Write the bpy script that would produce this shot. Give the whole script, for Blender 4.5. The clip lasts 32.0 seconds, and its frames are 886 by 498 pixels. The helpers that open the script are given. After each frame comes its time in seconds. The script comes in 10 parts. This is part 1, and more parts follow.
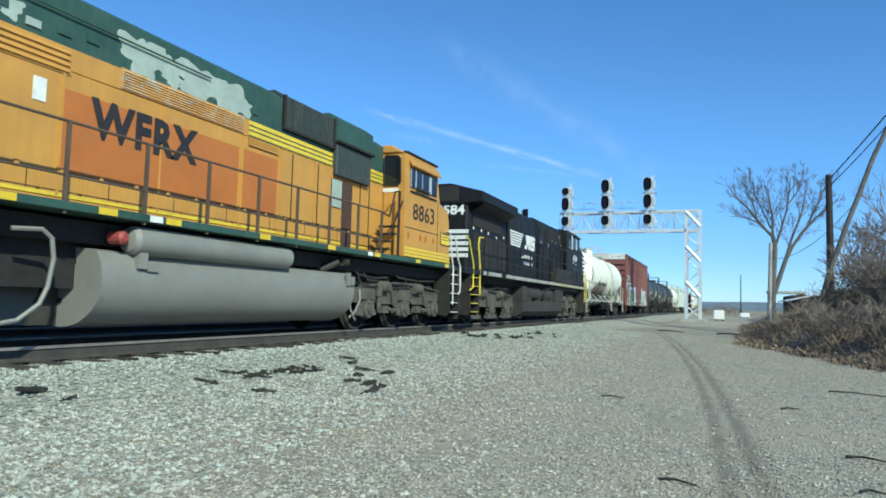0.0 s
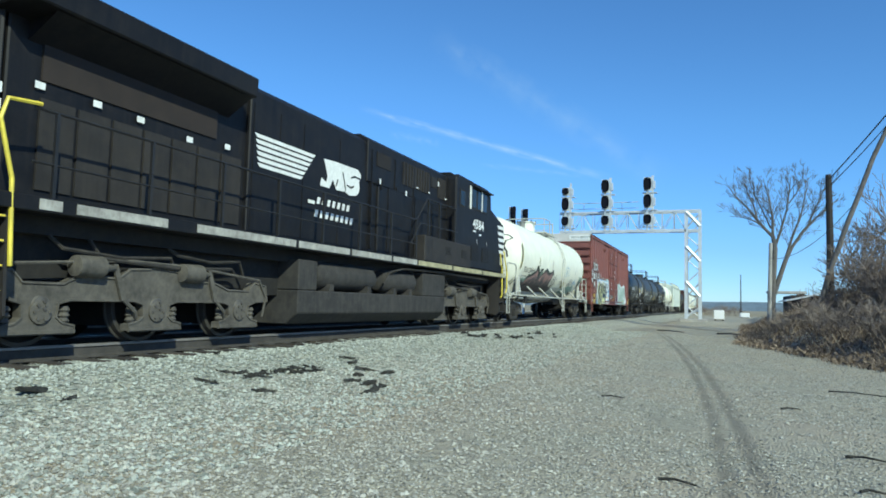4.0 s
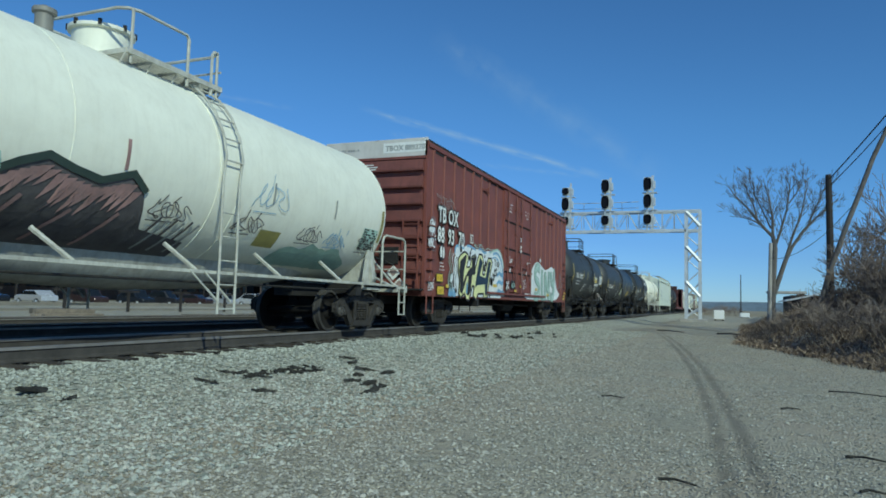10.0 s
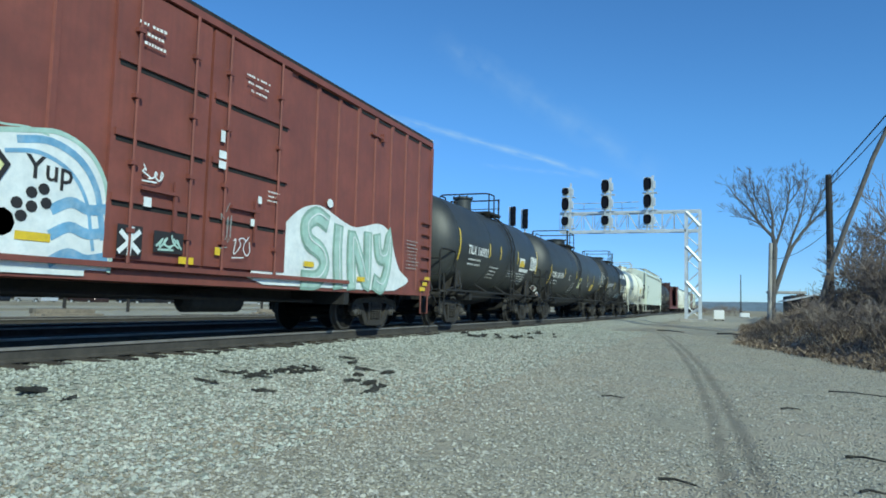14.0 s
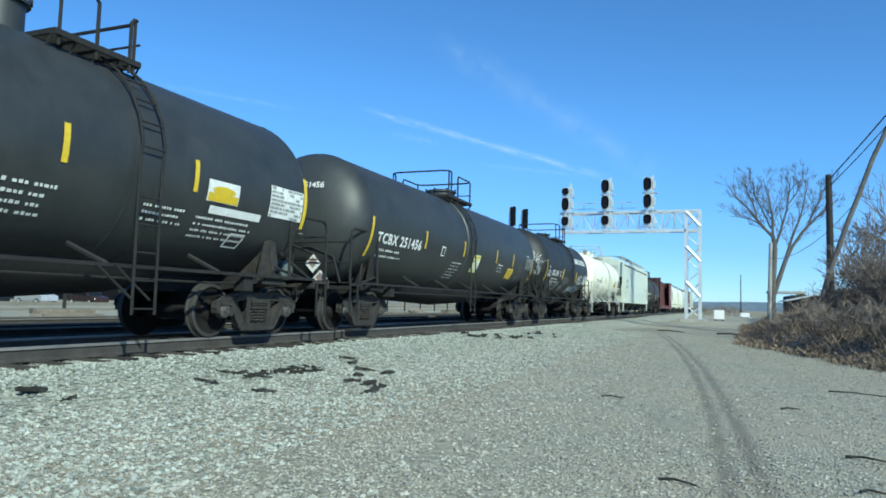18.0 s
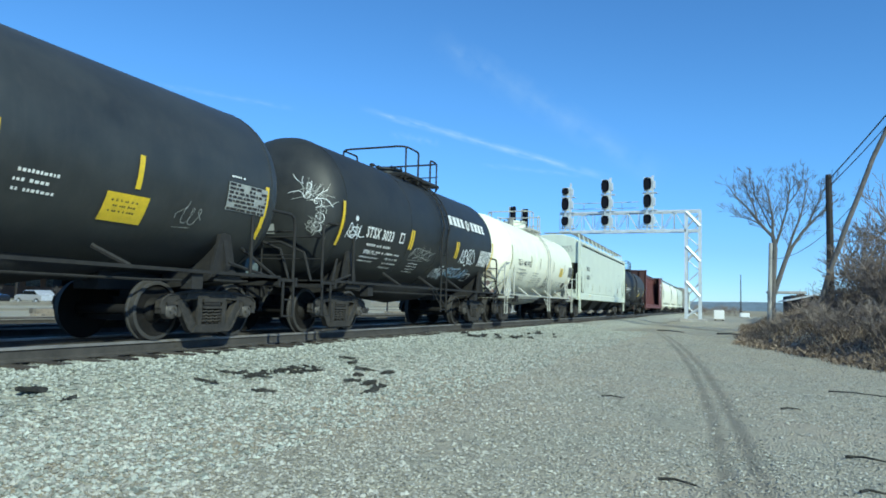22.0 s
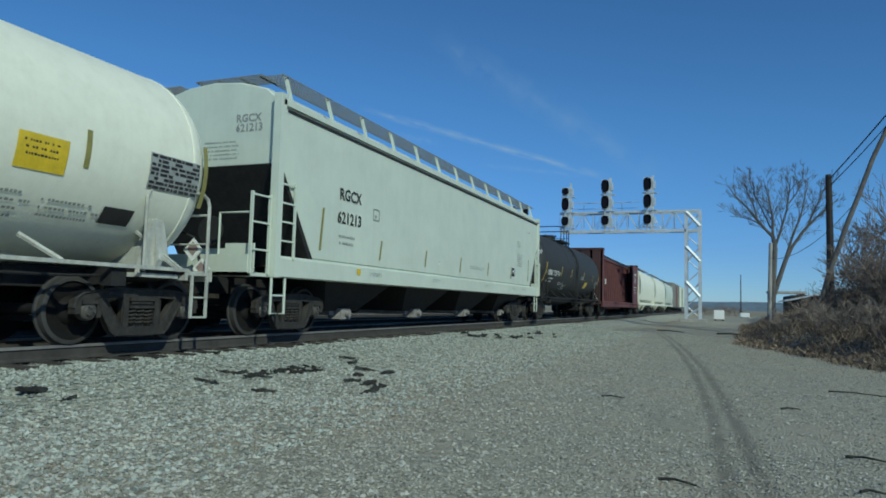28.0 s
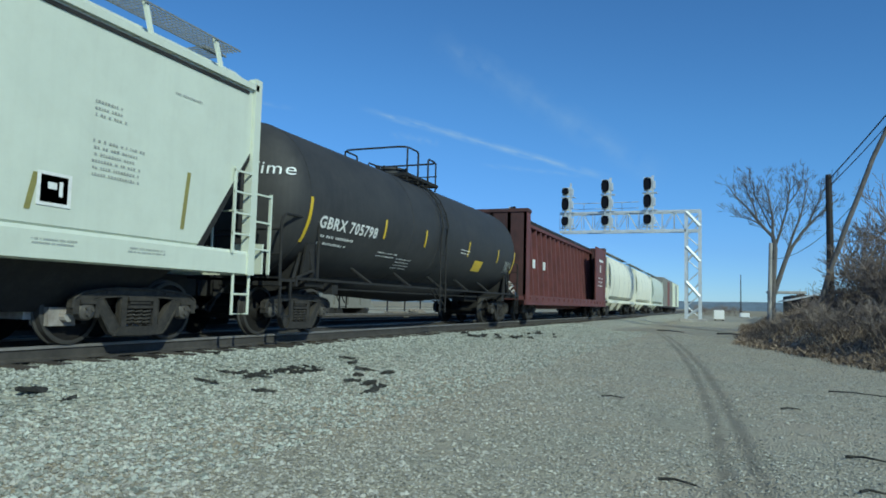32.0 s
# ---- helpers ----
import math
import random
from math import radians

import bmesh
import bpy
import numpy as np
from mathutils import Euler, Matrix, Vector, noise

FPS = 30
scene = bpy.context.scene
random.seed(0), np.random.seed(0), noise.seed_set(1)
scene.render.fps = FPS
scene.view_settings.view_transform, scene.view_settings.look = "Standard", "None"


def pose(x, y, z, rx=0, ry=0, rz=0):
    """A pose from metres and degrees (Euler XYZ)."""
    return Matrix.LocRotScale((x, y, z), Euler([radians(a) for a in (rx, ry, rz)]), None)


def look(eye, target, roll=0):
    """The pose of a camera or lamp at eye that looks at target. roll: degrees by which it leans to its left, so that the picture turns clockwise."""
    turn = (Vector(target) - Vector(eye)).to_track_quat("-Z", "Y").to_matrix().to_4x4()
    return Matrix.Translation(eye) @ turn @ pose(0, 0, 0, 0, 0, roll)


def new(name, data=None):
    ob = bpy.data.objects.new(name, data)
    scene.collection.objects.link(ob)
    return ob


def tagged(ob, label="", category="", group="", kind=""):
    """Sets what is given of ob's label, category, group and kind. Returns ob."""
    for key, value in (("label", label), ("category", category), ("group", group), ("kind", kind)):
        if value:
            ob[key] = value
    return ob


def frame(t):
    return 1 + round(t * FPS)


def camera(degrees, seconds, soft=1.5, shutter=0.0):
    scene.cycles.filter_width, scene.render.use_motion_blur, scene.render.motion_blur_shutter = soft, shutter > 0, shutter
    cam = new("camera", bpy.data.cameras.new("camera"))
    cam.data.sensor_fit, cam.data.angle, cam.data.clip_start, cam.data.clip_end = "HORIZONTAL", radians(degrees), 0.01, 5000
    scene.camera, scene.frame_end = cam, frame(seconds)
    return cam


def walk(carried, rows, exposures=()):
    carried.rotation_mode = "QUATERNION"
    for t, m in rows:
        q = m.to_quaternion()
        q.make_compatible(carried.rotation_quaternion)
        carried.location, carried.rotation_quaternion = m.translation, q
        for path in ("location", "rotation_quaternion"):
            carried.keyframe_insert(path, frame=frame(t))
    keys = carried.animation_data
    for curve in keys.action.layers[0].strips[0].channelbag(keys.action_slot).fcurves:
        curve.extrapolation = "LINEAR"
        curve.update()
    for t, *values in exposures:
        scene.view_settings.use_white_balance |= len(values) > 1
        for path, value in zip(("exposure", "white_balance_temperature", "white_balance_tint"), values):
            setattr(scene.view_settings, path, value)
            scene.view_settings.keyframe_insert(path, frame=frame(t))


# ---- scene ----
EYE = Vector((0.0, 0.0, 1.2))
cam = camera(65.45, 32.0, soft=1.75)
FORWARD = Vector((-0.37494, 0.92379, 0.07766))
HOLD = look(EYE, EYE + 10 * FORWARD, 1.5)
walk(cam, [(0.0, HOLD), (32.0, HOLD)], exposures=[(0.0, 0.25, 6420, -6), (5.5, 0.12, 6300, -7), (7.0, -0.05, 6150, -8), (8.0, -0.27, 6150, -8), (9.0, -0.45, 6150, -8), (11.0, -0.45, 6150, -8), (12.0, -0.2, 6150, -8), (13.0, -0.06, 6150, -8), (14.5, 0.05, 6150, -8), (17.0, 0.27, 6150, -8), (22.0, 0.25, 6150, -8), (24.0, -0.05, 6150, -8), (25.0, -0.33, 6150, -8), (27.5, -0.58, 6150, -8), (28.0, -0.63, 6150, -8), (29.0, -0.55, 6150, -8), (31.0, -0.28, 6150, -8), (32.0, -0.28, 6150, -8)])

# ---- light: low winter sun behind the camera, clear sky ----
SUN_FROM = Vector((0.76, -0.65, 0.0)).normalized()
SUN_HEIGHT = radians(33)
world = bpy.data.worlds.new("sky")
scene.world = world
world.use_nodes = True
wn, wl = world.node_tree.nodes, world.node_tree.links
sky = wn.new("ShaderNodeTexSky")
sky.sky_type, sky.sun_disc = "NISHITA", False
sky.sun_elevation = SUN_HEIGHT
sky.sun_rotation = math.atan2(SUN_FROM.x, SUN_FROM.y)
sky.air_density, sky.dust_density, sky.ozone_density = 1.0, 0.1, 3.0
sky.altitude = 1200
deep = wn.new("ShaderNodeHueSaturation")
deep.inputs["Saturation"].default_value = 1.0
clear = wn.new("ShaderNodeMix")
clear.data_type, clear.blend_type = "RGBA", "MULTIPLY"
clear.inputs["Factor"].default_value = 1.0
clear.inputs["B"].default_value = (0.60, 0.88, 1.225, 1)
wl.new(sky.outputs["Color"], deep.inputs["Color"])
wl.new(deep.outputs["Color"], clear.inputs["A"])
# the bright low sky stays blue in the dry winter air
grey_of = wn.new("ShaderNodeRGBToBW")
low_sky = wn.new("ShaderNodeMapRange")
low_sky.inputs["From Min"].default_value, low_sky.inputs["From Max"].default_value = 2.8, 6.0
dry = wn.new("ShaderNodeMix")
dry.data_type, dry.blend_type = "RGBA", "MULTIPLY"
dry.inputs["B"].default_value = (0.84, 0.78, 0.90, 1)
wl.new(sky.outputs["Color"], grey_of.inputs[0])
wl.new(grey_of.outputs[0], low_sky.inputs["Value"])
wl.new(low_sky.outputs["Result"], dry.inputs["Factor"])
wl.new(clear.outputs["Result"], dry.inputs["A"])
wl.new(dry.outputs["Result"], wn["Background"].inputs["Color"])
wn["Background"].inputs["Strength"].default_value = 0.13
sun = new("sun", bpy.data.lights.new("sun", "SUN"))
sun.data.energy, sun.data.angle, sun.data.color = 4.08, radians(0.55), (0.96, 0.955, 0.835)
d_sun = SUN_FROM * math.cos(SUN_HEIGHT) + Vector((0, 0, math.sin(SUN_HEIGHT)))
sun.matrix_world = look(d_sun * 50, (0, 0, 0))

# ---- the line of the train ----
TRACK_X, RAIL_Z = -8.88, 0.51


def gone(t):
    """Metres that the train has run since the start."""
    return 3.97 * t + 0.01437 * t * t


# ---- materials ----
def mat(name, colour, rough=0.6, metal=0.0, var=0.25, scale=3.0, bump=0.15, fine=40.0, tint=None, streak=0.0, dirt=None, dirt_amount=0.0, rnd=0.0):
    """A painted or plain surface: colour, two scales of variation, fine relief, run-down streaks and a film of dirt in patches."""
    m = bpy.data.materials.new(name)
    m.use_nodes = True
    n, l = m.node_tree.nodes, m.node_tree.links
    b = n["Principled BSDF"]
    tc = n.new("ShaderNodeTexCoord")
    big = n.new("ShaderNodeTexNoise")
    big.inputs["Scale"].default_value, big.inputs["Detail"].default_value = scale, 6
    big.inputs["Roughness"].default_value = 0.65
    l.new(tc.outputs["Object"], big.inputs["Vector"])
    small = n.new("ShaderNodeTexNoise")
    small.inputs["Scale"].default_value, small.inputs["Detail"].default_value = fine, 4
    l.new(tc.outputs["Object"], small.inputs["Vector"])
    ramp = n.new("ShaderNodeMapRange")
    ramp.inputs["From Min"].default_value, ramp.inputs["From Max"].default_value = 0.3, 0.7
    l.new(big.outputs["Fac"], ramp.inputs["Value"])
    mix = n.new("ShaderNodeMix")
    mix.data_type = "RGBA"
    lo = [c * (1 - var) for c in colour]
    hi = [min(1.0, c * (1 + var)) for c in (tint or colour)]
    mix.inputs["A"].default_value, mix.inputs["B"].default_value = (*lo, 1), (*hi, 1)
    l.new(ramp.outputs["Result"], mix.inputs["Factor"])
    out = mix.outputs["Result"]
    if streak > 0:
        mp = n.new("ShaderNodeMapping")
        mp.inputs["Scale"].default_value = (7.0, 7.0, 0.45)
        l.new(tc.outputs["Object"], mp.inputs["Vector"])
        sn = n.new("ShaderNodeTexNoise")
        sn.inputs["Scale"].default_value, sn.inputs["Detail"].default_value = 1.6, 5
        l.new(mp.outputs["Vector"], sn.inputs["Vector"])
        sr = n.new("ShaderNodeMapRange")
        sr.inputs["From Min"].default_value, sr.inputs["From Max"].default_value = 0.48, 0.75
        sr.inputs["To Max"].default_value = streak
        l.new(sn.outputs["Fac"], sr.inputs["Value"])
        sm = n.new("ShaderNodeMix")
        sm.data_type = "RGBA"
        sm.inputs["B"].default_value = (*(dirt or (0.12, 0.09, 0.06)), 1)
        l.new(sr.outputs["Result"], sm.inputs["Factor"])
        l.new(out, sm.inputs["A"])
        out = sm.outputs["Result"]
    if dirt_amount > 0:
        dn = n.new("ShaderNodeTexNoise")
        dn.inputs["Scale"].default_value, dn.inputs["Detail"].default_value = scale * 2.3, 8
        dn.inputs["Roughness"].default_value = 0.72
        l.new(tc.outputs["Object"], dn.inputs["Vector"])
        dr = n.new("ShaderNodeMapRange")
        dr.inputs["From Min"].default_value, dr.inputs["From Max"].default_value = 0.45, 0.72
        dr.inputs["To Max"].default_value = dirt_amount
        l.new(dn.outputs["Fac"], dr.inputs["Value"])
        dm = n.new("ShaderNodeMix")
        dm.data_type = "RGBA"
        dm.inputs["B"].default_value = (*(dirt or (0.12, 0.09, 0.06)), 1)
        l.new(dr.outputs["Result"], dm.inputs["Factor"])
        l.new(out, dm.inputs["A"])
        out = dm.outputs["Result"]
    if rnd > 0:
        oi = n.new("ShaderNodeObjectInfo")
        hs = n.new("ShaderNodeHueSaturation")
        mr = n.new("ShaderNodeMapRange")
        mr.inputs["To Min"].default_value, mr.inputs["To Max"].default_value = 1 - rnd, 1 + rnd
        l.new(oi.outputs["Random"], mr.inputs["Value"])
        l.new(mr.outputs["Result"], hs.inputs["Value"])
        l.new(out, hs.inputs["Color"])
        out = hs.outputs["Color"]
    l.new(out, b.inputs["Base Color"])
    rr = n.new("ShaderNodeMapRange")
    rr.inputs["To Min"].default_value, rr.inputs["To Max"].default_value = max(0.05, rough - 0.12), min(1.0, rough + 0.12)
    l.new(big.outputs["Fac"], rr.inputs["Value"])
    l.new(rr.outputs["Result"], b.inputs["Roughness"])
    b.inputs["Metallic"].default_value = metal
    if bump > 0:
        bp = n.new("ShaderNodeBump")
        bp.inputs["Strength"].default_value, bp.inputs["Distance"].default_value = bump, 0.01
        l.new(small.outputs["Fac"], bp.inputs["Height"])
        l.new(bp.outputs["Normal"], b.inputs["Normal"])
    return m


M_STEEL = mat("rail_steel", (0.26, 0.24, 0.22), 0.55, 0.35, 0.2)
M_RUST = mat("rusty_rail", (0.060, 0.054, 0.048), 0.85, 0, 0.35, 4, 0.3)
M_TRUCK = mat("dusty_cast_steel", (0.030, 0.027, 0.024), 0.75, 0.0, 0.5, 5, 0.4, dirt=(0.092, 0.077, 0.060), dirt_amount=0.5)
# grime, with the shade under the cars darkened into the same colour
M_UNDER = mat("grimy_shaded_underframe", (0.015, 0.014, 0.014), 0.85, 0, 0.4, 3, 0.3, dirt=(0.04, 0.036, 0.030), dirt_amount=0.55)
# wheel plates are blackened to include the shadow behind the side frames
M_WHEEL = mat("worn_shaded_wheel_steel", (0.011, 0.010, 0.0095), 0.75, 0.0, 0.4, 6, 0.2, dirt=(0.022, 0.018, 0.014), dirt_amount=0.6)
M_TREAD = mat("polished_tread", (0.060, 0.056, 0.052), 0.6, 0.2, 0.2)
M_CAP = mat("bearing_cap", (0.085, 0.078, 0.070), 0.6, 0.2, 0.3, dirt=(0.1, 0.08, 0.06), dirt_amount=0.5)
M_DEEPBLACK = mat("glossy_black_tank_paint", (0.0235, 0.0255, 0.026), 0.52, 0, 0.25, 1.2, 0.05, streak=0.15, dirt=(0.055, 0.052, 0.047), dirt_amount=0.25)
M_BLACK = mat("black_tank_paint", (0.033, 0.036, 0.036), 0.5, 0, 0.25, 1.2, 0.05, streak=0.16, dirt=(0.075, 0.070, 0.062), dirt_amount=0.25)
M_GREYBLACK = mat("dust_filmed_tank_paint", (0.034, 0.034, 0.035), 0.7, 0, 0.25, 1.2, 0.05, streak=0.2, dirt=(0.072, 0.068, 0.064), dirt_amount=0.3)
M_NSBLACK = mat("black_engine_paint", (0.0095, 0.0095, 0.0115), 0.55, 0, 0.3, 1.5, 0.05, streak=0.3, dirt=(0.030, 0.026, 0.022), dirt_amount=0.4)
M_ENGTRUCK = mat("dusty_engine_casting", (0.085, 0.077, 0.066), 0.85, 0, 0.45, 4, 0.4, dirt=(0.17, 0.149, 0.118), dirt_amount=0.55)
M_TANKDUST = mat("dusty_tank_steel", (0.030, 0.028, 0.027), 0.85, 0, 0.45, 2.5, 0.3, streak=0.4, dirt=(0.075, 0.068, 0.058), dirt_amount=0.55)
M_NSDUST = mat("dusty_engine_paint", (0.021, 0.018, 0.016), 0.75, 0, 0.35, 1.5, 0.05, streak=0.3, dirt=(0.046, 0.038, 0.031), dirt_amount=0.5)
for m, q in ((M_NSBLACK, 0.25), (M_DEEPBLACK, 0.36), (M_BLACK, 0.55), (M_GREYBLACK, 0.5), (M_WHEEL, 0.25)):
    m.node_tree.nodes["Principled BSDF"].inputs["Specular IOR Level"].default_value = q
M_WHITE = mat("chalky_white_paint", (0.80, 0.80, 0.68), 0.6, 0, 0.05, 1.3, 0.04, streak=0.10, dirt=(0.34, 0.29, 0.20), dirt_amount=0.12)
M_DIRTYWHITE = mat("grimy_white_frame", (0.50, 0.50, 0.44), 0.65, 0, 0.15, 2.2, 0.06, streak=0.35, dirt=(0.16, 0.13, 0.10), dirt_amount=0.5)
M_CREAM = mat("cream_white_paint", (0.86, 0.845, 0.685), 0.55, 0, 0.03, 1.3, 0.05, streak=0.06, dirt=(0.35, 0.28, 0.18), dirt_amount=0.15)
M_HOPPER = mat("pale_grey_paint", (0.62, 0.66, 0.555), 0.55, 0, 0.05, 0.9, 0.04, streak=0.06, dirt=(0.34, 0.32, 0.25), dirt_amount=0.12)
M_BROWN = mat("boxcar_red_paint", (0.20, 0.062, 0.046), 0.6, 0, 0.2, 1.4, 0.08, streak=0.35, dirt=(0.11, 0.046, 0.036), dirt_amount=0.35)
M_ORANGE = mat("orange_paint", (0.55, 0.275, 0.058), 0.55, 0, 0.12, 1.1, 0.06, streak=0.3, dirt=(0.40, 0.20, 0.06), dirt_amount=0.3)
M_DEEP = mat("faded_deep_orange_paint", (0.47, 0.145, 0.030), 0.55, 0, 0.14, 1.3, 0.06, streak=0.25, dirt=(0.40, 0.17, 0.06), dirt_amount=0.3)
M_YELLOW = mat("yellow_paint", (0.78, 0.55, 0.05), 0.5, 0, 0.12, 3, 0.05, dirt=(0.3, 0.2, 0.06), dirt_amount=0.3)
M_GREEN = mat("faded_green_paint", (0.030, 0.078, 0.060), 0.55, 0, 0.25, 1.4, 0.06, streak=0.25, dirt=(0.10, 0.13, 0.10), dirt_amount=0.35)
M_DARKGREY = mat("grille_grey", (0.038, 0.050, 0.046), 0.6, 0, 0.3, 3, 0.1, streak=0.3, dirt=(0.13, 0.12, 0.09), dirt_amount=0.3)
M_GREY = mat("dusty_grey_paint", (0.225, 0.222, 0.20), 0.55, 0, 0.1, 1.2, 0.05, streak=0.2, dirt=(0.18, 0.16, 0.13), dirt_amount=0.3)
M_PALE = mat("weathered_primer", (0.37, 0.43, 0.38), 0.7, 0, 0.15, 3, 0.1, dirt=(0.25, 0.3, 0.25), dirt_amount=0.4)
M_LETTER = mat("white_lettering", (0.78, 0.78, 0.74), 0.6, 0, 0.08, 6, 0.0, dirt=(0.3, 0.28, 0.24), dirt_amount=0.3)
M_INK = mat("black_lettering", (0.025, 0.022, 0.022), 0.6, 0, 0.2, 6, 0.0)
M_GREYINK = mat("faint_grey_lettering", (0.30, 0.31, 0.29), 0.6, 0, 0.2, 6, 0.0)
M_REFLECT = mat("yellow_reflector", (0.72, 0.50, 0.03), 0.35, 0, 0.1, 6, 0.0, dirt=(0.3, 0.22, 0.06), dirt_amount=0.35)
M_OLIVE = mat("weathered_olive_stripe", (0.26, 0.235, 0.07), 0.6, 0, 0.15, 6, 0.0, dirt=(0.16, 0.14, 0.07), dirt_amount=0.4)
M_SILVER = mat("silver_paint", (0.62, 0.64, 0.66), 0.45, 0.3, 0.08, 4, 0.05)
M_TIE = mat("old_timber", (0.055, 0.045, 0.037), 0.9, 0, 0.4, 6, 0.6, 60, rnd=0.35)
M_BARK = mat("grey_bark", (0.125, 0.115, 0.105), 0.9, 0, 0.35, 6, 0.6, 50)
M_DARKWOOD = mat("creosoted_pole", (0.028, 0.023, 0.021), 0.85, 0, 0.35, 6, 0.4)
M_GLASS = mat("dark_glazing", (0.012, 0.015, 0.018), 0.08, 0, 0.1, 3, 0.0)
M_CONCRETE = mat("old_concrete", (0.36, 0.345, 0.32), 0.85, 0, 0.2, 2, 0.2)


# ---- mesh building ----
class Geo:
    """Collects faces of simple solids for one mesh; k is the material slot."""

    def __init__(self):
        self.v, self.f, self.k = [], [], []

    def add(self, verts, faces, k=0):
        o = len(self.v)
        self.v += [tuple(p) for p in verts]
        self.f += [tuple(i + o for i in q) for q in faces]
        self.k += [k] * len(faces)
        return self

    def box(self, x0, x1, y0, y1, z0, z1, k=0):
        p = [(x, y, z) for z in (z0, z1) for y in (y0, y1) for x in (x0, x1)]
        return self.add(p, [(0, 2, 3, 1), (4, 5, 7, 6), (0, 1, 5, 4), (2, 6, 7, 3), (0, 4, 6, 2), (1, 3, 7, 5)], k)

    def prism(self, outline, a0, a1, axis="y", k=0):
        """Extrudes an outline: (x, z) pairs along y, (y, z) pairs along x, (x, y) pairs along z."""
        n = len(outline)
        put = {"y": lambda p, a: (p[0], a, p[1]), "x": lambda p, a: (a, p[0], p[1]), "z": lambda p, a: (p[0], p[1], a)}[axis]
        v = [put(p, a0) for p in outline] + [put(p, a1) for p in outline]
        f = [tuple(range(n)), tuple(range(2 * n - 1, n - 1, -1))]
        f += [(i, i + n, (i + 1) % n + n, (i + 1) % n) for i in range(n)]
        return self.add(v, f, k)

    def tube(self, points, r, seg=6, k=0, r1=None):
        """A round bar along a line of points, tapering to r1."""
        P = [Vector(p) for p in points]
        rings = []
        last = None
        for i, p in enumerate(P):
            d = (P[min(i + 1, len(P) - 1)] - P[max(i - 1, 0)]).normalized()
            if last is None:
                side = d.cross(Vector((0, 0, 1)) if abs(d.z) < 0.9 else Vector((1, 0, 0))).normalized()
            else:
                side = (last - d * last.dot(d))
                side = side.normalized() if side.length > 1e-5 else d.orthogonal().normalized()
            last = side
            up = side.cross(d)
            q = r if r1 is None else r + (r1 - r) * i / (len(P) - 1)
            rings.append([p + (side * math.cos(a) + up * math.sin(a)) * q for a in (2 * math.pi * j / seg for j in range(seg))])
        v = [q for ring in rings for q in ring]
        f = []
        for i in range(len(P) - 1):
            f += [(i * seg + j, i * seg + (j + 1) % seg, (i + 1) * seg + (j + 1) % seg, (i + 1) * seg + j) for j in range(seg)]
        f += [tuple(range(seg - 1, -1, -1)), tuple((len(P) - 1) * seg + j for j in range(seg))]
        return self.add(v, f, k)

    def turn(self, stations, seg=24, axis="y", at=(0, 0), k=0, caps=True):
        """A turned solid: stations of (distance along the axis, radius); at: the axis's place in the other two coordinates."""
        v, f = [], []
        for a, r in stations:
            for j in range(seg):
                w = 2 * math.pi * j / seg
                c, s = r * math.cos(w), r * math.sin(w)
                v.append({"y": (at[0] + c, a, at[1] + s), "x": (a, at[0] + c, at[1] + s), "z": (at[0] + c, at[1] + s, a)}[axis])
        for i in range(len(stations) - 1):
            f += [(i * seg + j, (i + 1) * seg + j, (i + 1) * seg + (j + 1) % seg, i * seg + (j + 1) % seg) for j in range(seg)]
        if caps:
            f += [tuple(range(seg)), tuple((len(stations) - 1) * seg + j for j in range(seg - 1, -1, -1))]
        return self.add(v, f, k)

    def mesh(self, name, mats, smooth=False):
        me = bpy.data.meshes.new(name)
        me.from_pydata(self.v, [], self.f)
        for m in mats if isinstance(mats, (list, tuple)) else [mats]:
            me.materials.append(m)
        me.polygons.foreach_set("material_index", self.k)
        bm = bmesh.new()
        bm.from_mesh(me)
        bmesh.ops.recalc_face_normals(bm, faces=bm.faces)
        bm.to_mesh(me)
        bm.free()
        if smooth:
            me.polygons.foreach_set("use_smooth", [True] * len(me.polygons))
            me.set_sharp_from_angle(angle=radians(32))
        me.update()
        return me


def part(name, geo, mats, parent, label="", at=None, smooth=False, bevel=0.0):
    """One mesh object under a thing or a part."""
    me = geo if isinstance(geo, bpy.types.Mesh) else geo.mesh(name, mats, smooth)
    ob = new(name, me)
    ob.parent = parent
    if at is not None:
        ob.location = at
    if bevel > 0:
        md = ob.modifiers.new("edge", "BEVEL")
        md.width, md.segments, md.limit_method = bevel, 1, "ANGLE"
    if label:
        ob["label"] = label
    return ob


def thing(name, label, category, at=(0, 0, 0), group="", kind=""):
    ob = new(name)
    ob.location = at
    ob.empty_display_size = 0.3
    return tagged(ob, label, category, group, kind)


TEXT = {}


def letters(words, size, bold=0.034, space=1.0):
    """Outline of words as flat triangles (u, v), v from 0 at the baseline, about size high."""
    if (words, size, bold, space) not in TEXT:
        cu = bpy.data.curves.new("words", "FONT")
        cu.body, cu.size, cu.resolution_u = words, size / 0.69, 2
        cu.offset, cu.space_character = bold * size, space
        ob = bpy.data.objects.new("words", cu)
        scene.collection.objects.link(ob)
        bpy.context.view_layer.update()
        me = bpy.data.meshes.new_from_object(ob.evaluated_get(bpy.context.evaluated_depsgraph_get()))
        TEXT[words, size, bold, space] = ([(p.co.x, p.co.y) for p in me.vertices], [tuple(q.vertices) for q in me.polygons])
        bpy.data.objects.remove(ob)
        bpy.data.curves.remove(cu)
        bpy.data.meshes.remove(me)
    return TEXT[words, size, bold, space]
# ---- ground: one sheet from the road over the ballast to the horizon ----
def smooth(a, b, x):
    u = min(1.0, max(0.0, (x - a) / (b - a)))
    return u * u * (3 - 2 * u)


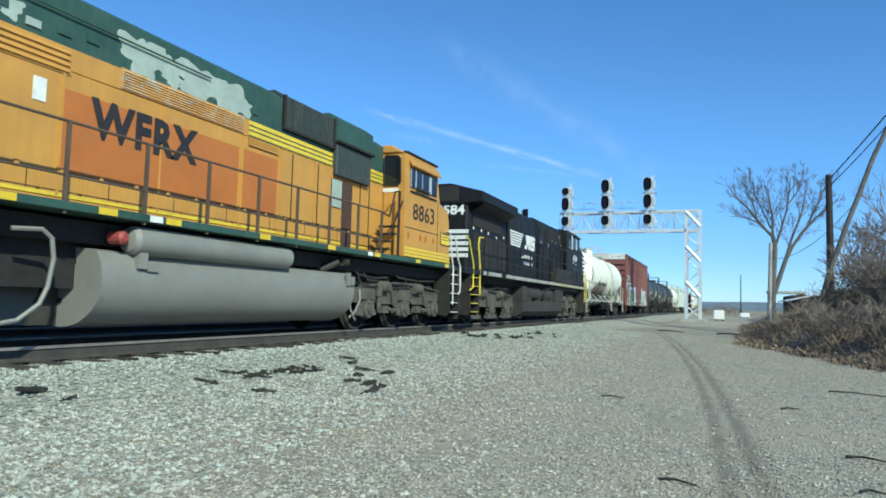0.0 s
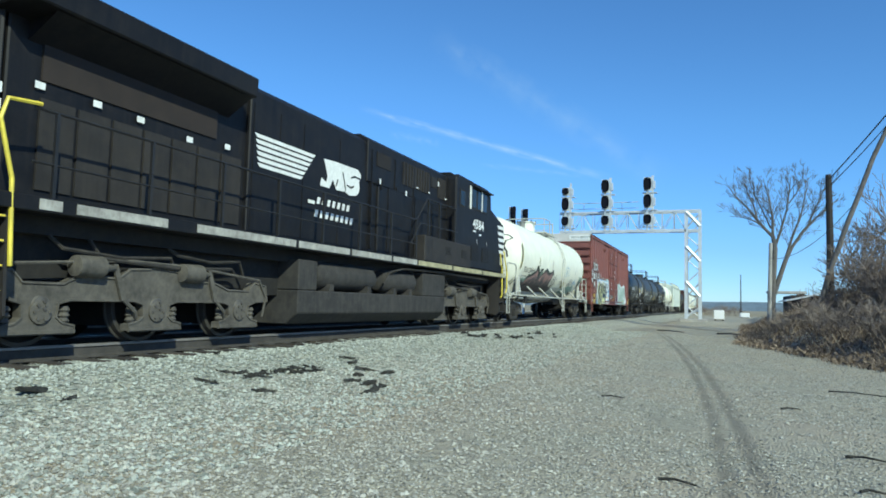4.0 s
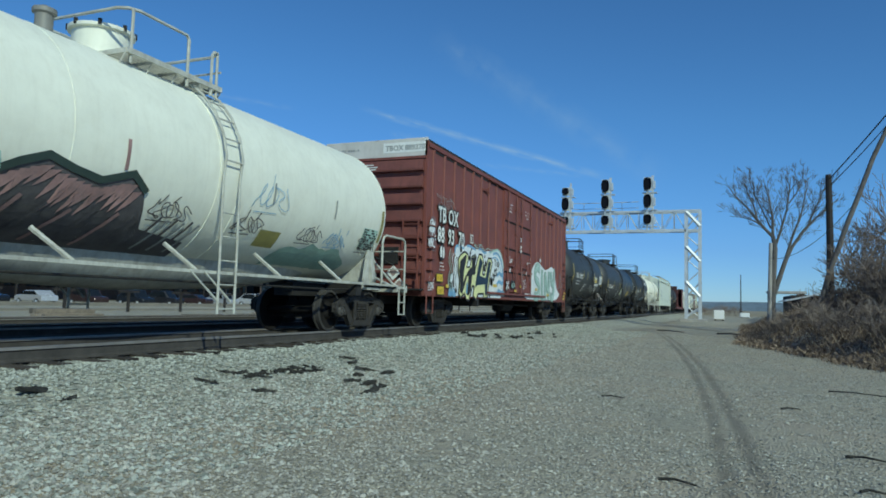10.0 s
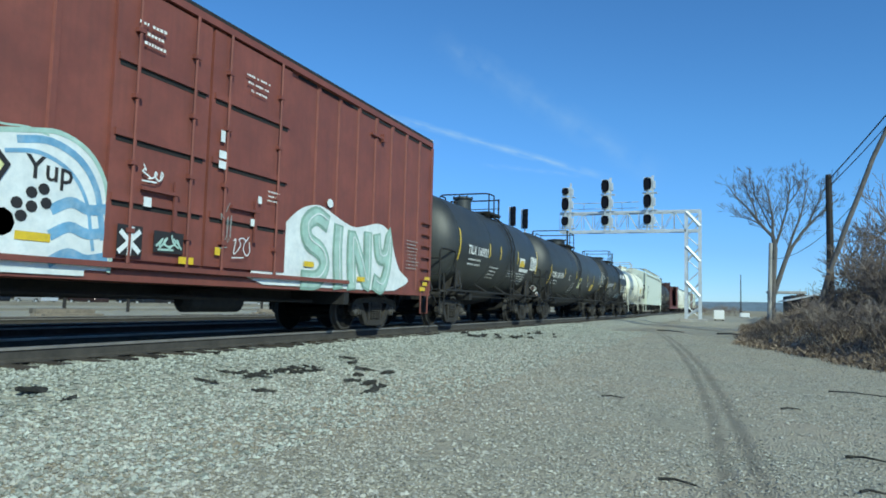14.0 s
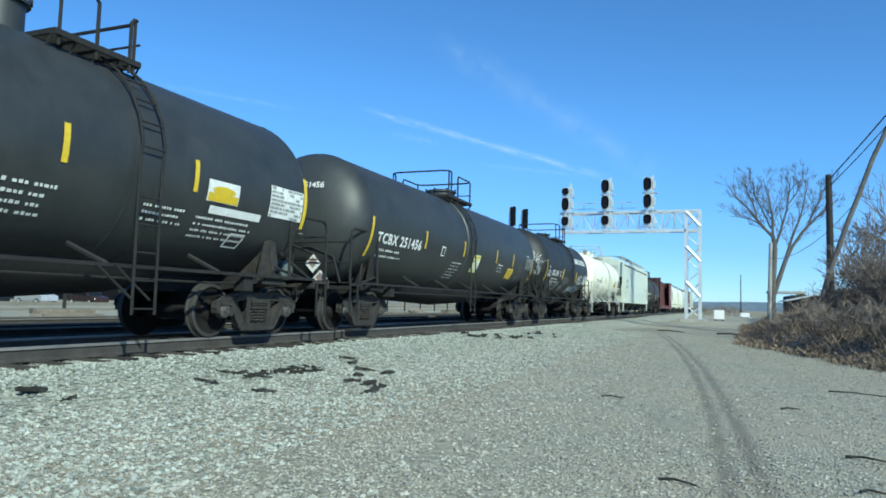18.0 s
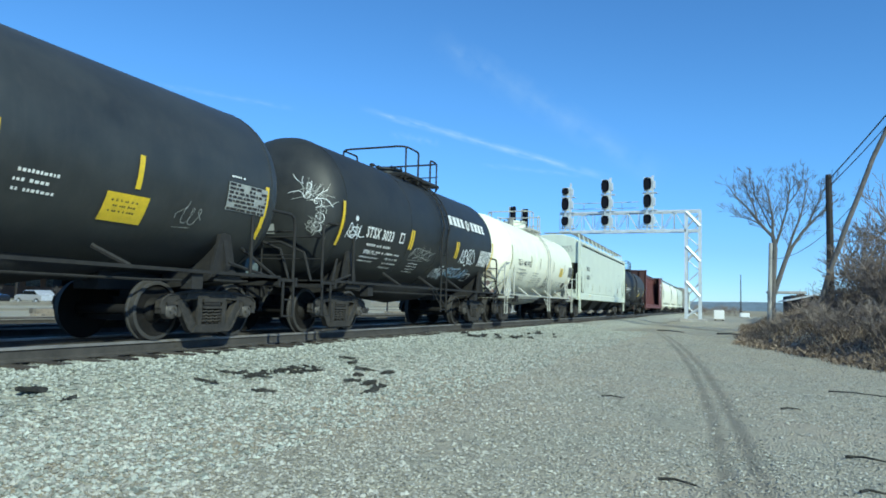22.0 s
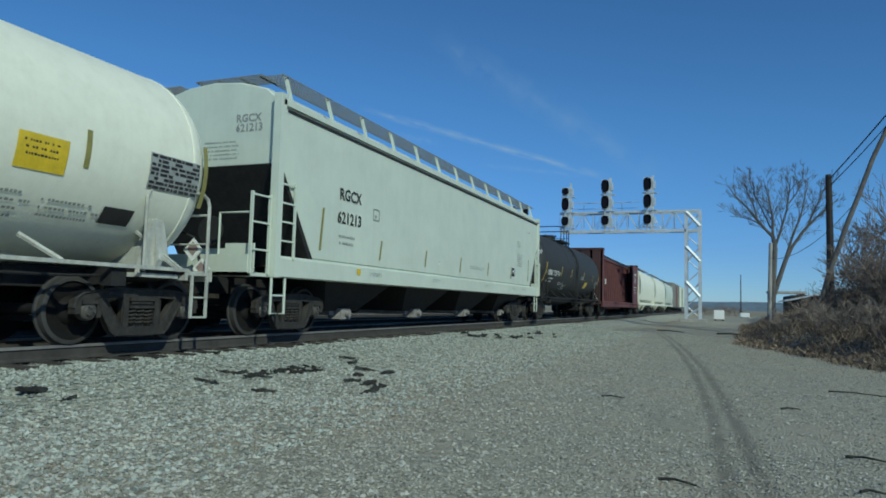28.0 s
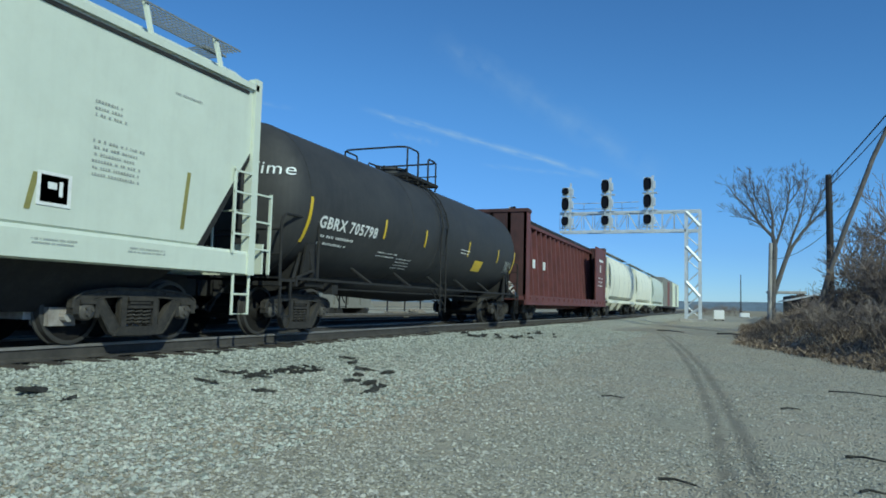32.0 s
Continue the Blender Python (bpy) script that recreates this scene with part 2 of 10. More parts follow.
def bank_edge(y):
    """The foot of the weedy bank beside the road."""
    return 0.92 + 0.027 * max(0.0, y - 26) + 0.275 * max(0.0, 26 - y) + 0.10 * math.sin(y * 0.9) + 0.06 * math.sin(y * 2.3)


def ground_z(x, y):
    z = 0.28 * smooth(-5.0, -7.2, x)
    z -= 0.06 * smooth(-10.5, -11.2, x) * smooth(-12.2, -11.4, x)
    z -= 0.05 * smooth(-15.5, -19.0, x)
    e = bank_edge(y)
    if x > e and y < 140:
        z += (0.5 * smooth(e, e + 1.6, x) + 1.1 * smooth(e + 1.0, e + 5.5, x)) * smooth(140, 70, y) * smooth(2, 10, y)
    z += 0.28 * smooth(-4.6, -2.9, x) * smooth(52, 58, y) * smooth(75, 62, y) * smooth(0.5, -1.0, x)
    if abs(x) < 60 and 0 < y < 80:
        z += 0.030 * noise.noise((x * 0.7, y * 0.7, 0)) + 0.012 * noise.noise((x * 3.1, y * 3.1, 4))
    return z


def lines(stops):
    out = []
    for a, b, step in stops:
        c = a
        while c < b - 1e-6:
            out.append(c)
            c += step
    return out + [stops[-1][1]]


def rut(x, y):
    """How far (x, y) lies from the middle of the tyre track that bends along the road."""
    return x - (0.186809 + (-0.029765) * (y - 4) + (-0.002993) * (y - 4) ** 2 + (2.8e-05) * (y - 4) ** 3)


xs = lines([(-2400, -120, 380), (-120, -24, 8), (-24, -8, 0.5), (-8, 7, 0.12), (7, 20, 0.5), (20, 120, 10), (120, 2400, 380)])
ys = lines([(-400, -10, 65), (-10, 2, 1), (2, 16, 0.12), (16, 40, 0.3), (40, 80, 1), (80, 200, 10), (200, 4400, 350)])
g = Geo()
for y in ys:
    for x in xs:
        z = ground_z(x, y)
        if -3.5 < x < 1.5 and 2 < y < 34:
            q = abs(rut(x, y))
            z -= 0.018 * math.exp(-((q - 0.115) / 0.07) ** 2)
        g.v.append((x, y, z))
nx = len(xs)
g.f = [(j * nx + i, j * nx + i + 1, (j + 1) * nx + i + 1, (j + 1) * nx + i) for j in range(len(ys) - 1) for i in range(nx - 1)]
g.k = [0] * len(g.f)


def gravel_material():
    m = bpy.data.materials.new("gravel")
    m.use_nodes = True
    n, l = m.node_tree.nodes, m.node_tree.links
    b = n["Principled BSDF"]
    geo = n.new("ShaderNodeNewGeometry")
    sep = n.new("ShaderNodeSeparateXYZ")
    l.new(geo.outputs["Position"], sep.inputs[0])

    def tex(kind, scale, **kw):
        t = n.new(kind)
        t.inputs["Scale"].default_value = scale
        for key, value in kw.items():
            t.inputs[key].default_value = value
        l.new(geo.outputs["Position"], t.inputs["Vector"])
        return t

    def rng(src, a, b_, c=0.0, d=1.0):
        t = n.new("ShaderNodeMapRange")
        for key, value in (("From Min", a), ("From Max", b_), ("To Min", c), ("To Max", d)):
            t.inputs[key].default_value = value
        l.new(src, t.inputs["Value"])
        return t.outputs["Result"]

    def mixc(fac, a, b_):
        t = n.new("ShaderNodeMix")
        t.data_type = "RGBA"
        for key, value in (("Factor", fac), ("A", a), ("B", b_)):
            if isinstance(value, tuple):
                t.inputs[key].default_value = (*value, 1)
            elif isinstance(value, float):
                t.inputs[key].default_value = value
            else:
                l.new(value, t.inputs[key])
        return t.outputs["Result"]

    def maths(op, a, b_):
        t = n.new("ShaderNodeMath")
        t.operation = op
        for i, value in enumerate((a, b_)):
            if isinstance(value, (int, float)):
                t.inputs[i].default_value = value
            else:
                l.new(value, t.inputs[i])
        return t.outputs[0]

    stones = tex("ShaderNodeTexVoronoi", 34.0, Randomness=1.0)
    stones2 = tex("ShaderNodeTexVoronoi", 75.0, Randomness=1.0)
    broad = tex("ShaderNodeTexNoise", 0.35, Detail=6.0, Roughness=0.6)
    mid = tex("ShaderNodeTexNoise", 2.2, Detail=8.0, Roughness=0.7)
    speck = tex("ShaderNodeTexNoise", 90.0, Detail=3.0)
    tone = n.new("ShaderNodeSeparateColor")
    l.new(stones.outputs["Color"], tone.inputs[0])
    tone2 = n.new("ShaderNodeSeparateColor")
    l.new(stones2.outputs["Color"], tone2.inputs[0])
    grey = mixc(tone.outputs[0], (0.19, 0.19, 0.165), (0.44, 0.435, 0.385))
    fineg = mixc(tone2.outputs[0], (0.24, 0.235, 0.205), (0.41, 0.40, 0.35))
    road = mixc(rng(mid.outputs["Fac"], 0.4, 0.6), grey, fineg)
    earth = mixc(rng(speck.outputs["Fac"], 0.3, 0.7), (0.30, 0.272, 0.23), (0.41, 0.378, 0.325))
    worn = rng(broad.outputs["Fac"], 0.42, 0.58, 0.0, 0.9)
    road = mixc(worn, road, earth)
    rust = maths("MULTIPLY", rng(sep.outputs["X"], -5.6, -4.2), rng(sep.outputs["X"], -2.6, -4.2))
    rust = maths("MULTIPLY", rust, rng(mid.outputs["Fac"], 0.40, 0.62, 0.0, 0.65))
    road = mixc(rust, road, (0.33, 0.25, 0.15))
    lumps = tex("ShaderNodeTexVoronoi", 17.0, Randomness=1.0)
    tone3 = n.new("ShaderNodeSeparateColor")
    l.new(lumps.outputs["Color"], tone3.inputs[0])
    ballast = mixc(tone3.outputs[1], (0.17, 0.18, 0.165), (0.46, 0.475, 0.44))
    patch = tex("ShaderNodeTexNoise", 7.0, Detail=4.0, Roughness=0.6)
    road = mixc(rng(patch.outputs["Fac"], 0.52, 0.72, 0.0, 0.55), road, (0.17, 0.163, 0.14))
    edge = maths("ADD", sep.outputs["X"], maths("MULTIPLY", mid.outputs["Fac"], 1.6))
    col = mixc(rng(edge, -2.6, -5.6), road, ballast)
    # oily ballast, with the train's shadow darkened into its colour as well
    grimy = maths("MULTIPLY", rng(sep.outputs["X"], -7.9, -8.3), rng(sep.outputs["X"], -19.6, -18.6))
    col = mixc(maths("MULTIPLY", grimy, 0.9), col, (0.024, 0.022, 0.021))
    # dark bands pressed by the tyres
    dy = maths("SUBTRACT", sep.outputs["Y"], 4.0)
    mid_x = maths("ADD", maths("MULTIPLY", dy, -0.029765), 0.186809)
    mid_x = maths("ADD", mid_x, maths("ADD", maths("MULTIPLY", maths("POWER", dy, 2.0), -0.002993), maths("MULTIPLY", maths("POWER", dy, 3.0), 2.8e-05)))
    off = maths("ABSOLUTE", maths("SUBTRACT", sep.outputs["X"], mid_x), 0)
    off = maths("ADD", off, maths("MULTIPLY", maths("SUBTRACT", speck.outputs["Fac"], 0.5), 0.09))
    off = maths("ADD", off, maths("MULTIPLY", maths("SUBTRACT", mid.outputs["Fac"], 0.5), 0.05))
    band = rng(maths("ABSOLUTE", maths("SUBTRACT", off, 0.115), 0), 0.105, 0.03)
    band = maths("MULTIPLY", band, rng(sep.outputs["Y"], 40.0, 32.0))
    band = maths("MULTIPLY", band, rng(mid.outputs["Fac"], 0.3, 0.6, 0.55, 1.0))
    col = mixc(maths("MULTIPLY", band, 0.66), col, (0.125, 0.118, 0.104))
    # shadow strip across the far road, painted into the gravel colour
    shade_strip = maths("ABSOLUTE", maths("ADD", maths("SUBTRACT", sep.outputs["Y"], 41.6), maths("MULTIPLY", sep.outputs["X"], 2.5)), 0)
    shade_strip = maths("ADD", shade_strip, maths("MULTIPLY", mid.outputs["Fac"], 1.6))
    shade_strip = maths("MULTIPLY", rng(shade_strip, 2.6, 1.2), maths("MULTIPLY", rng(sep.outputs["X"], -4.6, -3.4), rng(sep.outputs["X"], 2.4, 1.2)))
    col = mixc(maths("MULTIPLY", shade_strip, 0.65), col, (0.075, 0.066, 0.055))
    # beyond the tracks: pale yard dust, then turf
    col = mixc(rng(sep.outputs["X"], -19.0, -21.0), col, (0.31, 0.295, 0.25))
    col = mixc(rng(sep.outputs["X"], -70.0, -90.0), col, (0.16, 0.14, 0.09))
    col = mixc(rng(sep.outputs["Y"], 110.0, 180.0), col, (0.25, 0.22, 0.16))
    wash = n.new("ShaderNodeMix")
    wash.data_type, wash.blend_type = "RGBA", "MULTIPLY"
    wash.inputs["Factor"].default_value = 1.0
    wash.inputs["B"].default_value = (1.19, 1.12, 0.98, 1)
    l.new(col, wash.inputs["A"])
    l.new(wash.outputs["Result"], b.inputs["Base Color"])
    b.inputs["Roughness"].default_value = 0.92
    h = maths("ADD", rng(stones.outputs["Distance"], 0.0, 0.6, 1.0, 0.0), maths("MULTIPLY", rng(stones2.outputs["Distance"], 0.0, 0.6, 1.0, 0.0), 0.4))
    bp = n.new("ShaderNodeBump")
    bp.inputs["Strength"].default_value, bp.inputs["Distance"].default_value = 0.75, 0.02
    l.new(h, bp.inputs["Height"])
    l.new(bp.outputs["Normal"], b.inputs["Normal"])
    return m


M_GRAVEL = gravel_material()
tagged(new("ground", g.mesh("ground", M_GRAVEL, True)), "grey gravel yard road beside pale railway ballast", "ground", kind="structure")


# ---- railway tracks ----
def rail_outline(x, z):
    """Section of a flat-bottomed rail, its head's top at z."""
    right = [(0.035, 0), (0.036, -0.035), (0.012, -0.05), (0.010, -0.145), (0.07, -0.170), (0.07, -0.186)]
    return [(x + a, z + c) for a, c in right] + [(x - a, z + c) for a, c in reversed(right)]


def railway(name, xc, label, y0=-30, y1=420):
    line = thing(name, label, "railway track", (xc, 0, 0), kind="structure")
    for side in (0.755, -0.755):
        gg = Geo().prism(rail_outline(side, RAIL_Z), y0, y1)
        gg.k = [1 if i in (2, 13) or i == 7 else 0 for i in range(len(gg.f))]
        part("rail", gg, [M_RUST, M_STEEL], line, "rusty rail with a bright running surface")
    return line


main_line = railway("railway_track", TRACK_X, "near railway track on timber sleepers in ballast")
TIE = Geo().box(-1.3, 1.3, -0.115, 0.115, -0.18, 0, 0).mesh("sleeper", M_TIE)
for i in range(150):
    t = part("sleeper", TIE, None, main_line, at=(random.uniform(-0.05, 0.05), 1.0 + i * 0.53, RAIL_Z - 0.19))
    t.rotation_euler = (0, 0, random.uniform(-0.02, 0.02))
PLATE = Geo().box(-0.17, 0.17, -0.09, 0.09, 0, 0.012)
plate_mesh = PLATE.mesh("tie_plate", M_RUST)
for i in range(60):
    part("tie_plate", plate_mesh, None, main_line, at=(0.755, 1.0 + i * 0.53, RAIL_Z - 0.1895))
railway("railway_track", TRACK_X - 4.3, "second railway track beyond the train")
railway("railway_track", TRACK_X - 8.6, "third railway track beyond the train")
# ---- rolling stock: y along the train, z from the rail's top, x towards the camera's side ----
TRAIN, SPIN = [], []
MESHES = {}


def shared(key, make):
    if key not in MESHES:
        MESHES[key] = make()
    return MESHES[key]


def car(name, label, category, s):
    """A vehicle whose own zero lies s metres up the line at the start."""
    ob = thing(name, label, category, (TRACK_X, s, RAIL_Z))
    TRAIN.append((ob, s))
    return ob


def wheelset_mesh(r, loco):
    g = Geo()
    for side in (1, -1):
        st = [(0.685, r + 0.028), (0.712, r + 0.028), (0.722, r), (0.815, r - 0.004), (0.822, r - 0.02), (0.822, r - 0.06), (0.79, r - 0.075), (0.765, 0.2), (0.82, 0.16), (0.84, 0.13), (0.84, 0.02)]
        st = [(side * a, b) for a, b in st]
        g.turn(st[:6], 32, "x", k=1, caps=False)
        g.turn(st[5:], 32, "x", k=0, caps=False)
        g.turn([(side * 0.685, r + 0.026), (side * 0.70, r - 0.06), (side * 0.73, 0.16)], 32, "x", k=0, caps=False)
        end = 1.0 if not loco else 1.02
        g.turn([(side * a, b) for a, b in ((end, 0.125), (end + 0.11, 0.125), (end + 0.13, 0.11), (end + 0.14, 0.07), (end + 0.15, 0.06), (end + 0.155, 0.01))], 16, "x", k=2)
        for j in range(3):
            w = 2.1 * j
            x0, x1 = sorted((side * (end + 0.15), side * (end + 0.172)))
            g.box(x0, x1, 0.055 * math.cos(w) - 0.018, 0.055 * math.cos(w) + 0.018, 0.055 * math.sin(w) - 0.018, 0.055 * math.sin(w) + 0.018, 2)
    g.turn([(-1.05, 0.08), (1.05, 0.08)], 12, "x", k=0)
    return g.mesh("wheelset", [M_WHEEL, M_TREAD, M_CAP], True)


def side_frame_mesh():
    g = Geo()
    a, b = 1.01, 1.12
    top = [(-1.12, 0.50), (-1.10, 0.62), (-0.98, 0.70), (-0.62, 0.75), (-0.36, 0.77), (0.36, 0.77), (0.62, 0.75), (0.98, 0.70), (1.10, 0.62), (1.12, 0.50)]
    under = [(1.02, 0.50), (1.00, 0.58), (0.80, 0.60), (0.62, 0.645), (0.36, 0.66), (-0.36, 0.66), (-0.62, 0.645), (-0.80, 0.60), (-1.00, 0.58), (-1.02, 0.50)]
    g.prism(top + under, a, b, "x")
    g.tube([(b, y, z) for y, z in top], 0.022, 5)
    g.tube([(b, y, z) for y, z in under[2:8]], 0.015, 5)
    for s in (1, -1):
        diag = [(0.80, 0.62), (0.66, 0.655), (0.345, 0.25), (0.36, 0.14), (0.46, 0.13), (0.52, 0.19)]
        g.prism([(s * y, z) for y, z in diag], a, b, "x")
        g.tube([(b, s * 0.79, 0.61), (b, s * 0.52, 0.19), (b, s * 0.44, 0.125), (b, 0, 0.115)], 0.02, 5)
        g.tube([(b, s * 0.65, 0.64), (b, s * 0.355, 0.27), (b, s * 0.345, 0.62)], 0.014, 5)
        g.prism([(s * 0.24, 0.68), (s * 0.33, 0.68), (s * 0.33, 0.2), (s * 0.24, 0.2)], a + 0.005, b + 0.012, "x")
        for p, q, z in ((0.70, 0.765, 0.37), (1.02, 1.11, 0.42)):
            y0, y1 = sorted((s * p, s * q))
            g.box(a, b + 0.01, y0, y1, z, 0.61)
        y0, y1 = sorted((s * 0.775, s * 1.01))
        g.box(a - 0.01, b + 0.03, y0, y1, 0.55, 0.598)
        g.box(b - 0.01, b + 0.02, min(s * 0.46, s * 0.60), max(s * 0.46, s * 0.60), 0.685, 0.725)
    g.prism([(-0.44, 0.12), (0.44, 0.12), (0.36, 0.24), (-0.36, 0.24)], a - 0.03, b + 0.025, "x")
    g.box(b + 0.0, b + 0.035, -0.22, 0.22, 0.60, 0.655)
    return g.mesh("side_frame", M_TRUCK, True)


def spring_mesh():
    g = Geo()
    for y in (-0.155, 0.0, 0.155):
        coil = []
        for i in range(46):
            w = i * math.pi / 5
            coil.append((1.075 + 0.062 * math.cos(w), y + 0.062 * math.sin(w), 0.25 + 0.052 * i / 10))
        g.tube(coil, 0.017, 5)
    g.box(1.0, 1.15, -0.235, 0.235, 0.495, 0.53)
    g.box(1.05, 1.14, -0.19, 0.19, 0.56, 0.585)
    return g.mesh("spring", M_TRUCK)


def freight_truck(parent, y, spin=True):
    def bolster():
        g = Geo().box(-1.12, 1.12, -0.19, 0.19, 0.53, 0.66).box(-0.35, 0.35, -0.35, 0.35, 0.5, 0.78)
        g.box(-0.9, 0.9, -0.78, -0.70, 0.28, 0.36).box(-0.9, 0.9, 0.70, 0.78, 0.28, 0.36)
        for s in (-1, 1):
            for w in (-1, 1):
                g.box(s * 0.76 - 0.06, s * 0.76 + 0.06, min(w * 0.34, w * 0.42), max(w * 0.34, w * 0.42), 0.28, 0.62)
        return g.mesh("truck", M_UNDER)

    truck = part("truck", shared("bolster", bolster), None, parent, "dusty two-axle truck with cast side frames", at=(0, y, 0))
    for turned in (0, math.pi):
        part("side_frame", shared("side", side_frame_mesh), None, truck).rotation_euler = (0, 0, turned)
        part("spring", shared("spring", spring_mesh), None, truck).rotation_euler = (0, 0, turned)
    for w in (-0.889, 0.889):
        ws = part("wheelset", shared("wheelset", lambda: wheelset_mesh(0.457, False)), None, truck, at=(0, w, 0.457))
        if spin:
            SPIN.append((ws, w, 0.457))
    return truck


def coupler(parent, y, way):
    def make():
        g = Geo().box(-0.09, 0.09, -0.75, -0.15, 0.78, 0.95)
        g.prism([(-0.17, -0.16), (0.17, -0.16), (0.20, 0.05), (0.08, 0.10), (0.05, -0.02), (-0.10, -0.02), (-0.17, 0.06)], 0.70, 1.0, "z")
        g.tube([(0.15, -0.5, 0.75), (0.22, -0.1, 0.45), (0.16, 0.15, 0.5)], 0.03)
        return g.mesh("coupler", M_UNDER)

    c = part("coupler", shared("coupler", make), None, parent, at=(0, y, 0))
    c.rotation_euler = (0, 0, 0 if way > 0 else math.pi)
    return c


def tank_shape(y0, y1, r, zc, seg=48):
    """A cylinder with dished heads between y0 and y1."""
    depth = r * 0.52
    st = [(y0 + depth * (1 - math.cos(math.pi / 2 * i / 10)), max(0.02, r * math.sin(math.pi / 2 * i / 10))) for i in range(11)]
    back = [(y1 - (a - y0), q) for a, q in reversed(st)]
    return Geo().turn(st + back, seg, "y", (0, zc))


def on_tank(r, zc, drop):
    """Lays flat (u along, v height above the middle line) shapes on a tank's side."""
    return lambda u, v, lift=0.012: ((r + lift) * math.cos((v + drop) / r), u, zc + (r + lift) * math.sin((v + drop) / r))


def on_wall(x):
    return lambda u, v, lift=0.008: (x + lift, u, v)


def bars(g, put, u0, v0, width, height, k=0, lift=0.012):
    n = max(1, math.ceil(height / 0.12))
    for i in range(n):
        a, b = v0 + height * i / n, v0 + height * (i + 1) / n
        g.add([put(u0, a, lift), put(u0 + width, a, lift), put(u0 + width, b, lift), put(u0, b, lift)], [(0, 1, 2, 3)], k)


def words(g, put, text, u0, v0, size, k=0, lift=0.014, stretch=1.0, fit=0.0, bold=0.034, space=1.0):
    """Lettering laid on a surface; fit gives its whole length."""
    v, f = letters(text, size, bold, space)
    if fit:
        stretch = fit / (max(p[0] for p in v) - min(p[0] for p in v))
    g.add([put(u0 + a * stretch, v0 + b, lift) for a, b in v], f, k)


def small_print(g, put, u0, v0, width, rows, size=0.05, k=0):
    """Lines of writing too small to read, as short bars."""
    rnd = random.Random(int(u0 * 100 + v0 * 10) + rows)
    for i in range(rows):
        u = u0 + rnd.uniform(0, 0.06)
        while u < u0 + width * rnd.uniform(0.75, 1.0):
            w = rnd.uniform(0.35, 0.75) * size
            bars(g, put, u, v0 - i * size * 1.55, w, size * rnd.uniform(0.45, 0.6), k)
            u += w + (0.25 if rnd.random() < 0.8 else 0.9) * size


def data_panel(g, put, u0, v0, width, height, k, ink, rows=6, lift=0.014):
    """A plate with a printed table that cannot be read: rows of cells in uneven blocks."""
    rnd = random.Random(int(u0 * 70 + v0 * 90) + rows)
    bars(g, put, u0, v0, width, height, k, lift)
    d = height / rows
    for i in range(rows):
        u = u0 + 0.02
        while u < u0 + width - 0.05:
            w = min(rnd.uniform(0.04, 0.16), u0 + width - 0.02 - u)
            if rnd.random() < 0.72:
                bars(g, put, u, v0 + d * (i + 0.18), w, d * 0.62, ink, lift + 0.006)
            u += w + rnd.uniform(0.012, 0.035)


def hoop(points, r=0.02, k=0, g=None):
    return (g or Geo()).tube(points, r, 6, k)


M_RESERVOIR = mat("dull_reservoir_paint", (0.12, 0.145, 0.14), 0.65, 0, 0.25, 3, 0.1, dirt=(0.06, 0.055, 0.05), dirt_amount=0.4)
M_PLACARD = mat("faded_placard_print", (0.30, 0.21, 0.19), 0.6, 0, 0.2, 6, 0.0, dirt=(0.3, 0.3, 0.28), dirt_amount=0.5)


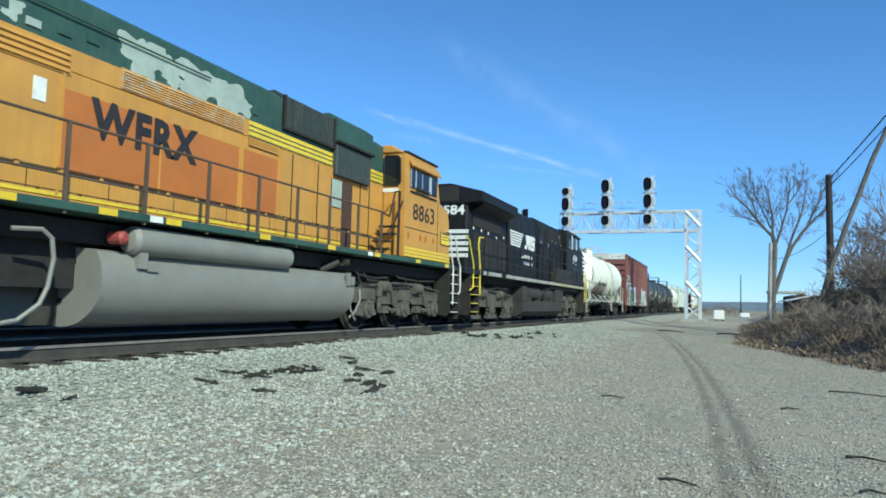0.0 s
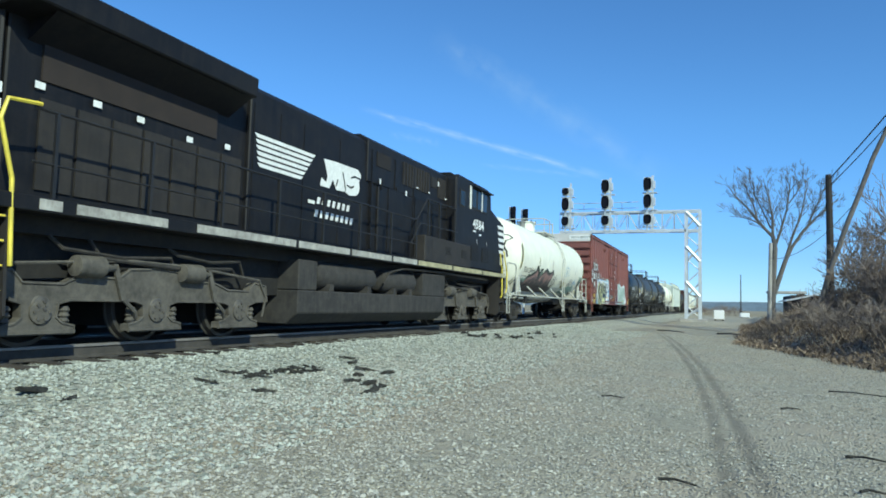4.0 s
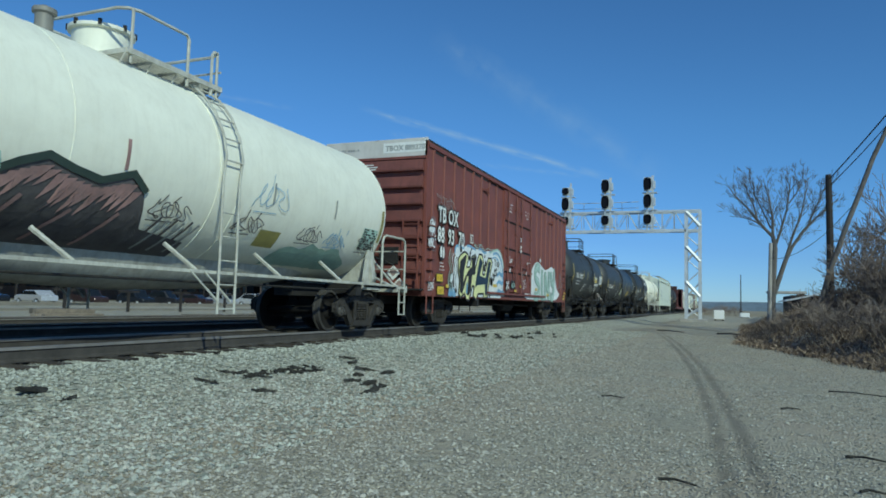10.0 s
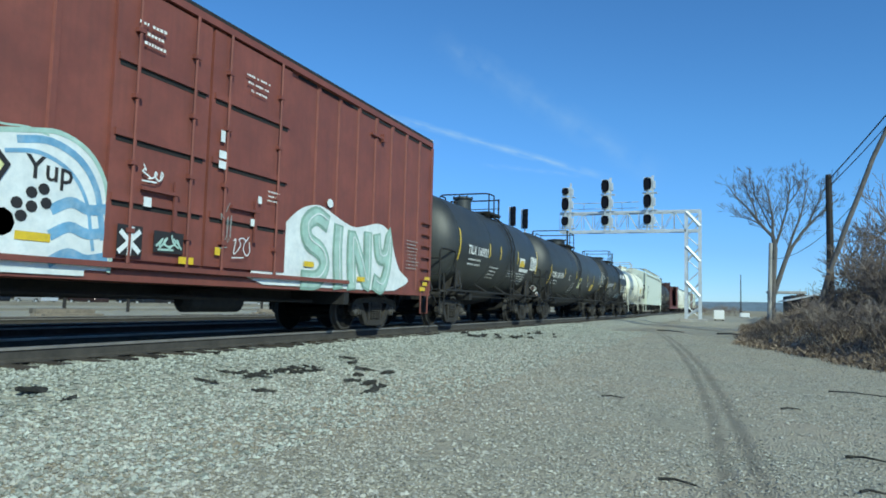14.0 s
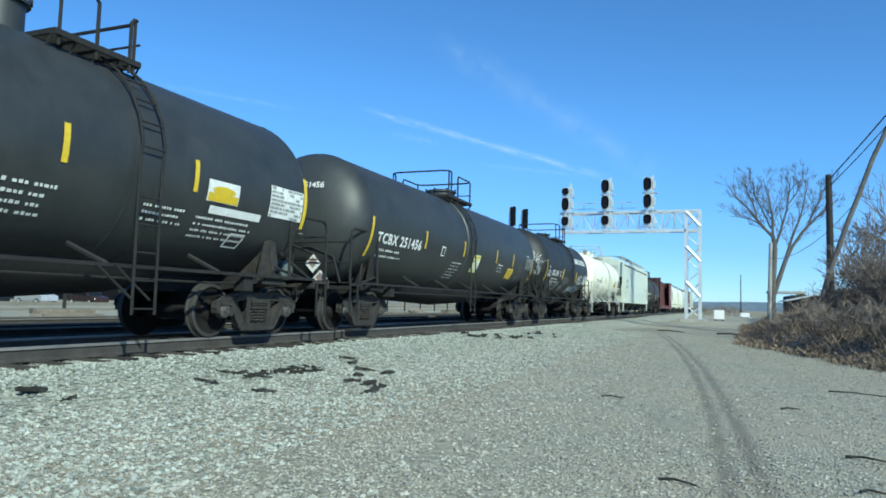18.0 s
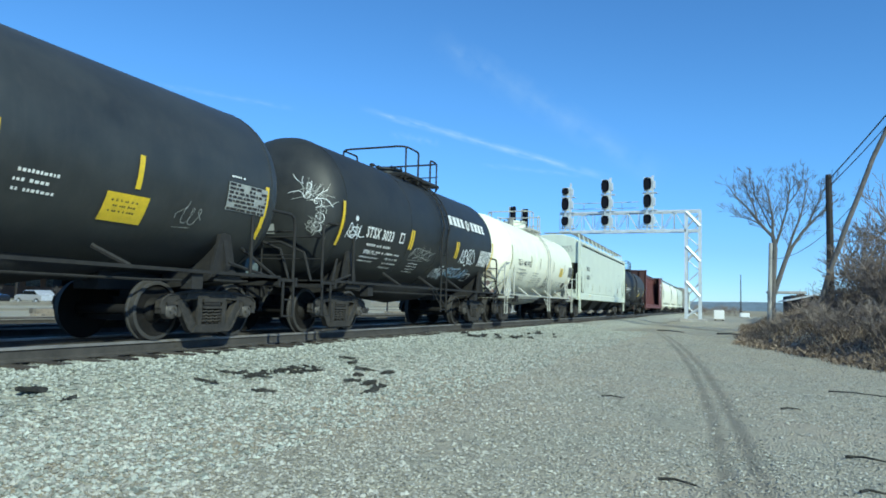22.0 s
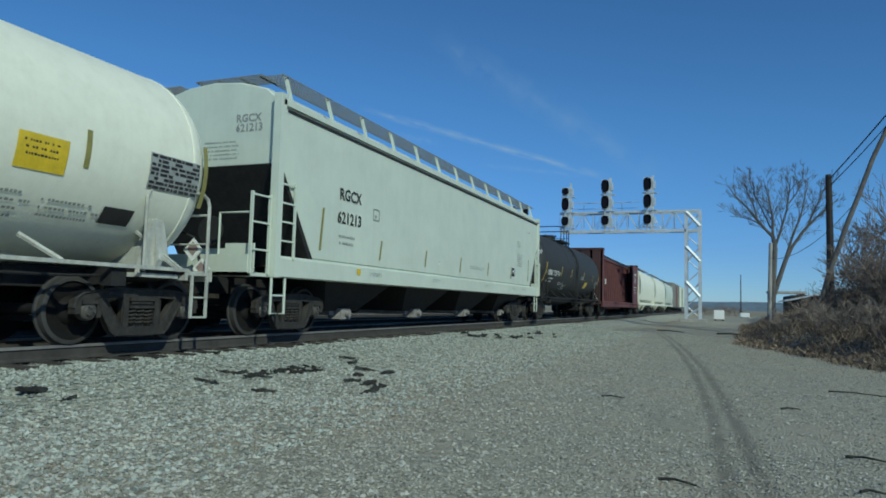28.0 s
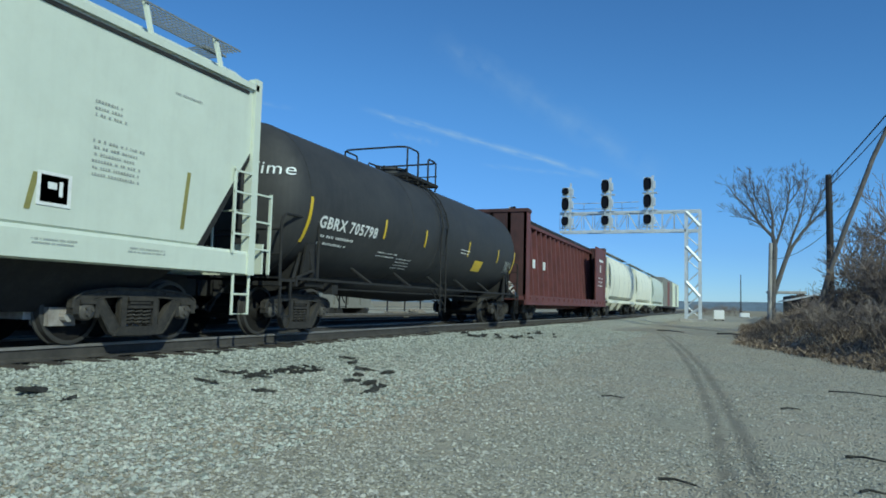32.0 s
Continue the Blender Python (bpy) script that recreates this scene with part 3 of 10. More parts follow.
def tank_car(name, label, s, ends, tank, r, zc, trucks, ladder, dome, paint, frame_paint, rail_paint, dome_height=0.35, dome_radius=0.42, drop=0.0, rail=(0, 1, 2, 3), rise=0.62, valve=True, placards=True):
    c = car(name, label, "tank car", s)
    A, B = ends[0] - s, ends[1] - s
    t0, t1 = tank[0] - s, tank[1] - s
    part("tank", tank_shape(t0, t1, r, zc), paint, c, smooth=True)
    top = zc + r
    for y in (t0 + r * 0.52, t0 + (t1 - t0) * 0.36, ladder - s - 0.22, ladder - s + 0.30, t1 - r * 0.52):
        part("weld_band", Geo().turn([(y - 0.018, r - 0.02), (y - 0.014, r + 0.008), (y + 0.014, r + 0.008), (y + 0.018, r - 0.02)], 48, "y", (0, zc)), paint, c, smooth=True)
    for y, w in ((A, 1), (B, -1)):
        coupler(c, y + w * 0.35, -w)
        tc = (trucks[0] if w > 0 else trucks[1]) - s
        # stub sill, saddle and end platform
        y0, y1 = sorted((y + w * 0.45, tc + w * 1.5))
        part("stub_sill", Geo().box(-0.25, 0.25, y0, y1, 0.76, 1.06), M_UNDER, c, bevel=0.01)
        g = Geo()
        g.prism([(-0.3, 0.72), (0.3, 0.72), (1.32, 0.98), (1.42, 1.20), (1.30, zc - 0.52 * r), (0.8, zc - r * 0.8), (0, zc - r + 0.04), (-0.8, zc - r * 0.8), (-1.30, zc - 0.52 * r), (-1.42, 1.20), (-1.32, 0.98)], tc - 0.05, tc + 0.05)
        for sx in (1, -1):
            g.prism([(tc - 0.32, 0.98), (tc + 0.32, 0.98), (tc + 0.12, zc - 0.55 * r), (tc - 0.12, zc - 0.55 * r)], sx * 1.30 - 0.03, sx * 1.30 + 0.03, "x")
            g.box(sx * 1.30 - 0.14, sx * 1.30 + 0.14, tc - 0.34, tc + 0.34, 0.94, 1.0)
        part("saddle", g, frame_paint, c)
        y0, y1 = sorted((y + w * 0.42, y + w * 1.0))
        g = Geo().box(-1.5, 1.5, y0, y1, 1.0, 1.05)
        g.box(-1.52, 1.52, y0, y0 + 0.06, 0.92, 1.08).box(-1.52, 1.52, y1 - 0.06, y1, 0.92, 1.08)
        part("end_platform", g, frame_paint, c)
        for sx in (1, -1):
            ya, yb = y + w * 0.5, y + w * 1.75
            part("end_handrail", hoop([(sx * 1.47, ya, 1.0), (sx * 1.47, ya, 2.08), (sx * 1.47, ya + w * 0.04, 2.19), (sx * 1.47, ya + w * 0.14, 2.25), (sx * 1.47, yb - w * 0.18, 2.25), (sx * 1.47, yb - w * 0.06, 2.19), (sx * 1.47, yb, 2.06), (sx * 1.47, yb, 1.02)], 0.028), rail_paint, c)
            g = Geo()
            for yy in (ya, ya + w * 0.32):
                g.box(sx * 1.49 - 0.012, sx * 1.49 + 0.012, yy - 0.025, yy + 0.025, 0.36, 1.0)
            for z in (0.36, 0.66):
                a0, a1 = sorted((ya, ya + w * 0.32))
                g.box(sx * 1.49 - 0.03, sx * 1.49 + 0.03, a0, a1, z, z + 0.025)
            part("stirrup_step", g, rail_paint, c)
            part("strut", Geo().tube([(sx * 1.44, y + w * 0.95, 1.05), (sx * 1.1, y + w * 1.7, zc - 0.62 * r)], 0.03).tube([(sx * 1.4, y + w * 1.0, 1.05), (sx * 1.4, tc, 1.25)], 0.028), rail_paint, c)
        part("end_rail", hoop([(-1.47, y + w * 0.5, 1.95), (1.47, y + w * 0.5, 1.95)], 0.02).tube([(0, y + w * 0.5, 1.05), (0, y + w * 0.5, 1.95)], 0.02), rail_paint, c)
        part("cut_lever", Geo().tube([(-1.2, y + w * 0.38, 1.0), (-1.0, y + w * 0.40, 1.55), (-0.4, y + w * 0.42, 1.82), (0.5, y + w * 0.42, 1.84), (1.1, y + w * 0.40, 1.62), (1.3, y + w * 0.38, 1.05)], 0.028), M_UNDER, c, "bent black release lever")
        # hoses, lower rail and bolster wings
        part("air_hose", Geo().tube([(0.35, y + w * 0.45, 0.9), (0.42, y + w * 0.1, 0.7), (0.38, y - w * 0.05, 0.42), (0.3, y - w * 0.12, 0.5)], 0.026), M_UNDER, c)
        part("lower_end_rail", hoop([(-1.47, y + w * 0.5, 1.5), (1.47, y + w * 0.5, 1.5)], 0.016), rail_paint, c)
        for sx in (1, -1):
            part("bolster_wing", Geo().prism([(sx * 0.3, 0.80), (sx * 1.42, 0.93), (sx * 1.46, 1.06), (sx * 0.3, 1.08)], tc - 0.28, tc + 0.28), M_UNDER, c)
            part("side_bearing", Geo().box(sx * 0.64 - 0.1, sx * 0.64 + 0.1, tc - 0.16, tc + 0.16, 0.62, 0.84), M_UNDER, c)
            part("jack_pad", Geo().box(sx * 1.36 - 0.1, sx * 1.36 + 0.1, tc + w * 0.75 - 0.12, tc + w * 0.75 + 0.12, 0.80, 1.04), M_UNDER, c)
        if w < 0 and placards:
            for x, z, q in ((1.12, 1.42, 0.19), (1.30, 1.12, 0.17)):
                pl = part("placard", Geo().prism([(-q, 0), (0, -q), (q, 0), (0, q)], -0.008, 0.008), M_LETTER, c, "white diamond placard", at=(x, y - 0.42, z))
                part("placard_mark", Geo().prism([(-q * 0.6, 0.02), (0, -q * 0.5), (q * 0.6, 0.02), (0, q * 0.7)], -0.012, 0.012), M_PLACARD, pl)
        if w < 0:
            part("end_reservoir", Geo().turn([(-0.75, 0.05), (-0.70, 0.2), (0.70, 0.2), (0.75, 0.05)], 16, "x", (y - 0.72, 1.26)).box(-0.9, -0.3, y - 0.95, y - 0.5, 1.05, 1.62), M_RESERVOIR, c, "dull grey-green air reservoir", smooth=True)
        # brake gear at one end
        if w > 0:
            g = Geo().turn([(y + 1.02, 0.28), (y + 1.06, 0.30), (y + 1.10, 0.28)], 18, "y", (-0.6, 1.75))
            g.box(-0.66, -0.54, y + 1.1, y + 1.3, 1.05, 1.9)
            part("brake_wheel", g, M_UNDER, c)
        freight_truck(c, tc)
    # grimy belly that sags towards the outlet
    ya, yb = trucks[0] - s + 1.55, trucks[1] - s - 1.55
    v = []
    for j in range(7):
        q = j / 6
        low = zc - r - 0.24 - 0.17 * (1 - abs(2 * q - 1)) if 0 < j < 6 else zc - r - 0.05
        for i in range(9):
            a = math.radians(-80 + 20 * i)
            v.append((0.72 * math.sin(a), ya + (yb - ya) * q, zc - 0.75 * r - (zc - 0.75 * r - low) * math.cos(a)))
    part("belly", Geo().add(v, [(j * 9 + i, j * 9 + i + 1, j * 9 + i + 10, j * 9 + i + 9) for j in range(6) for i in range(8)] + [tuple(range(9)), tuple(range(62, 53, -1))]), M_DIRTYWHITE if paint in (M_WHITE, M_CREAM) else M_UNDER, c, "grimy sagging tank bottom", smooth=True)
    # side rails with braces up to the tank
    for sx in (1, -1):
        g = Geo().box(sx * 1.50 - 0.025, sx * 1.50 + 0.025, A + 0.95, B - 0.95, 1.045, 1.095)
        part("side_rail", g, rail_paint, c)
        y = trucks[0] - s + 2.27
        while y < trucks[1] - s - 1.0:
            part("brace", Geo().tube([(sx * 1.48, y, 1.08), (sx * 1.16, y - 0.36, zc - 0.80 * r)], 0.036), rail_paint, c)
            y += 2.15
        # ladder following the tank's side
        yl = ladder - s
        g = Geo()
        path = [(sx * 1.60, 0.42), (sx * 1.60, zc - 0.15)]
        path += [(sx * (r + 0.09) * math.cos(a), zc + (r + 0.09) * math.sin(a)) for a in (0.12, 0.35, 0.6, 0.85, 1.1, 1.3)]
        for dy in (-0.2, 0.2):
            g.tube([(p[0], yl + dy, p[1]) for p in path], 0.022)
        for i in range(5):
            z = 0.5 + 0.38 * i
            g.tube([(sx * 1.60, yl - 0.2, z), (sx * 1.60, yl + 0.2, z)], 0.014)
        for i in range(6):
            a = 0.08 + 0.22 * i
            q = (sx * (r + 0.09) * math.cos(a), zc + (r + 0.09) * math.sin(a))
            g.tube([(q[0], yl - 0.2, q[1]), (q[0], yl + 0.2, q[1])], 0.014)
        g.tube([(sx * 1.52, yl - 0.75, 1.08), (sx * 1.60, yl - 0.2, 0.62)], 0.018).tube([(sx * 1.52, yl - 0.45, 1.08), (sx * 1.60, yl + 0.1, 0.62)], 0.018)
        part("ladder", g, rail_paint, c)
    # manway, valves and top platform with its railing
    yd = dome - s
    g = Geo().turn([(top - 0.06, dome_radius), (top + dome_height - 0.06, dome_radius), (top + dome_height - 0.05, dome_radius + 0.06), (top + dome_height, dome_radius + 0.06), (top + dome_height + 0.05, dome_radius * 0.7), (top + dome_height + 0.06, 0.03)], 24, "z", (0, yd))
    m = part("manway", g, paint, c, smooth=True)
    g = Geo()
    for j in range(8):
        a = j * math.pi / 4
        g.turn([(top + dome_height - 0.04, 0.03), (top + dome_height + 0.05, 0.03)], 6, "z", (math.cos(a) * (dome_radius + 0.05), yd + math.sin(a) * (dome_radius + 0.05)))
    part("bolt", g, M_UNDER, m)["kind"] = "stuff"
    q = 1.0 if valve else 0.45
    g = Geo().turn([(top - 0.05, 0.12 * q), (top + 0.28 * q, 0.12 * q), (top + 0.30 * q, 0.16 * q), (top + 0.36 * q, 0.16 * q), (top + 0.42 * q, 0.03)], 12, "z", (0.1, yd - 1.05))
    part("safety_valve", g, M_UNDER if paint in (M_BLACK, M_DEEPBLACK, M_GREYBLACK) else M_GREY, c, smooth=True)
    for sx in (1, -1):
        deck = part("top_platform", Geo().box(min(sx * 0.99, sx * 1.02), max(sx * 0.99, sx * 1.02), rail[0] - s, rail[3] - s, top - 0.13, top - 0.05), rail_paint, c, "open grating step beside the manway")
        for y in (rail[0] + (rail[3] - rail[0]) * j / 4 - s for j in range(5)):
            part("cross_bar", Geo().box(min(sx * 0.4, sx * 0.99), max(sx * 0.4, sx * 0.99), y - 0.015, y + 0.015, top - 0.13, top - 0.06), rail_paint, deck)
            part("strut", Geo().tube([(sx * 0.98, y, top - 0.12), (sx * 0.82, y, top - 0.34)], 0.016), rail_paint, deck)
        for j in range(8):
            x0 = 0.42 + 0.075 * j
            part("grating_bar", Geo().box(min(sx * x0, sx * (x0 + 0.02)), max(sx * x0, sx * (x0 + 0.02)), rail[0] - s, rail[3] - s, top - 0.10, top - 0.056), rail_paint, deck)
    # two bent rails, one round each end of the platform, open at the ladder
    n0, n1, f0, f1 = (q - s for q in rail)
    for ya, yb, lift in ((n0, n1, rise), (f1, f0, rise - 0.05)):
        h = top + lift
        w = 1 if yb > ya else -1
        k = min(0.22, abs(yb - ya) * 0.5)
        g = Geo()
        hoop([(-0.98, yb, top - 0.25), (-0.98, yb, h - 0.06), (-0.98, yb - w * 0.05, h), (-0.98, ya + w * k, h), (-0.9, ya + w * 0.06, h), (-0.75, ya, h), (0.75, ya, h), (0.9, ya + w * 0.06, h), (0.98, ya + w * k, h), (0.98, yb - w * 0.05, h), (0.98, yb, h - 0.06), (0.98, yb, top - 0.25)], 0.027, 0, g)
        for x in (-0.97, 0.97):
            g.tube([(x, ya + w * 0.1, top - 0.25), (x, ya + w * 0.1, h)], 0.024)
        if w < 0:
            g.tube([(-0.97, ya, top + 0.22), (0.97, ya, top + 0.22)], 0.018)
        part("top_railing", g, rail_paint, c)
    yb = (t0 + t1) / 2
    g = Geo().turn([(zc - r - 0.32, 0.1), (zc - r - 0.30, 0.22), (zc - r - 0.05, 0.22), (zc - r + 0.1, 0.3)], 14, "z", (0, yb - 1.2)).box(-0.3, 0.3, yb + 0.6, yb + 1.3, zc - r - 0.25, zc - r + 0.1)
    g.tube([(0, trucks[0] - s + 1, zc - r - 0.1), (0, trucks[1] - s - 1, zc - r - 0.1)], 0.05)
    part("outlet_valve", g, M_UNDER, c)
    part("brake_reservoir", Geo().turn([(trucks[0] - s + 1.75, 0.06), (trucks[0] - s + 1.8, 0.2), (trucks[0] - s + 2.6, 0.2), (trucks[0] - s + 2.65, 0.06)], 14, "y", (-0.75, 0.95)), M_UNDER, c, smooth=True)
    part("brake_pipe", Geo().tube([(0.9, A + 1.1, 0.98), (1.0, trucks[0] - s + 1.2, 0.92), (1.0, trucks[1] - s - 1.2, 0.92), (0.9, B - 1.1, 0.98)], 0.022), M_UNDER, c)
    return c, on_tank(r, zc, drop), t0, t1
# ---- marks on the cars ----
M_TAGWHITE = mat("white_spray_paint", (0.74, 0.77, 0.76), 0.6, 0, 0.1, 3, 0.0, dirt=(0.35, 0.45, 0.5), dirt_amount=0.35)
M_TAGCREAM = mat("cream_spray_paint", (0.72, 0.72, 0.36), 0.6, 0, 0.1, 3, 0.0)
M_TAGBLUE = mat("blue_spray_paint", (0.16, 0.34, 0.52), 0.6, 0, 0.25, 3, 0.0, dirt=(0.6, 0.65, 0.65), dirt_amount=0.4)
M_TAGGREEN = mat("pale_green_spray_paint", (0.36, 0.52, 0.45), 0.6, 0, 0.2, 3, 0.0, dirt=(0.62, 0.70, 0.65), dirt_amount=0.5)
M_TAGSAGE = mat("sage_spray_paint", (0.27, 0.40, 0.33), 0.6, 0, 0.2, 3, 0.0, dirt=(0.2, 0.2, 0.18), dirt_amount=0.3)
M_TAGRED = mat("faded_pink_spray_paint", (0.33, 0.20, 0.185), 0.6, 0, 0.3, 3, 0.0, dirt=(0.15, 0.13, 0.13), dirt_amount=0.6)
M_TAGDARK = mat("smoky_black_spray_and_shade", (0.085, 0.078, 0.082), 0.6, 0, 0.4, 2.5, 0.0, dirt=(0.16, 0.15, 0.14), dirt_amount=0.4)
M_RUSTSTAIN = mat("brown_soot_stain", (0.56, 0.50, 0.39), 0.8, 0, 0.25, 3, 0.0, dirt=(0.34, 0.25, 0.17), dirt_amount=0.5)
M_TAGGREY = mat("smoky_grey_spray_paint", (0.16, 0.085, 0.08), 0.6, 0, 0.3, 4, 0.0, dirt=(0.5, 0.48, 0.45), dirt_amount=0.35)
M_TAGMOSS = mat("dark_moss_spray_paint", (0.035, 0.055, 0.047), 0.6, 0, 0.2, 3, 0.0)
M_TAGNAVY = mat("navy_spray_paint", (0.022, 0.045, 0.08), 0.6, 0, 0.3, 3, 0.0, dirt=(0.02, 0.02, 0.02), dirt_amount=0.5)
MARKS = [M_LETTER, M_INK, M_REFLECT, M_GREYINK, M_TAGWHITE, M_TAGCREAM, M_TAGBLUE, M_TAGGREEN, M_TAGRED, M_TAGDARK, M_TAGSAGE, M_OLIVE, M_RUSTSTAIN, M_TAGMOSS, M_TAGNAVY, M_TAGGREY]
WHITE, INK, YEL, FAINT, TWHITE, TCREAM, TBLUE, TGREEN, TRED, TDARK, TSAGE, OLIVE, RUST, TMOSS, TNAVY, TGREY = range(16)


def blob(g, put, outline, k, lift):
    """A flat painted patch, cut into upright slices so that it follows a curved side."""
    us = sorted({round(min(p[0] for p in outline) + i * 0.12, 3) for i in range(int((max(p[0] for p in outline) - min(p[0] for p in outline)) / 0.12) + 1)} | {round(p[0], 3) for p in outline})

    def crossings(u):
        out = []
        for (a, b), (c, d) in zip(outline, outline[1:] + outline[:1]):
            if (a <= u < c) or (c <= u < a):
                out.append(b + (d - b) * (u - a) / (c - a))
        return sorted(out)

    for u0, u1 in zip(us, us[1:]):
        e = (u1 - u0) * 0.02
        c0, c1 = crossings(u0 + e), crossings(u1 - e)
        if len(c0) != len(c1):
            continue
        for i in range(0, len(c0) - 1, 2):
            n = max(1, int(max(c0[i + 1] - c0[i], c1[i + 1] - c1[i]) / 0.12))
            for j in range(n):
                q = [c0[i] + (c0[i + 1] - c0[i]) * j / n, c0[i] + (c0[i + 1] - c0[i]) * (j + 1) / n, c1[i] + (c1[i + 1] - c1[i]) * (j + 1) / n, c1[i] + (c1[i + 1] - c1[i]) * j / n]
                g.add([put(u0, q[0], lift), put(u1, q[3], lift), put(u1, q[2], lift), put(u0, q[1], lift)], [(0, 1, 2, 3)], k)


def stroke(g, put, pts, width, k, lift=0.016):
    """A brush line of even width through (u, v) points."""
    fine = [pts[0]]
    for (a, b), (c, d) in zip(pts, pts[1:]):
        m = max(1, math.ceil(abs(d - b) / 0.12))
        fine += [(a + (c - a) * i / m, b + (d - b) * i / m) for i in range(1, m + 1)]
    pts = [p for i, p in enumerate(fine) if i == 0 or math.hypot(p[0] - fine[i - 1][0], p[1] - fine[i - 1][1]) > 0.004]
    if len(pts) < 2:
        return
    ways = []
    for (a, b), (c, d) in zip(pts, pts[1:]):
        L = math.hypot(c - a, d - b)
        ways.append(((c - a) / L, (d - b) / L))
    edge = []
    for i, (a, b) in enumerate(pts):
        p, q = ways[max(i - 1, 0)], ways[min(i, len(ways) - 1)]
        x, y = p[0] + q[0], p[1] + q[1]
        L = math.hypot(x, y)
        x, y = (x / L, y / L) if L > 0.3 else q
        w = width / 2 * min(1.35, 1 / max(0.5, x * q[0] + y * q[1]))
        e = width * 0.3 * (-1 if i == 0 else 1 if i == len(pts) - 1 else 0)
        h = lift + 0.00025 * i
        edge += [put(a - y * w + x * e, b + x * w + y * e, h), put(a + y * w + x * e, b - x * w + y * e, h)]
    g.add(edge, [(2 * i, 2 * i + 1, 2 * i + 3, 2 * i + 2) for i in range(len(pts) - 1)], k)


def scrawl(g, put, u0, v0, width, height, k, seed, line=0.035, n=5):
    """A quick unreadable tag: one looping scribble with a few spikes and an underline."""
    rnd = random.Random(seed)
    m = n * 7
    ph = rnd.uniform(0, 6)
    pts = []
    for i in range(m + 1):
        a = i / m
        q = rnd.uniform(0.65, 1.0)
        pts.append((u0 + width * (a + 0.13 * math.sin(i * 1.55 + ph)), v0 + height * (0.5 + 0.5 * q * math.sin(i * 1.05 + 1.7 * math.sin(i * 0.37 + ph)))))
    stroke(g, put, rounded(pts, False, 3), line * 0.7, k)
    for i in range(max(1, n // 2)):
        u = u0 + width * rnd.random()
        stroke(g, put, [(u, v0 + height * rnd.uniform(0.7, 1.0)), (u + rnd.uniform(-0.05, 0.12), v0 + height * rnd.uniform(1.1, 1.35))], line * 0.7, k)
    stroke(g, put, [(u0, v0 - 0.12 * height), (u0 + width * 0.7, v0 - 0.06 * height)], line * 0.7, k)


def tag_row(g, put, u0, v0, width, height, k, seed, line, n):
    """A sprayed tag: a row of bent, leaning strokes that cannot be read."""
    rnd = random.Random(seed)
    kinds = ([(0, 0), (0.1, 1), (0.45, 0.25), (0.8, 1), (0.7, 0)], [(0.8, 1), (0.15, 0.9), (0.1, 0.6), (0.75, 0.4), (0.6, 0.02), (0, 0.05)], [(0, 0), (0.1, 1), (0.7, 0.9), (0.6, 0.55), (0.15, 0.5), (0.75, 0)], [(0.75, 1), (0.05, 0.85), (0.1, 0.1), (0.8, 0)], [(0, 1), (0.1, 0.1), (0.8, 0.15)])
    for i in range(n):
        pts = kinds[rnd.randrange(5)][::rnd.choice((1, -1))] + [(rnd.random(), rnd.random())]
        w, h, d = width / n * rnd.uniform(1.2, 1.8), height * rnd.uniform(0.8, 1.15), height * rnd.uniform(-0.08, 0.08)
        stroke(g, put, rounded([(u0 + width * i / n + w * (a + 0.18 * b) + rnd.uniform(-0.2, 0.2) * w, v0 + d + h * (b + rnd.uniform(-0.14, 0.14))) for a, b in pts], False, 3), line, k, 0.014 + 0.0008 * i)


def rounded(pts, closed=False, n=4):
    """A smooth line through the given points."""
    m = len(pts)
    at = (lambda i: pts[i % m]) if closed else (lambda i: pts[min(max(i, 0), m - 1)])
    out = []
    for i in range(m if closed else m - 1):
        p = [at(i + j) for j in (-1, 0, 1, 2)]
        for j in range(n):
            t = j / n
            out.append(tuple(0.5 * (2 * p[1][k] + (p[2][k] - p[0][k]) * t + (2 * p[0][k] - 5 * p[1][k] + 4 * p[2][k] - p[3][k]) * t * t + (3 * p[1][k] - p[0][k] - 3 * p[2][k] + p[3][k]) * t ** 3) for k in (0, 1)))
    return out if closed else out + [pts[-1]]


def wavy(u0, u1, low, high, bumps, seed, rough=0.12):
    """Outline of a cloud of paint with a bumpy upper edge."""
    rnd = random.Random(seed)
    n = bumps * 6
    top = [(u0 + (u1 - u0) * i / n, high * (1 - 0.55 * abs(2 * i / n - 1) ** 4) + low * 0.55 * abs(2 * i / n - 1) ** 4 + rough * math.sin(i * math.pi / 3) + rnd.uniform(-0.04, 0.04)) for i in range(n + 1)]
    bottom = [(u1 - (u1 - u0) * i / n, low + rnd.uniform(0, 0.05)) for i in range(n + 1)]
    return top + bottom


def seal(parent, g, label):
    ob = part("marking", g, MARKS, parent, label)
    ob["kind"] = "stuff"
    return ob


# ---- engines ----
M_WORN = mat("worn_yellowish_stripe", (0.42, 0.38, 0.22), 0.6, 0, 0.3, 4, 0.1, dirt=(0.08, 0.07, 0.06), dirt_amount=0.7)

M_DULLSTRIPE = mat("dulled_white_stripe", (0.40, 0.385, 0.34), 0.65, 0, 0.3, 3, 0.05, streak=0.3, dirt=(0.10, 0.085, 0.07), dirt_amount=0.6)


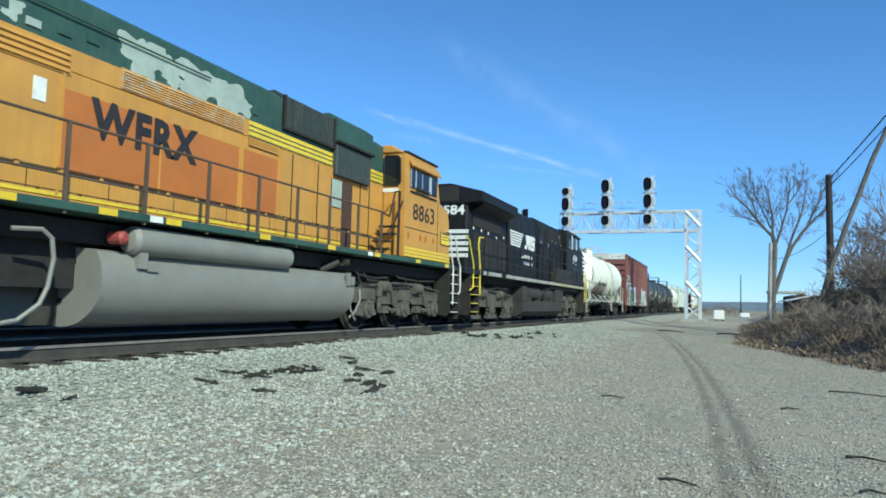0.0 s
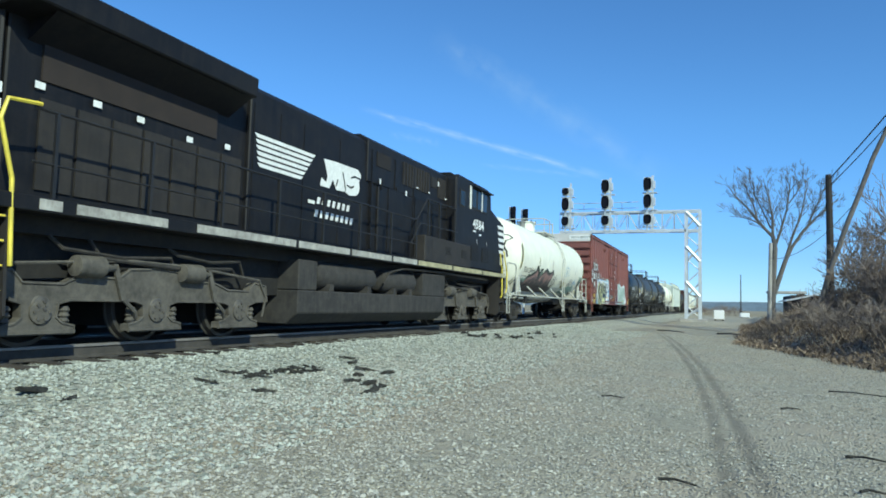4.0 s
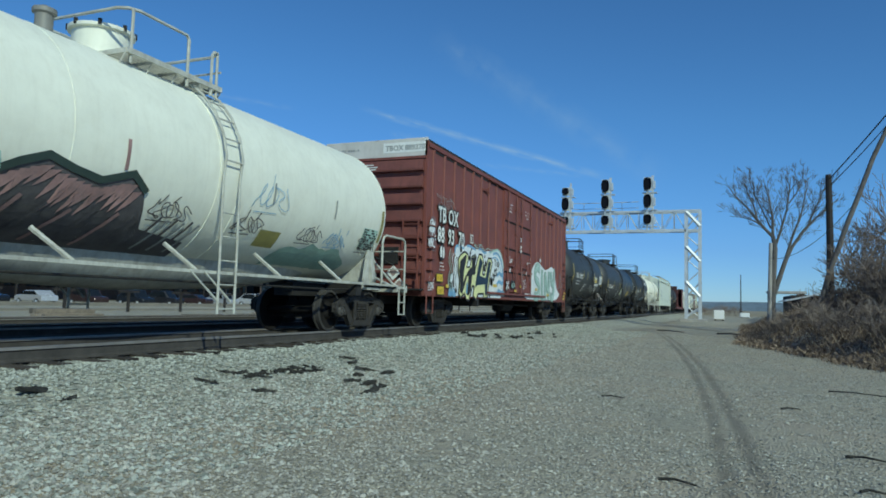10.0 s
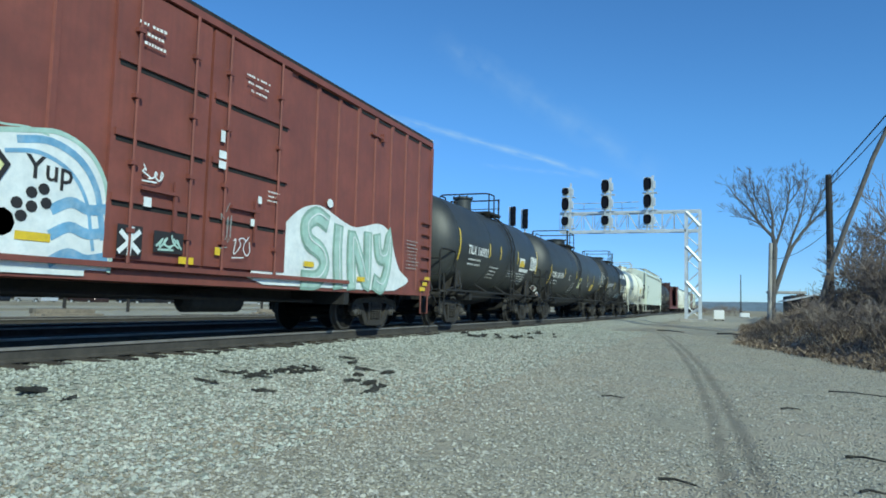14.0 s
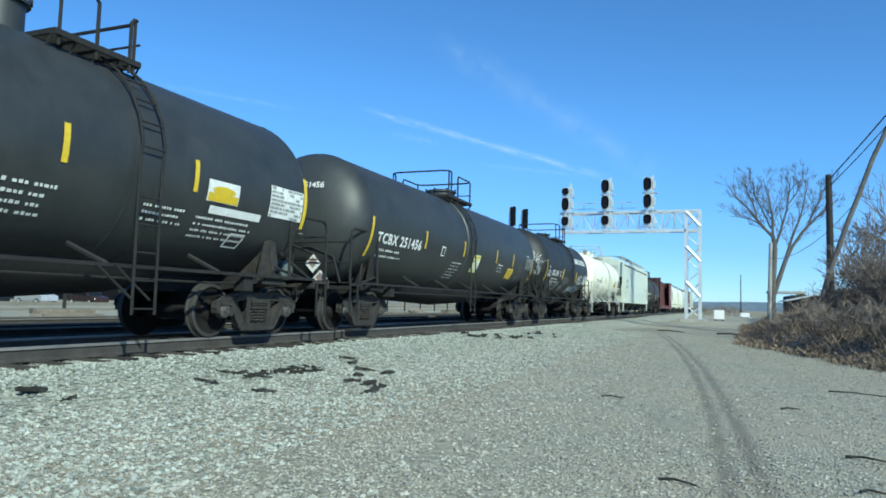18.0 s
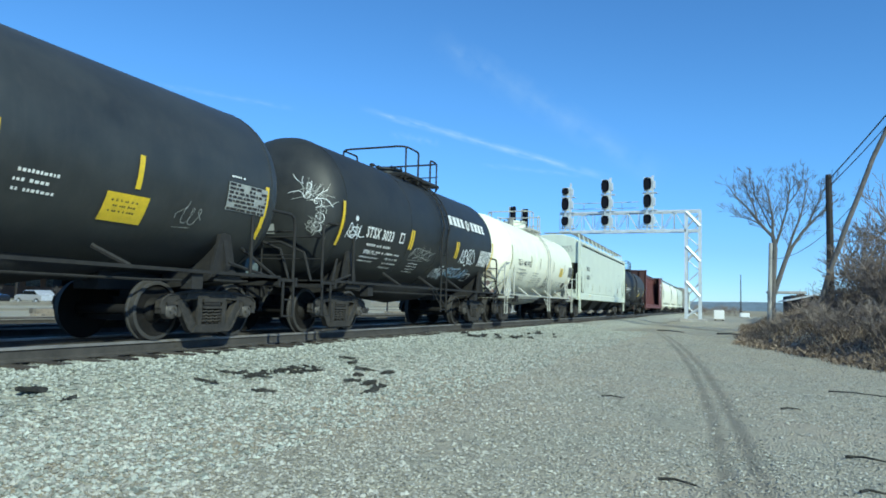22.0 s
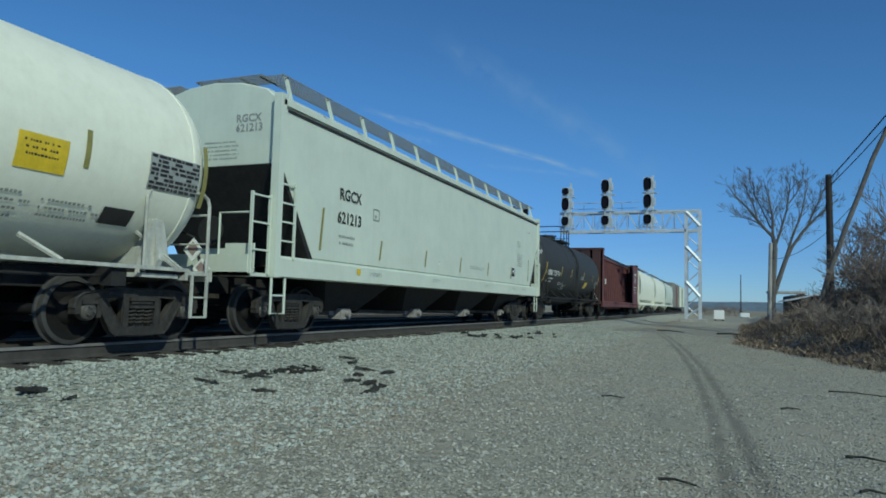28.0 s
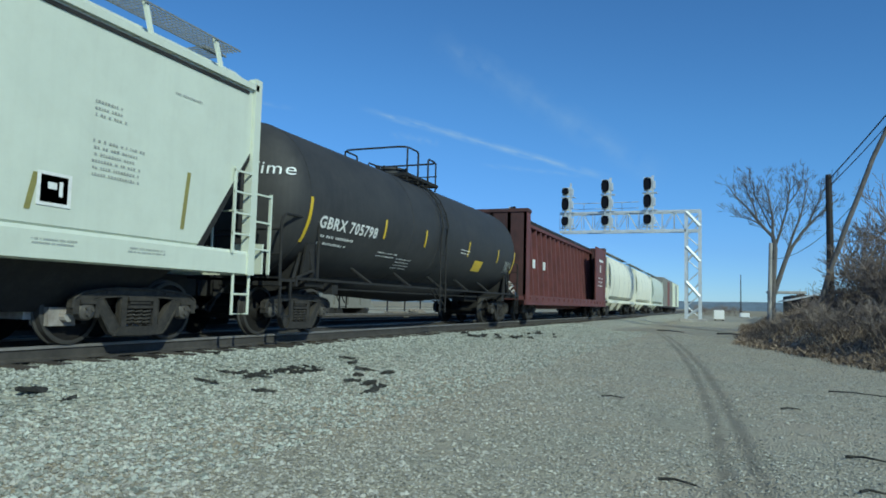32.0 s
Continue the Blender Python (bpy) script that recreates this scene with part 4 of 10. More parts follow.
def engine_truck(parent, y, spacing, boxed):
    """A three-axle truck: boxed ones have flared pedestal feet, the others round bearing housings on springs."""
    S = spacing

    def truck_frame():
        g = Geo()
        for s in (1, -1):
            x0, x1 = sorted((s * 0.98, s * 1.13))
            face = s * 1.13
            if boxed:
                line = [(-S - 0.78, 0.62), (-S - 0.72, 0.90), (-S - 0.40, 0.95), (-S - 0.25, 0.80), (-S + 0.30, 0.80), (-S + 0.55, 0.92), (-0.72, 0.90), (-0.52, 1.04), (-0.16, 1.06), (-0.08, 1.14), (0.12, 1.14), (0.2, 1.06), (0.55, 1.04), (0.75, 0.92), (S - 0.62, 0.90), (S - 0.30, 0.80), (S + 0.25, 0.80), (S + 0.40, 0.95), (S + 0.72, 0.90), (S + 0.78, 0.62)]
                low = []
                for ax in (S, 0, -S):
                    low += [(ax + 0.42, 0.60), (ax + 0.25, 0.55), (ax + 0.23, 0.38), (ax + 0.32, 0.31), (ax + 0.50, 0.27), (ax + 0.50, 0.18), (ax - 0.50, 0.18), (ax - 0.50, 0.27), (ax - 0.32, 0.31), (ax - 0.23, 0.38), (ax - 0.25, 0.55), (ax - 0.42, 0.60)]
                g.prism(line + low, x0, x1, "x")
                g.tube([(face, p, q) for p, q in line], 0.024, 5)
                g.tube([(face, p, q) for p, q in low], 0.020, 5)
                for ax in (-S, 0, S):
                    g.box(min(face, face + s * 0.03), max(face, face + s * 0.03), ax - 0.5, ax + 0.5, 0.18, 0.225)
                    for w in (-1, 1):
                        g.turn([(0.30, 0.05), (0.33, 0.075), (0.37, 0.05), (0.40, 0.075), (0.44, 0.05), (0.47, 0.075), (0.52, 0.05)], 8, "z", (s * 1.05, ax + w * 0.40))
            else:
                line = [(-S - 0.72, 0.66), (-S - 0.66, 0.95), (-S - 0.2, 1.02), (-S * 0.45, 1.04), (-S * 0.40, 0.93), (-0.35, 0.93), (-0.28, 1.04), (S * 0.42, 1.04), (S * 0.48, 0.94), (S + 0.1, 0.96), (S + 0.66, 0.92), (S + 0.72, 0.66)]
                low = [(S + 0.5, 0.64), (S + 0.35, 0.72), (S - 0.35, 0.72), (S - 0.5, 0.62), (0.5, 0.62), (0.35, 0.72), (-0.35, 0.72), (-0.5, 0.62), (-S + 0.5, 0.62), (-S + 0.35, 0.72), (-S - 0.35, 0.72), (-S - 0.5, 0.64)]
                g.prism(line + low, x0, x1, "x")
                g.tube([(face, p, q) for p, q in line], 0.022, 5)
                for ax in (-S, 0, S):
                    g.prism([(ax - 0.46, 0.36), (ax - 0.40, 0.48), (ax - 0.2, 0.52), (ax + 0.2, 0.52), (ax + 0.40, 0.48), (ax + 0.46, 0.36), (ax + 0.2, 0.33), (ax - 0.2, 0.33)], x0, x1, "x")
                    for w in (-1, 1):
                        g.turn([(0.46, 0.06), (0.49, 0.09), (0.53, 0.06), (0.57, 0.09), (0.61, 0.06), (0.65, 0.09), (0.70, 0.06)], 8, "z", (s * 1.06, ax + w * 0.34))
                for ax in (-S * 0.5, S * 0.5):
                    g.box(min(s * 1.0, s * 1.17), max(s * 1.0, s * 1.17), ax - 0.26, ax + 0.05, 0.40, 0.58)
                    g.tube([(s * 1.16, ax - 0.05, 0.50), (s * 1.17, ax + 0.42, 0.46)], 0.045, 6)
                g.turn([(0.50, 0.055), (0.78, 0.055), (0.80, 0.085), (1.0, 0.085), (1.02, 0.04)], 10, "z", (s * 1.19, -S + 0.45))
            # brake cylinders with their rods and levers
            for ax in (-S * 0.62, S * 0.38):
                g.turn([(ax - 0.32, 0.04), (ax - 0.30, 0.14), (ax + 0.10, 0.15), (ax + 0.12, 0.10), (ax + 0.2, 0.06), (ax + 0.34, 0.03)], 12, "y", (s * 1.18, 1.04))
                g.prism([(ax + 0.30, 1.1), (ax + 0.38, 1.1), (ax + 0.56, 0.62), (ax + 0.48, 0.60)], min(s * 1.15, s * 1.19), max(s * 1.15, s * 1.19), "x")
                g.tube([(s * 1.17, ax + 0.52, 0.62), (s * 1.17, ax + 0.74, 0.44), (s * 1.12, ax + 0.80, 0.36)], 0.03, 6)
            g.tube([(s * 1.15, -S - 0.5, 1.02), (s * 1.17, -S * 0.3, 1.16), (s * 1.17, S * 0.4, 1.14), (s * 1.16, S + 0.5, 1.0), (s * 1.15, S + 0.72, 0.7), (s * 1.1, S + 0.7, 0.35)], 0.022, 6)
        g.box(-0.9, 0.9, -S - 0.6, S + 0.6, 0.62, 0.85, 1)
        return g.mesh("truck", [M_ENGTRUCK, M_UNDER], True)

    tr = part("truck", shared(("engine truck", boxed), truck_frame), None, parent, "grimy three-axle engine truck with cast frames", at=(0, y, 0))

    def journal(sd):
        f = sd * 1.13
        if boxed:
            g = Geo().turn([(f - sd * 0.02, 0.15), (f + sd * 0.035, 0.15), (f + sd * 0.045, 0.12), (f + sd * 0.045, 0.02)], 16, "x", (0, 0.45))
        else:
            g = Geo().turn([(f - sd * 0.12, 0.22), (f + sd * 0.05, 0.22), (f + sd * 0.07, 0.19), (f + sd * 0.07, 0.13), (f + sd * 0.11, 0.12), (f + sd * 0.12, 0.02)], 18, "x", (0, 0.50))
        z0 = 0.45 if boxed else 0.50
        for j in range(6):
            w = j * math.pi / 3
            r = 0.10 if boxed else 0.165
            g.turn([(f + sd * 0.03, 0.022), (f + sd * (0.06 if boxed else 0.09), 0.022)], 6, "x", (r * math.cos(w), z0 + r * math.sin(w)))
        return g.mesh("journal_box", M_ENGTRUCK, True)

    def motor():
        return Geo().box(-0.6, 0.6, -0.3, 0.45, 0.22, 0.75).mesh("traction_motor", M_UNDER)

    for ax in (-S, 0, S):
        for sd in (1, -1):
            part("journal_box", shared(("journal", sd, boxed), lambda: journal(sd)), None, tr, at=(0, ax, 0))
        part("traction_motor", shared("motor", motor), None, tr, at=(0, ax, 0))
        ws = part("wheelset", shared("engine wheels", lambda: wheelset_mesh(0.53, True)), None, tr, at=(0, ax, 0.53))
        SPIN.append((ws, ax, 0.53))
    return tr


def handrails(c, y0, y1, posts, paint, z0=1.75, z1=2.78, side=1.5, mid=None):
    for s in (1, -1):
        for y in posts:
            part("rail_post", Geo().box(s * side - 0.022, s * side + 0.022, y - 0.022, y + 0.022, z0 - 0.1, z1), paint, c)
        part("handrail", Geo().tube([(s * side, y0, z1), (s * side, y1, z1)], 0.02), paint, c)
        if mid:
            part("lower_rail", Geo().tube([(s * side, y0, mid), (s * side, y1, mid)], 0.016), paint, c)


def louvres(g, x, y0, y1, z0, z1, n, k=0, upright=True, out=0.02):
    for i in range(n):
        if upright:
            a = y0 + (y1 - y0) * (i + 0.2) / n
            g.box(x - 0.01, x + out, a, a + (y1 - y0) / n * 0.55, z0, z1, k)
        else:
            a = z0 + (z1 - z0) * (i + 0.2) / n
            g.box(x - 0.01, x + out, y0, y1, a, a + (z1 - z0) / n * 0.55, k)


def engine_steps(c, y0, y1, paint, edge_paint, rails, rail_paint, n=5):
    """Step well at an end of an engine between y0 and y1, with its bent grab rails as lines of (y, z)."""
    for s in (1, -1):
        st = part("step_well", Geo().box(s * 1.05 - 0.02, s * 1.05 + 0.02, y0, y1, 0.36, 1.75), paint, c)
        for yy in (y0, y1):
            part("side_plate", Geo().prism([(s * 1.07, 0.36), (s * 1.40, 0.30), (s * 1.53, 0.42), (s * 1.50, 1.0), (s * 1.52, 1.75), (s * 1.07, 1.75)], yy - 0.02, yy + 0.02), paint, st)
        for i in range(n):
            z = 0.42 + i * 1.38 / n
            part("step", Geo().box(min(s * 1.1, s * 1.49), max(s * 1.1, s * 1.49), y0, y1, z - 0.02, z + 0.02), paint, st)
            part("riser", Geo().box(min(s * 1.08, s * 1.11), max(s * 1.08, s * 1.11), y0, y1, z + 0.02, z + 0.14), paint, st)
            part("step_edge", Geo().box(min(s * 1.49, s * 1.515), max(s * 1.49, s * 1.515), y0 + 0.05, y1 - 0.05, z - 0.008, z + 0.014), edge_paint, st)
        for line in rails:
            pts = [(s * 1.53, a, b) for a, b in line]
            part("grab_rail", hoop(pts, 0.026), rail_paint, c)


def orange_engine():
    c = car("locomotive", "orange and green diesel locomotive with faded patches", "locomotive", 8.0)
    L = lambda s: s - 8.0
    part("frame", Geo().box(-1.12, 1.12, L(-2.7), L(18.75), 1.35, 1.64).box(-0.9, 0.9, L(-2.9), L(18.9), 0.75, 1.4), M_UNDER, c)
    part("sill", Geo().box(-1.55, 1.55, L(-2.7), L(18.75), 1.69, 1.80), M_GREEN, c, "dark green sill with yellow and white squares", bevel=0.01)
    g = Geo()
    for i, s0 in enumerate((5.0, 6.4, 7.55, 9.7, 11.9, 13.9, 16.2, 18.2)):
        bars(g, on_wall(1.55), L(s0), 1.70, 0.30, 0.09, YEL)
        if i % 3 == 2:
            bars(g, on_wall(1.55), L(s0) - 0.3, 1.70, 0.24, 0.09, WHITE)
    seal(c, g, "yellow and white reflector squares")
    # long hood
    part("hood", Geo().box(-0.9, 0.9, L(-2.2), L(15.5), 1.8, 3.62), M_ORANGE, c, "faded orange hood side with doors", bevel=0.02)
    part("upper_hood", Geo().prism([(-0.9, 3.92), (-0.9, 4.60), (-0.64, 4.76), (0.64, 4.76), (0.9, 4.60), (0.9, 3.92)], L(-2.2), L(15.45)), M_GREEN, c, "faded green upper hood with bare primer patches")
    part("hood_stripe", Geo().box(-0.905, 0.905, L(10.1), L(15.48), 3.62, 3.92), M_YELLOW, c, "yellow band with thin dark lines")
    part("hood_band", Geo().box(-0.903, 0.903, L(-2.2), L(10.1), 3.62, 3.92), M_ORANGE, c)
    for z in (3.63, 3.73, 3.82):
        part("stripe_line", Geo().box(0.90, 0.912, L(10.1), L(15.48), z, z + 0.022), M_GREEN, c)
    M_PEEL = mat("peeling_louvre_paint", (0.52, 0.26, 0.07), 0.7, 0, 0.2, 3, 0.1, dirt=(0.46, 0.46, 0.40), dirt_amount=1.0)
    for s0, s1 in ((7.2, 9.95),):
        lp = part("peeled_louvre", Geo().box(0.90, 0.915, L(s0), L(s1), 3.63, 3.94), M_PEEL, c, "louvre panel with peeling orange paint")
        for j in range(7):
            z = 3.65 + 0.04 * j
            part("louvre_slat", Geo().prism([(0.915, z), (0.932, z), (0.915, z + 0.03)], L(s0 + 0.04), L(s1 - 0.04)), M_PEEL, lp)
    for s0, s1 in ((3.6, 4.9), (5.0, 6.4)):
        lp = part("hood_louvre", Geo().box(0.90, 0.915, L(s0), L(s1), 3.55, 3.9), M_ORANGE, c, "orange louvre panel")
        for j in range(4):
            z = 3.58 + 0.08 * j
            part("louvre_slat", Geo().prism([(0.915, z), (0.94, z), (0.915, z + 0.05)], L(s0 + 0.04), L(s1 - 0.04)), M_ORANGE, lp)
    for s0, s1 in ((-1.0, 3.2), (3.4, 6.15), (6.3, 9.85), (10.0, 11.0)):
        if s0 > 6:
            part("panel", Geo().box(0.90, 0.915, L(s0), L(s1), 2.27, 3.36), M_DEEP, c, "deep orange painted patch")
    for s0, s1, z0, z1 in ((10.1, 11.0, 3.45, 3.60),):
        g = Geo().box(0.905, 0.925, L(s0), L(s1), z0, z1)
        louvres(g, 0.925, L(s0), L(s1), z0, z1, 3, upright=False, out=0.012)
        part("louvre_panel", g, M_ORANGE, c, "weathered orange louvre")
    M_SEAM = mat("dark_door_gap", (0.05, 0.03, 0.015), 0.8)
    for z in (2.0, 2.245):
        part("door_gap", Geo().box(0.90, 0.921, L(4.0), L(15.4), z, z + 0.014), M_SEAM, c)
    for s0 in (4.62, 5.86, 7.1, 8.34, 9.58, 10.82, 12.0, 13.3, 14.2, 14.8):
        part("door_gap", Geo().box(0.90, 0.9205, L(s0), L(s0 + 0.014), 1.98, 2.24), M_SEAM, c)
    for s0 in (11.5, 12.45, 14.3, 14.75):
        part("door_gap", Geo().box(0.90, 0.9205, L(s0), L(s0 + 0.012), 2.26, 3.58), M_SEAM, c)
    part("upper_rail", Geo().tube([(0.95, L(4.2), 4.34), (0.95, L(9.0), 4.34)], 0.014), M_GREEN, c)
    rnd = random.Random(4)
    for i in range(16):
        s0 = 4.2 + i * 0.62
        part("hood_door", Geo().box(0.90, 0.918, L(s0), L(s0 + 0.56), 1.98, 2.22 + 0.02 * (i % 2)), M_ORANGE, c)
        g = Geo().box(0.915, 0.94, L(s0 + 0.25), L(s0 + 0.31), 2.23, 2.30)
        part("latch", g, M_ORANGE, c)
    for s0 in (5.2, 6.28, 8.0, 9.9, 11.1, 12.3, 13.0):
        part("door_seam", Geo().box(0.90, 0.922, L(s0), L(s0 + 0.035), 1.95, 3.6), M_ORANGE, c)
    for s0, s1, z0, m, lab in ((13.0, 13.42, 2.75, M_PALE, "pale primered panel"), (13.48, 13.9, 1.9, mat("dark_brown_door", (0.075, 0.038, 0.028), 0.7, streak=0.2), "dark brown door")):
        part("cab_door", Geo().box(0.90, 0.93, L(s0), L(s1), z0, 3.36), m, c, lab)
    part("notice", Geo().box(0.90, 0.912, L(5.88), L(6.06), 3.10, 3.40), M_LETTER, c, "white paper notice")
    g = Geo()
    for z in (1.84, 1.93):
        g.box(0.90, 0.916, L(-2.2), L(14.7), z, z + 0.05)
    part("base_stripe", g, M_YELLOW, c)
    for s0, w0, z0, h0 in ((7.15, 0.85, 3.97, 0.52), (7.55, 0.7, 4.08, 0.42), (8.15, 1.25, 3.96, 0.5), (8.9, 1.05, 3.98, 0.46), (9.6, 0.6, 3.97, 0.24), (5.3, 0.4, 4.02, 0.22), (8.0, 0.4, 3.96, 0.18)):
        n = 40
        pts = []
        for j in range(n):
            a = 2 * math.pi * j / n
            q = 0.95 + 0.22 * math.sin(3 * a + s0 * 7) + 0.13 * math.sin(7 * a + s0 * 3) + rnd.uniform(-0.07, 0.07)
            pts.append((L(s0 + w0 / 2 + w0 / 2 * q * math.cos(a)), min(4.495, max(3.935, z0 + h0 / 2 + h0 / 2 * q * math.sin(a) * 1.2))))
        part("bare_patch", Geo().prism(pts, 0.895, 0.906 + 0.002 * rnd.random(), "x"), M_PALE, c, "peeled pale primer patch")
    for k in range(14):
        s0 = 4.4 + k * 0.44
        if 6.9 < s0 < 9.7:
            continue
        part("vent_cover", Geo().box(0.89, 0.925, L(s0), L(s0 + 0.2), 4.0 + 0.05 * (k % 3), 4.1 + 0.05 * (k % 3)), M_PALE if k % 3 == 0 else M_GREEN, c)
    # cooling grilles and inverter cabinet
    part("grille_housing", Geo().prism([(-0.94, 4.0), (-0.94, 4.66), (-0.7, 4.80), (0.7, 4.80), (0.94, 4.66), (0.94, 4.0)], L(11.08), L(13.0)), M_DARKGREY, c)
    part("grille_frame", Geo().box(0.92, 0.98, L(11.08), L(11.13), 4.0, 4.68).box(0.92, 0.98, L(12.95), L(13.0), 4.0, 4.68).box(0.92, 0.98, L(11.13), L(12.95), 4.0, 4.05), M_UNDER, c)
    g = Geo()
    louvres(g, 0.94, L(11.15), L(12.94), 4.06, 4.66, 30)
    part("grille", g, M_DARKGREY, c, "dark weathered radiator grille")
    part("inverter_cabinet", Geo().box(-1.02, 1.02, L(13.02), L(14.6), 3.44, 4.16), M_DARKGREY, c, "dark grey-green cabinet", bevel=0.015)
    part("upper_housing", Geo().prism([(-1.0, 4.16), (-1.04, 4.2), (-1.04, 4.68), (-0.8, 4.84), (0.8, 4.84), (1.04, 4.68), (1.04, 4.2), (1.0, 4.16)], L(12.98), L(14.62)), M_GREEN, c)
    part("drip_edge", Geo().box(1.0, 1.10, L(12.98), L(14.66), 4.16, 4.21), M_UNDER, c)
    part("roof_fan", Geo().turn([(4.64, 0.5), (4.80, 0.5), (4.82, 0.44), (4.82, 0.05)], 24, "z", (0, L(9.6))), M_UNDER, c, smooth=True)
    part("exhaust", Geo().box(-0.2, 0.2, L(7.2), L(8.2), 4.6, 4.78), M_UNDER, c)
    # cab and nose
    cab = part("cab", Geo().prism([(L(15.5), 1.8), (L(15.5), 4.38), (L(15.62), 4.48), (L(17.55), 4.48), (L(17.66), 4.38), (L(17.90), 3.48), (L(18.3), 3.42), (L(18.5), 3.30), (L(18.62), 3.10), (L(18.68), 2.6), (L(18.70), 1.8)], -1.5, 1.5, "x"), M_ORANGE, c, "orange cab with numbered side", bevel=0.05)
    part("cab_roof", Geo().prism([(-1.45, 4.45), (-1.1, 4.66), (1.1, 4.66), (1.45, 4.45)], L(15.5), L(17.55)), M_ORANGE, cab, bevel=0.03)
    part("roof_edge", Geo().box(1.40, 1.52, L(15.6), L(17.62), 4.46, 4.51), M_UNDER, cab)
    part("corner_post", Geo().box(1.44, 1.52, L(15.49), L(15.56), 1.82, 4.42), M_ORANGE, cab)
    for s in (1, -1):
        w = part("side_window", Geo().box(min(s * 1.49, s * 1.512), max(s * 1.49, s * 1.512), L(15.83), L(17.6), 3.60, 4.12), M_UNDER, cab, "steel-framed sliding cab window")
        for a, b in ((15.89, 16.12), (16.22, 16.56), (16.60, 17.0), (17.24, 17.55)):
            part("pane", Geo().box(min(s * 1.505, s * 1.518), max(s * 1.505, s * 1.518), L(a), L(b), 3.65, 4.10), M_GLASS, w)
        for a, b in ((15.84, 15.87), (16.14, 16.19), (16.57, 16.59), (17.04, 17.19)):
            part("window_bar", Geo().box(min(s * 1.505, s * 1.522), max(s * 1.505, s * 1.522), L(a), L(b), 3.62, 4.11), M_SILVER, w)
        part("arm_rest", Geo().box(min(s * 1.5, s * 1.56), max(s * 1.5, s * 1.56), L(16.15), L(17.02), 3.60, 3.66), M_UNDER, w)
        part("brow", Geo().prism([(s * 1.49, 4.36), (s * 1.52, 4.36), (s * 1.62, 4.17), (s * 1.60, 4.14), (s * 1.49, 4.30)], L(15.74), L(17.66)), M_ORANGE, cab)
        part("ledge", Geo().box(min(s * 1.5, s * 1.545), max(s * 1.5, s * 1.545), L(15.85), L(17.55), 3.50, 3.53), M_UNDER, cab)
        part("panel_seam", Geo().box(min(s * 1.49, s * 1.506), max(s * 1.49, s * 1.506), L(15.55), L(17.75), 2.565, 2.585), M_UNDER, cab)
        part("nose_seam", Geo().box(min(s * 1.49, s * 1.506), max(s * 1.49, s * 1.506), L(17.72), L(17.74), 1.85, 3.5), M_UNDER, cab)
    g = Geo()
    g.prism([(0.98, 3.62), (1.34, 3.62), (1.40, 3.70), (1.38, 4.28), (1.32, 4.36), (0.98, 4.38), (0.92, 4.30), (0.94, 3.70)], L(15.47), L(15.51))
    part("rear_window", g, M_GLASS, cab, "rounded rear cab window")
    part("window_frame", Geo().tube([(0.98, L(15.47), 3.62), (1.34, L(15.47), 3.62), (1.40, L(15.47), 3.70), (1.38, L(15.47), 4.28), (1.32, L(15.47), 4.36), (0.98, L(15.47), 4.38), (0.92, L(15.47), 4.30), (0.94, L(15.47), 3.70), (0.98, L(15.47), 3.62)], 0.022, 6), M_UNDER, cab)
    part("cab_rear_door", Geo().box(0.95, 1.4, L(15.47), L(15.5), 1.85, 3.5), M_ORANGE, cab)
    part("notice", Geo().box(0.92, 1.35, L(15.455), L(15.47), 3.44, 3.54), M_LETTER, cab, "white notice under the window")
    g = Geo()
    words(g, on_wall(1.5), "8863", L(16.02), 2.82, 0.42, INK, 0.012, fit=1.42, bold=0.012)
    seal(c, g, "dark road number")
    g = Geo()
    words(g, on_wall(0.915), "WFRX", L(6.76), 2.85, 0.50, INK, 0.012, fit=2.08, bold=0.062, space=1.12)
    seal(c, g, "dark reporting letters on the orange patch")
    for z in (1.84, 1.93, 2.02):
        part("base_stripe", Geo().box(1.49, 1.508, L(15.5), L(18.70), z, z + 0.06), M_YELLOW, c)
    for s0 in (15.75, 16.5, 16.85, 17.38):
        part("latch", Geo().prism([(L(s0), 2.44), (L(s0 + 0.08), 2.44), (L(s0 + 0.06), 2.30), (L(s0 + 0.02), 2.30)], 1.49, 1.53, "x"), M_DEEP, c)
    em = part("nose_emblem", Geo().prism([(L(17.99), 2.31), (L(18.60), 2.31), (L(18.62), 2.4), (L(18.62), 2.65), (L(18.60), 2.68), (L(17.99), 2.68), (L(17.95), 2.65), (L(17.95), 2.35)], 1.49, 1.506, "x"), M_UNDER, c, "dark-edged yellow emblem")
    part("emblem_field", Geo().box(1.5, 1.512, L(17.99), L(18.61), 2.345, 2.655), M_YELLOW, em)
    for z in (2.47, 2.55, 2.63):
        part("emblem_line", Geo().box(1.5, 1.516, L(18.04), L(18.60), z, z + 0.018), M_UNDER, em)
    # tank and air reservoir
    arc = [(0.70 + 0.68 * math.cos(a), 0.88 + 0.64 * math.sin(a)) for a in (0.62 - 0.122 * i for i in range(19))]
    prof = [(0.9, 1.30), (1.18, 1.28)] + arc + [(-x, z) for x, z in reversed(arc)] + [(-1.18, 1.28), (-0.9, 1.30)]
    part("fuel_tank", Geo().prism(prof, L(6.72), L(13.35)), M_GREY, c, "dusty grey rounded fuel tank", smooth=True)
    plate = part("tank_end_plate", Geo().prism([(x * 1.015, z) for x, z in prof], L(6.66), L(6.72)), M_GREY, c)
